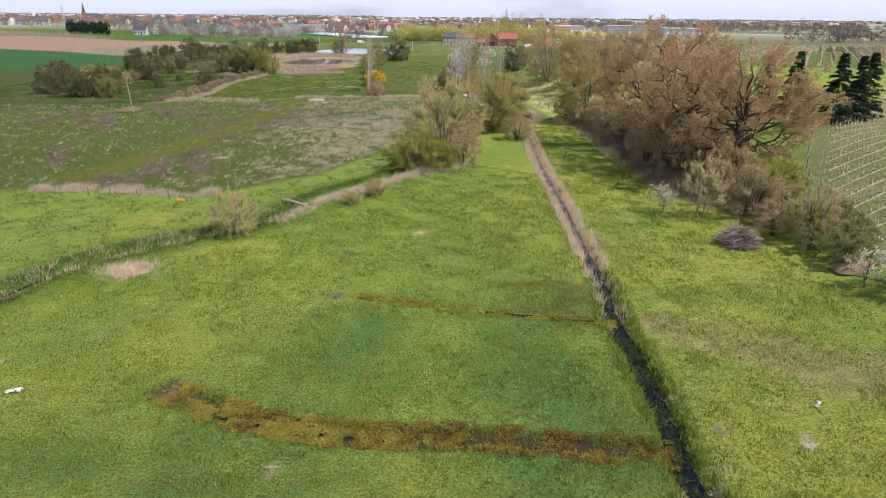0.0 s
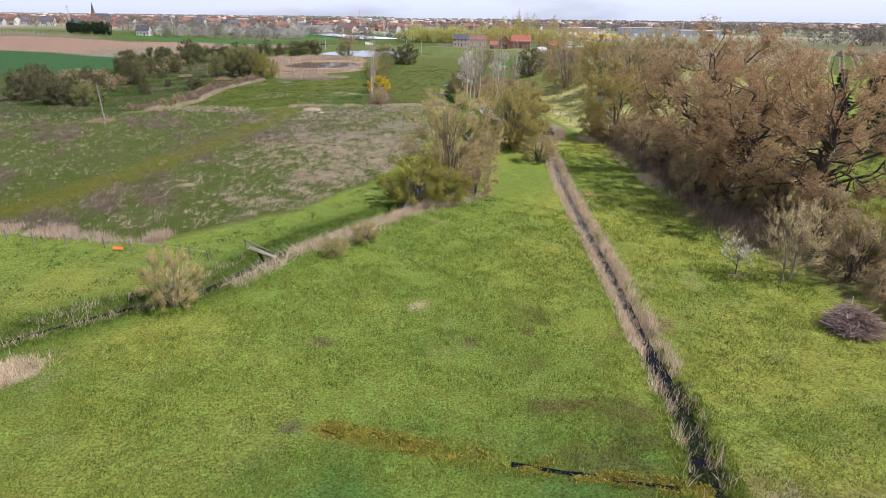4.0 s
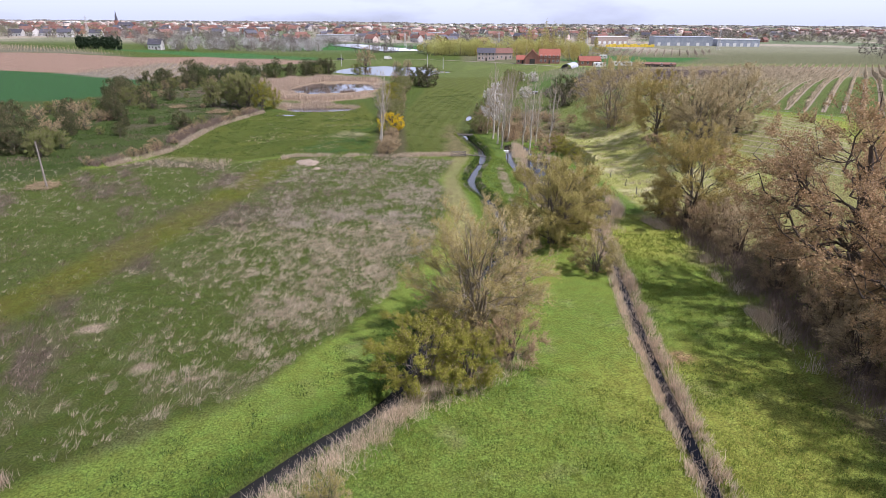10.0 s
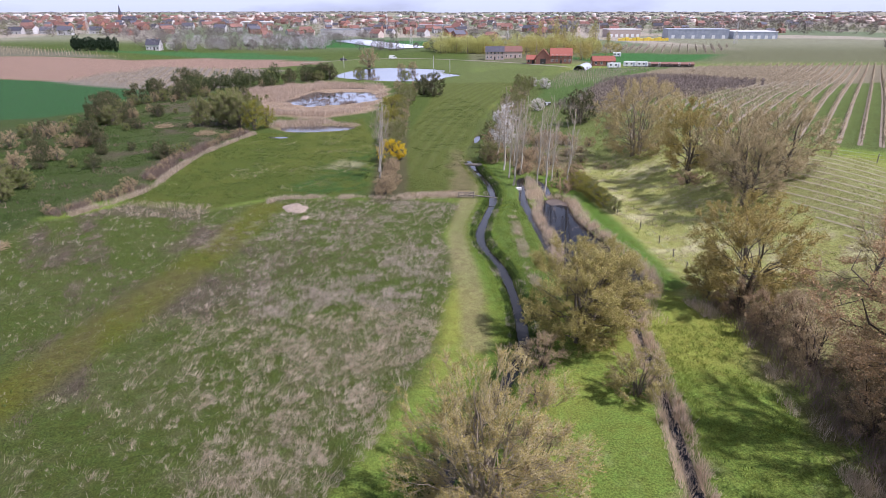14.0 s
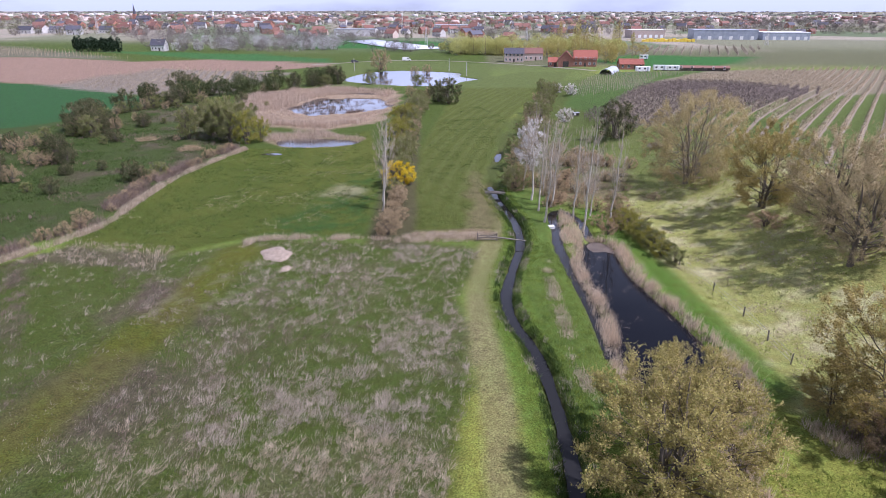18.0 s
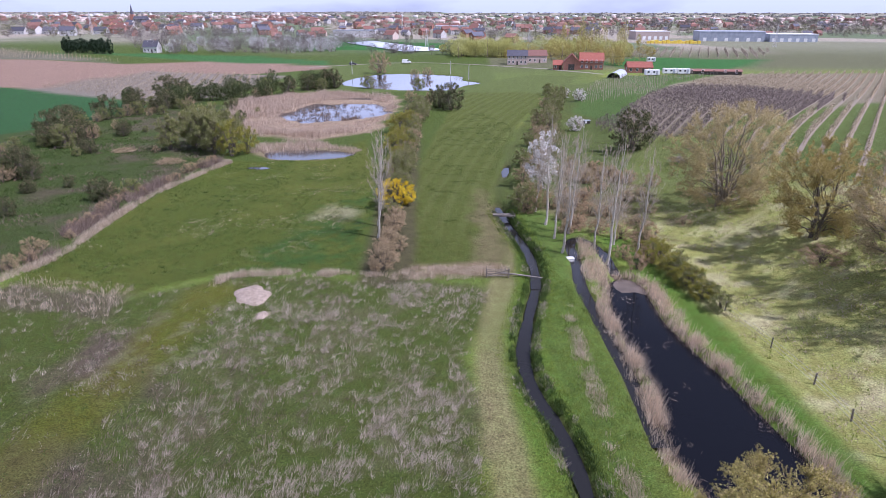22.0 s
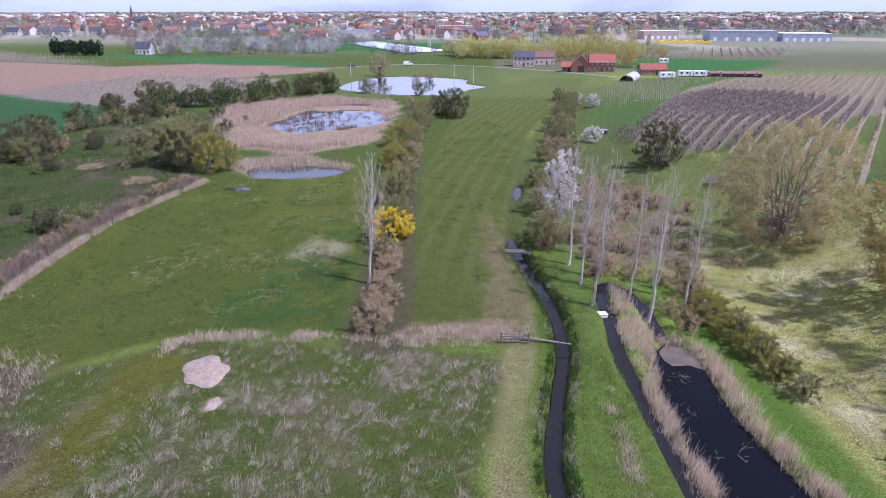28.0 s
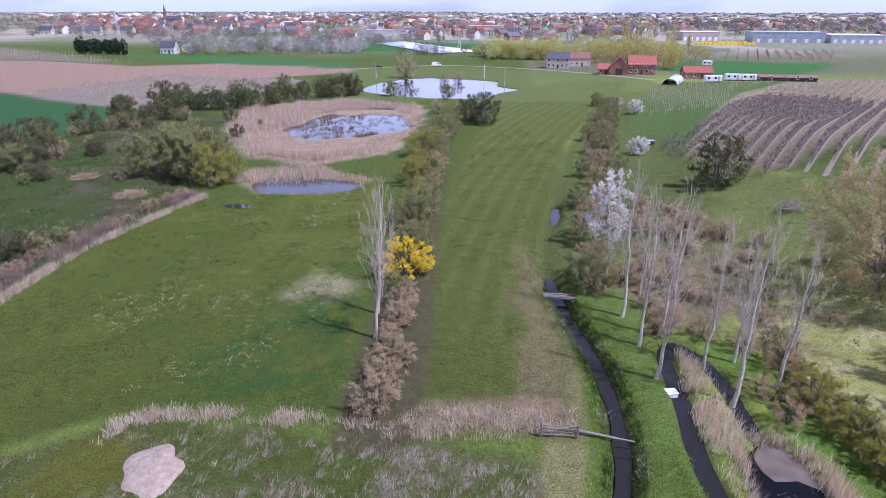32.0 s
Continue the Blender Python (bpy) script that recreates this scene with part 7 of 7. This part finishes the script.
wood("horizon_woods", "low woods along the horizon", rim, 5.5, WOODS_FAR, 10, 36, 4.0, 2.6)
wood("right_woods", "bare woods beyond the orchards", np.concatenate([np.column_stack([rng.uniform(300, 900, 160), rng.uniform(900, 1500, 160)]), line_places((330, 560), (520, 640), 40, 12, rng)]), 13, TWIG_TOWN, 11, 260, 0.6)

sheet_pts = np.array([(-122, 747), (-101, 782), (-20, 641), (-52, 619)], float)
sheet = mesh_of("crop_cover", np.column_stack([np.concatenate([sheet_pts, sheet_pts]), [0.5] * 4 + [0.8] * 4]), np.array([[3, 2, 1, 0], [4, 5, 6, 7], [0, 1, 5, 4], [1, 2, 6, 5], [2, 3, 7, 6], [3, 0, 4, 7]]), PLASTIC_SHEET)
tagged(new("crop_cover", sheet), "wide pale plastic crop covers on a far field", "crop cover")
road_line = dense([(-94, 487), (-45, 521), (0, 512), (40, 484), (48, 470), (66, 445)], 4)
d = unit(np.gradient(road_line, axis=0))
nrm = np.stack([-d[:, 1], d[:, 0]], 1)
rv = np.concatenate([np.column_stack([road_line + s * nrm * 1.5, land_height(*(road_line + s * nrm * 1.5).T) + 0.08]) for s in (-1, 1)])
i = np.arange(len(road_line) - 1)
tagged(new("road", mesh_of("road", rv, np.stack([i, i + 1, i + 1 + len(road_line), i + len(road_line)], 1)[:, ::-1], LANE_DIRT)), "narrow pale dirt lane past the farm", "road", kind="structure")

# ---- small things on the meadow ----


def heap(name, label, x, y, rx, ry, h, mat, seed, category="heap"):
    rng = np.random.default_rng(seed)
    n, k = 26, 9
    z0 = at_ground(x, y)
    v = [(0, 0, h)]
    for i in range(1, k):
        r = i / (k - 1)
        for j in range(n):
            a = j * 2 * math.pi / n
            q = r * (1 + 0.18 * math.sin(2 * a + seed) + 0.1 * math.sin(5 * a))
            v.append((rx * q * math.cos(a), ry * q * math.sin(a), h * (1 - r * r) * (1 + 0.25 * rng.uniform(-1, 1)) - (0.12 if i == k - 1 else 0)))
    t = [(0, 1 + j, 1 + (j + 1) % n) for j in range(n)]
    for i in range(k - 2):
        for j in range(n):
            a, b, c, e = 1 + i * n + j, 1 + i * n + (j + 1) % n, 1 + (i + 1) * n + (j + 1) % n, 1 + (i + 1) * n + j
            t += [(a, e, c), (a, c, b)]
    ob = new(name, mesh_of(name, np.array(v), np.array(t), mat, True))
    ob.matrix_basis = pose(x, y, z0)
    return tagged(ob, label, category)


heap("sand_mound", "flat pinkish heap of sand and chippings", -25.9, 190.6, 2.3, 2.8, 0.4, SAND, 3)
heap("sand_mound", "small pale heap of cut grass", -23.1, 185.6, 0.75, 0.9, 0.25, SAND, 5)
heap("earth_mound", "low reddish heap of earth by the vineyard", 37, 76, 2.4, 1.2, 0.7, EARTH, 6)


def brush(name, label, x, y, r, h, n, mat, seed):
    rng = np.random.default_rng(seed)
    a = rng.uniform(0, 2 * math.pi, n)
    q = np.sqrt(rng.uniform(0, 1, n)) * r
    c = np.stack([q * np.cos(a), q * np.sin(a), rng.uniform(0.05, 1, n) * h * (1 - (q / r) ** 2)], 1)
    d = unit(rng.normal(size=(n, 3)) * [1, 1, 0.35]) * rng.uniform(0.5, 1.3, (n, 1))
    v, qd = tubes(np.stack([c - d, c + d * 0.1, c + d], 1) + [0, 0, 0.25], np.tile([0.03, 0.024, 0.01], (n, 1)), 4)
    v[:, 2] = np.maximum(v[:, 2], 0)
    ob = new(name, mesh_of(name, v, qd, mat))
    ob.matrix_basis = pose(x, y, at_ground(x, y))
    return tagged(ob, label, "brushwood")


brush("brushwood", "tangled pile of pale cut branches at the thicket", 30.4, 83.4, 1.35, 1.7, 900, TWIG_PINK, 1)
brush("brushwood", "low pile of cut branches round the pole", -64.5, 170.6, 2.4, 0.6, 200, TWIG_BROWN, 2)
brush("brushwood", "pile of cut branches behind the reeds", -66, 255, 2.6, 0.9, 220, TWIG_BROWN, 3)
brush("brushwood", "pile of cut branches on the rough ground", -82, 266, 2.4, 0.6, 160, TWIG_BROWN, 4)
brush("brushwood", "bleached pile of cut branches on the pasture", 42, 250, 2.0, 0.7, 160, TWIG_PALE, 5)


def plank(parent, name, a, b, w, t, mat, label=""):
    a, b = Vector(a), Vector(b)
    m = Matrix.Translation((a + b) / 2) @ (b - a).to_track_quat("X", "Z").to_matrix().to_4x4()
    L = (b - a).length
    return part(name, lambda bm: box_bm(bm, -L / 2, L / 2, -w / 2, w / 2, -t / 2, t / 2, 0.01), mat, parent, label, m)


foot_planks = tagged(new("plank_bridge"), "weathered plank footbridge over the stream with a leaning rail", "bridge")
foot_planks.location = (-14.8, 98.4, 0)
for k in range(3):
    plank(foot_planks, "plank", (-1.7, 1.3 + 0.2 * k, 0.12 + 0.05 * k), (1.5, -1.1 + 0.16 * k, 0.08), 0.15, 0.06, WOOD)
for k, (px_, py_) in enumerate(((-1.9, 1.4), (1.7, -1.2))):
    plank(foot_planks, "post", (px_, py_, -0.7), (px_, py_, 0.95), 0.12, 0.12, WOOD)
plank(foot_planks, "rail", (-1.9, 1.4, 0.9), (1.7, -1.2, 0.5), 0.08, 0.08, WOOD)

footbridge = tagged(new("footbridge"), "weathered grey timber footbridge on concrete abutments", "bridge")
footbridge.location = (5.3, 221.8, 0)
part("deck", lambda bm: box_bm(bm, -1.8, 1.8, -0.5, 0.5, -0.05, 0.13, 0.03), WOOD, footbridge)
for s in (-1, 1):
    part("kerb", lambda bm: box_bm(bm, -1.8, 1.8, s * 0.42 - 0.06, s * 0.42 + 0.06, 0.13, 0.26, 0.02), WOOD, footbridge)
    part("abutment", lambda bm: box_bm(bm, s * 1.6 - 0.2, s * 1.6 + 0.2, -0.9, 0.9, -0.9, -0.06), CONCRETE, footbridge)

log_root = tagged(new("fallen_log"), "fallen pale log lying across the stream", "log")
log_root.location = (6.6, 197.2, 0.12)
v, q = tubes(np.array([[[-3.0, 0.5, 0.25], [-1, 0.2, 0.2], [0.8, -0.1, 0.1], [2.4, -0.3, 0.0]]]), np.array([[0.13, 0.12, 0.1, 0.06]]), 8)
piece("trunk", mesh_of("trunk", v, q, WOOD, True), log_root)
piece("branch", mesh_of("branch", *tubes(np.array([[[-2.0, 0.35, 0.25], [-2.2, 0.9, 0.5], [-2.5, 1.2, 0.9]]]), np.array([[0.05, 0.04, 0.02]]), 5), WOOD), log_root)

nest = tagged(new("white_box"), "small white box on the bank by the channel", "box")
nest.matrix_basis = pose(13.5, 204.2, at_ground(13.5, 204.2), 0, 0, 12)
part("body", lambda bm: box_bm(bm, -0.45, 0.45, -0.4, 0.4, 0, 0.4, 0.03), WHITE_PAINT, nest)
part("lid", lambda bm: box_bm(bm, -0.5, 0.5, -0.45, 0.45, 0.4, 0.46, 0.02), WHITE_PAINT, nest)


def fence(name, label, line, step, h, wires, rng, lean=0.06):
    root = tagged(new(name), label, "fence")
    pts = dense(line, step)
    zz = land_height(pts[:, 0], pts[:, 1])
    tops = []
    me = bm_mesh("post", lambda bm: (box_bm(bm, -0.06, 0.06, -0.06, 0.06, -0.4, h, 0.015)), WOOD)
    for (x, y), z in zip(pts, zz):
        m = pose(x, y, z, rng.uniform(-1, 1) * lean * 57, rng.uniform(-1, 1) * lean * 57, rng.uniform(0, 90))
        piece("post", me, root, m=m)
        tops.append(m @ Vector((0, 0, h * 0.92)))
    for w in wires:
        p = np.array([[(t.x, t.y, t.z - h * w)] for t in tops])[:, 0][None]
        v, q = tubes(p, np.full((1, len(tops)), 0.012), 3)
        piece("wire", mesh_of("wire", v, q, METAL_GREY), root)
    return root


rng = np.random.default_rng(21)
fence("pasture_fence", "old post and wire fence along the pasture", [(31.4, 165), (30.9, 174.7), (30.0, 181.2), (28.4, 189), (28, 199), (27, 212)], 4.5, 1.2, (0.05, 0.4, 0.75), rng)
fence("meadow_fence", "sparse leaning fence posts at the pasture corner", [(-40, 102), (-33.8, 100.8), (-29.7, 99.9), (-21, 97.3), (-19.1, 96.7)], 2.4, 1.1, (0.1,), rng, 0.12)
fence("vineyard_fence", "wooden posts at the vineyard edge", [(41, 83), (45.5, 97.5), (60, 119.5), (72, 130), (90, 147)], 5, 1.6, (0.1, 0.5), rng)
fence("orchard_fence", "post and wire fence along the orchard", [(49, 255), (56, 207), (62, 190), (75, 178)], 5, 1.5, (0.1, 0.5), rng)
fence("vine_stakes", "white stakes at the edge of the young orchard", [(70, 430), (88, 414), (104, 428), (122, 446)], 3.0, 1.8, (0.1,), rng)
net = tagged(new("safety_net"), "strip of orange netting lying by the fence", "netting")
net.matrix_basis = pose(-28.2, 99.2, at_ground(-28.2, 99.2))
part("netting", lambda bm: bmesh.ops.create_grid(bm, x_segments=14, y_segments=2, size=1, matrix=Matrix.LocRotScale((0, 0, 0.3), Euler((1.1, 0, -0.1)), (0.5, 0.14, 1))), ORANGE_NET, net)


def field_gate(x, y, turn, w):
    """A low wooden gate of two posts and four rails with a brace."""
    root = tagged(new("field_gate"), "low weathered wooden rail gate across the lane's end", "gate")
    root.matrix_basis = pose(x, y, at_ground(x, y), 0, 0, turn)
    for sx in (-1, 1):
        plank(root, "post", (sx * w / 2, 0, -0.3), (sx * w / 2, 0, 1.25), 0.14, 0.14, WOOD)
    for k in range(4):
        plank(root, "rail", (-w / 2, 0.05, 0.25 + 0.27 * k), (w / 2, 0.05, 0.22 + 0.27 * k), 0.04, 0.1, WOOD)
    plank(root, "brace", (-w / 2, 0.1, 0.25), (w / 2, 0.1, 1.0), 0.04, 0.09, WOOD)


field_gate(3.3, 196.9, 2, 2.8)


def parked_vehicle(name, label, category, x, y, turn, length, height, cab, paint):
    """A parked van or car: body with a sloped front, windows, lamps and wheels."""
    root = tagged(new(name), label, category)
    root.matrix_basis = pose(x, y, at_ground(x, y) + 0.1, 0, 0, turn)
    h, w = height, 0.92

    def shell(bm):
        side = [(-length / 2, 0.35), (length / 2, 0.35), (length / 2, 0.35 + 0.35 * h), (length / 2 - cab, 0.42 + 0.4 * h), (length / 2 - cab * 1.7, h), (-length / 2 + 0.15, h), (-length / 2, 0.6 * h)]
        a = [bm.verts.new((px_, -w, pz)) for px_, pz in side]
        b = [bm.verts.new((px_, w, pz)) for px_, pz in side]
        bm.faces.new(a), bm.faces.new(b[::-1])
        for i in range(len(side)):
            bm.faces.new((a[i], b[i], b[(i + 1) % len(side)], a[(i + 1) % len(side)])[::-1])
        bmesh.ops.bevel(bm, geom=list(bm.edges), offset=0.06, segments=1, affect="EDGES")

    part("body", shell, paint, root)
    for sy in (-1, 1):
        part("window", lambda bm: box_bm(bm, length / 2 - cab * 2.6, length / 2 - cab * 1.5, sy * w - 0.02, sy * w + 0.02, 0.58 * h, 0.86 * h), PANE, root)
        part("headlight", lambda bm: box_bm(bm, length / 2 - 0.03, length / 2 + 0.03, sy * 0.65 - 0.14, sy * 0.65 + 0.14, 0.6, 0.78), PANE, root)
        for sx in (-0.3, 0.32):
            part("wheel", lambda bm: bmesh.ops.create_cone(bm, cap_ends=True, segments=14, radius1=0.34, radius2=0.34, depth=0.22, matrix=Matrix.Translation((length * sx, sy * 0.82, 0.3)) @ Matrix.Rotation(math.pi / 2, 4, "X")), DARK_TRIM, root)


parked_vehicle("van", "white delivery van parked on the dirt lane", "van", -40.3, 517, 8, 5.4, 2.3, 0.9, WHITE_PAINT)
parked_vehicle("car", "dark grey car parked on the dirt lane", "car", -71, 503.5, 4, 4.3, 1.45, 1.0, TILE_DARK)

hive = tagged(new("bee_hive"), "small dark wooden hive with a pale front by the orchard", "hive")
hive.matrix_basis = pose(33.4, 306.9, at_ground(33.4, 306.9), 0, 0, 10)
part("body", lambda bm: box_bm(bm, -0.9, 0.9, -0.5, 0.5, 0.25, 1.1, 0.03), DARK_TRIM, hive)
part("roof", lambda bm: box_bm(bm, -1.0, 1.0, -0.6, 0.6, 1.12, 1.2, 0.02), METAL_GREY, hive)
part("front_panel", lambda bm: box_bm(bm, -0.75, -0.1, -0.54, -0.51, 0.35, 0.95), WHITE_PAINT, hive, "white painted front panel")
for sx in (-0.75, 0.75):
    for sy in (-0.4, 0.4):
        part("leg", lambda bm: box_bm(bm, sx - 0.05, sx + 0.05, sy - 0.05, sy + 0.05, -0.1, 0.25), WOOD, hive)


def crumpled_sheet(name, label, x, y, w, d, seed, mat):
    rng = np.random.default_rng(seed)
    n = 9
    u, v = np.meshgrid(np.linspace(-1, 1, n), np.linspace(-1, 1, n))
    z = 0.05 + 0.12 * rng.uniform(0, 1, (n, n)) * (1 - 0.5 * np.maximum(abs(u), abs(v)))
    p = np.stack([u * w / 2 + rng.normal(size=(n, n)) * 0.04, v * d / 2 + rng.normal(size=(n, n)) * 0.04, z], -1).reshape(-1, 3)
    i = np.arange(n * n).reshape(n, n)
    q = np.stack([i[:-1, :-1], i[:-1, 1:], i[1:, 1:], i[1:, :-1]], -1).reshape(-1, 4)
    ob = new(name, mesh_of(name, p, q, mat, True))
    ob.matrix_basis = pose(x, y, at_ground(x, y), 0, 0, 20 * seed)
    mod = ob.modifiers.new("thickness", "SOLIDIFY")
    mod.thickness = 0.02
    return tagged(ob, label, "litter")


crumpled_sheet("plastic_sheet", "crumpled white plastic sheet lying on the meadow", -24.3, 60.6, 0.8, 0.4, 1, CONCRETE)
crumpled_sheet("plastic_sheet", "small crumpled white plastic scrap lying on the meadow", 22.0, 57.7, 0.7, 0.16, 2, CONCRETE)
xy = np.concatenate([np.array(c) + rng.normal(size=(14, 2)) * r for c, r in (((15.4, 55.5), 0.3), ((13.2, 51.2), 0.25), ((11.4, 51.0), 0.25), ((13.9, 58.5), 0.2), ((17.0, 67.6), 0.3))])
v, f = stalks(xy, 0.35, 9, 0.1, 0.018, rng, 0.7)
stuff("straw_tufts", v, f, STRAW, "pale dead tufts standing alone on the meadow", "grass")
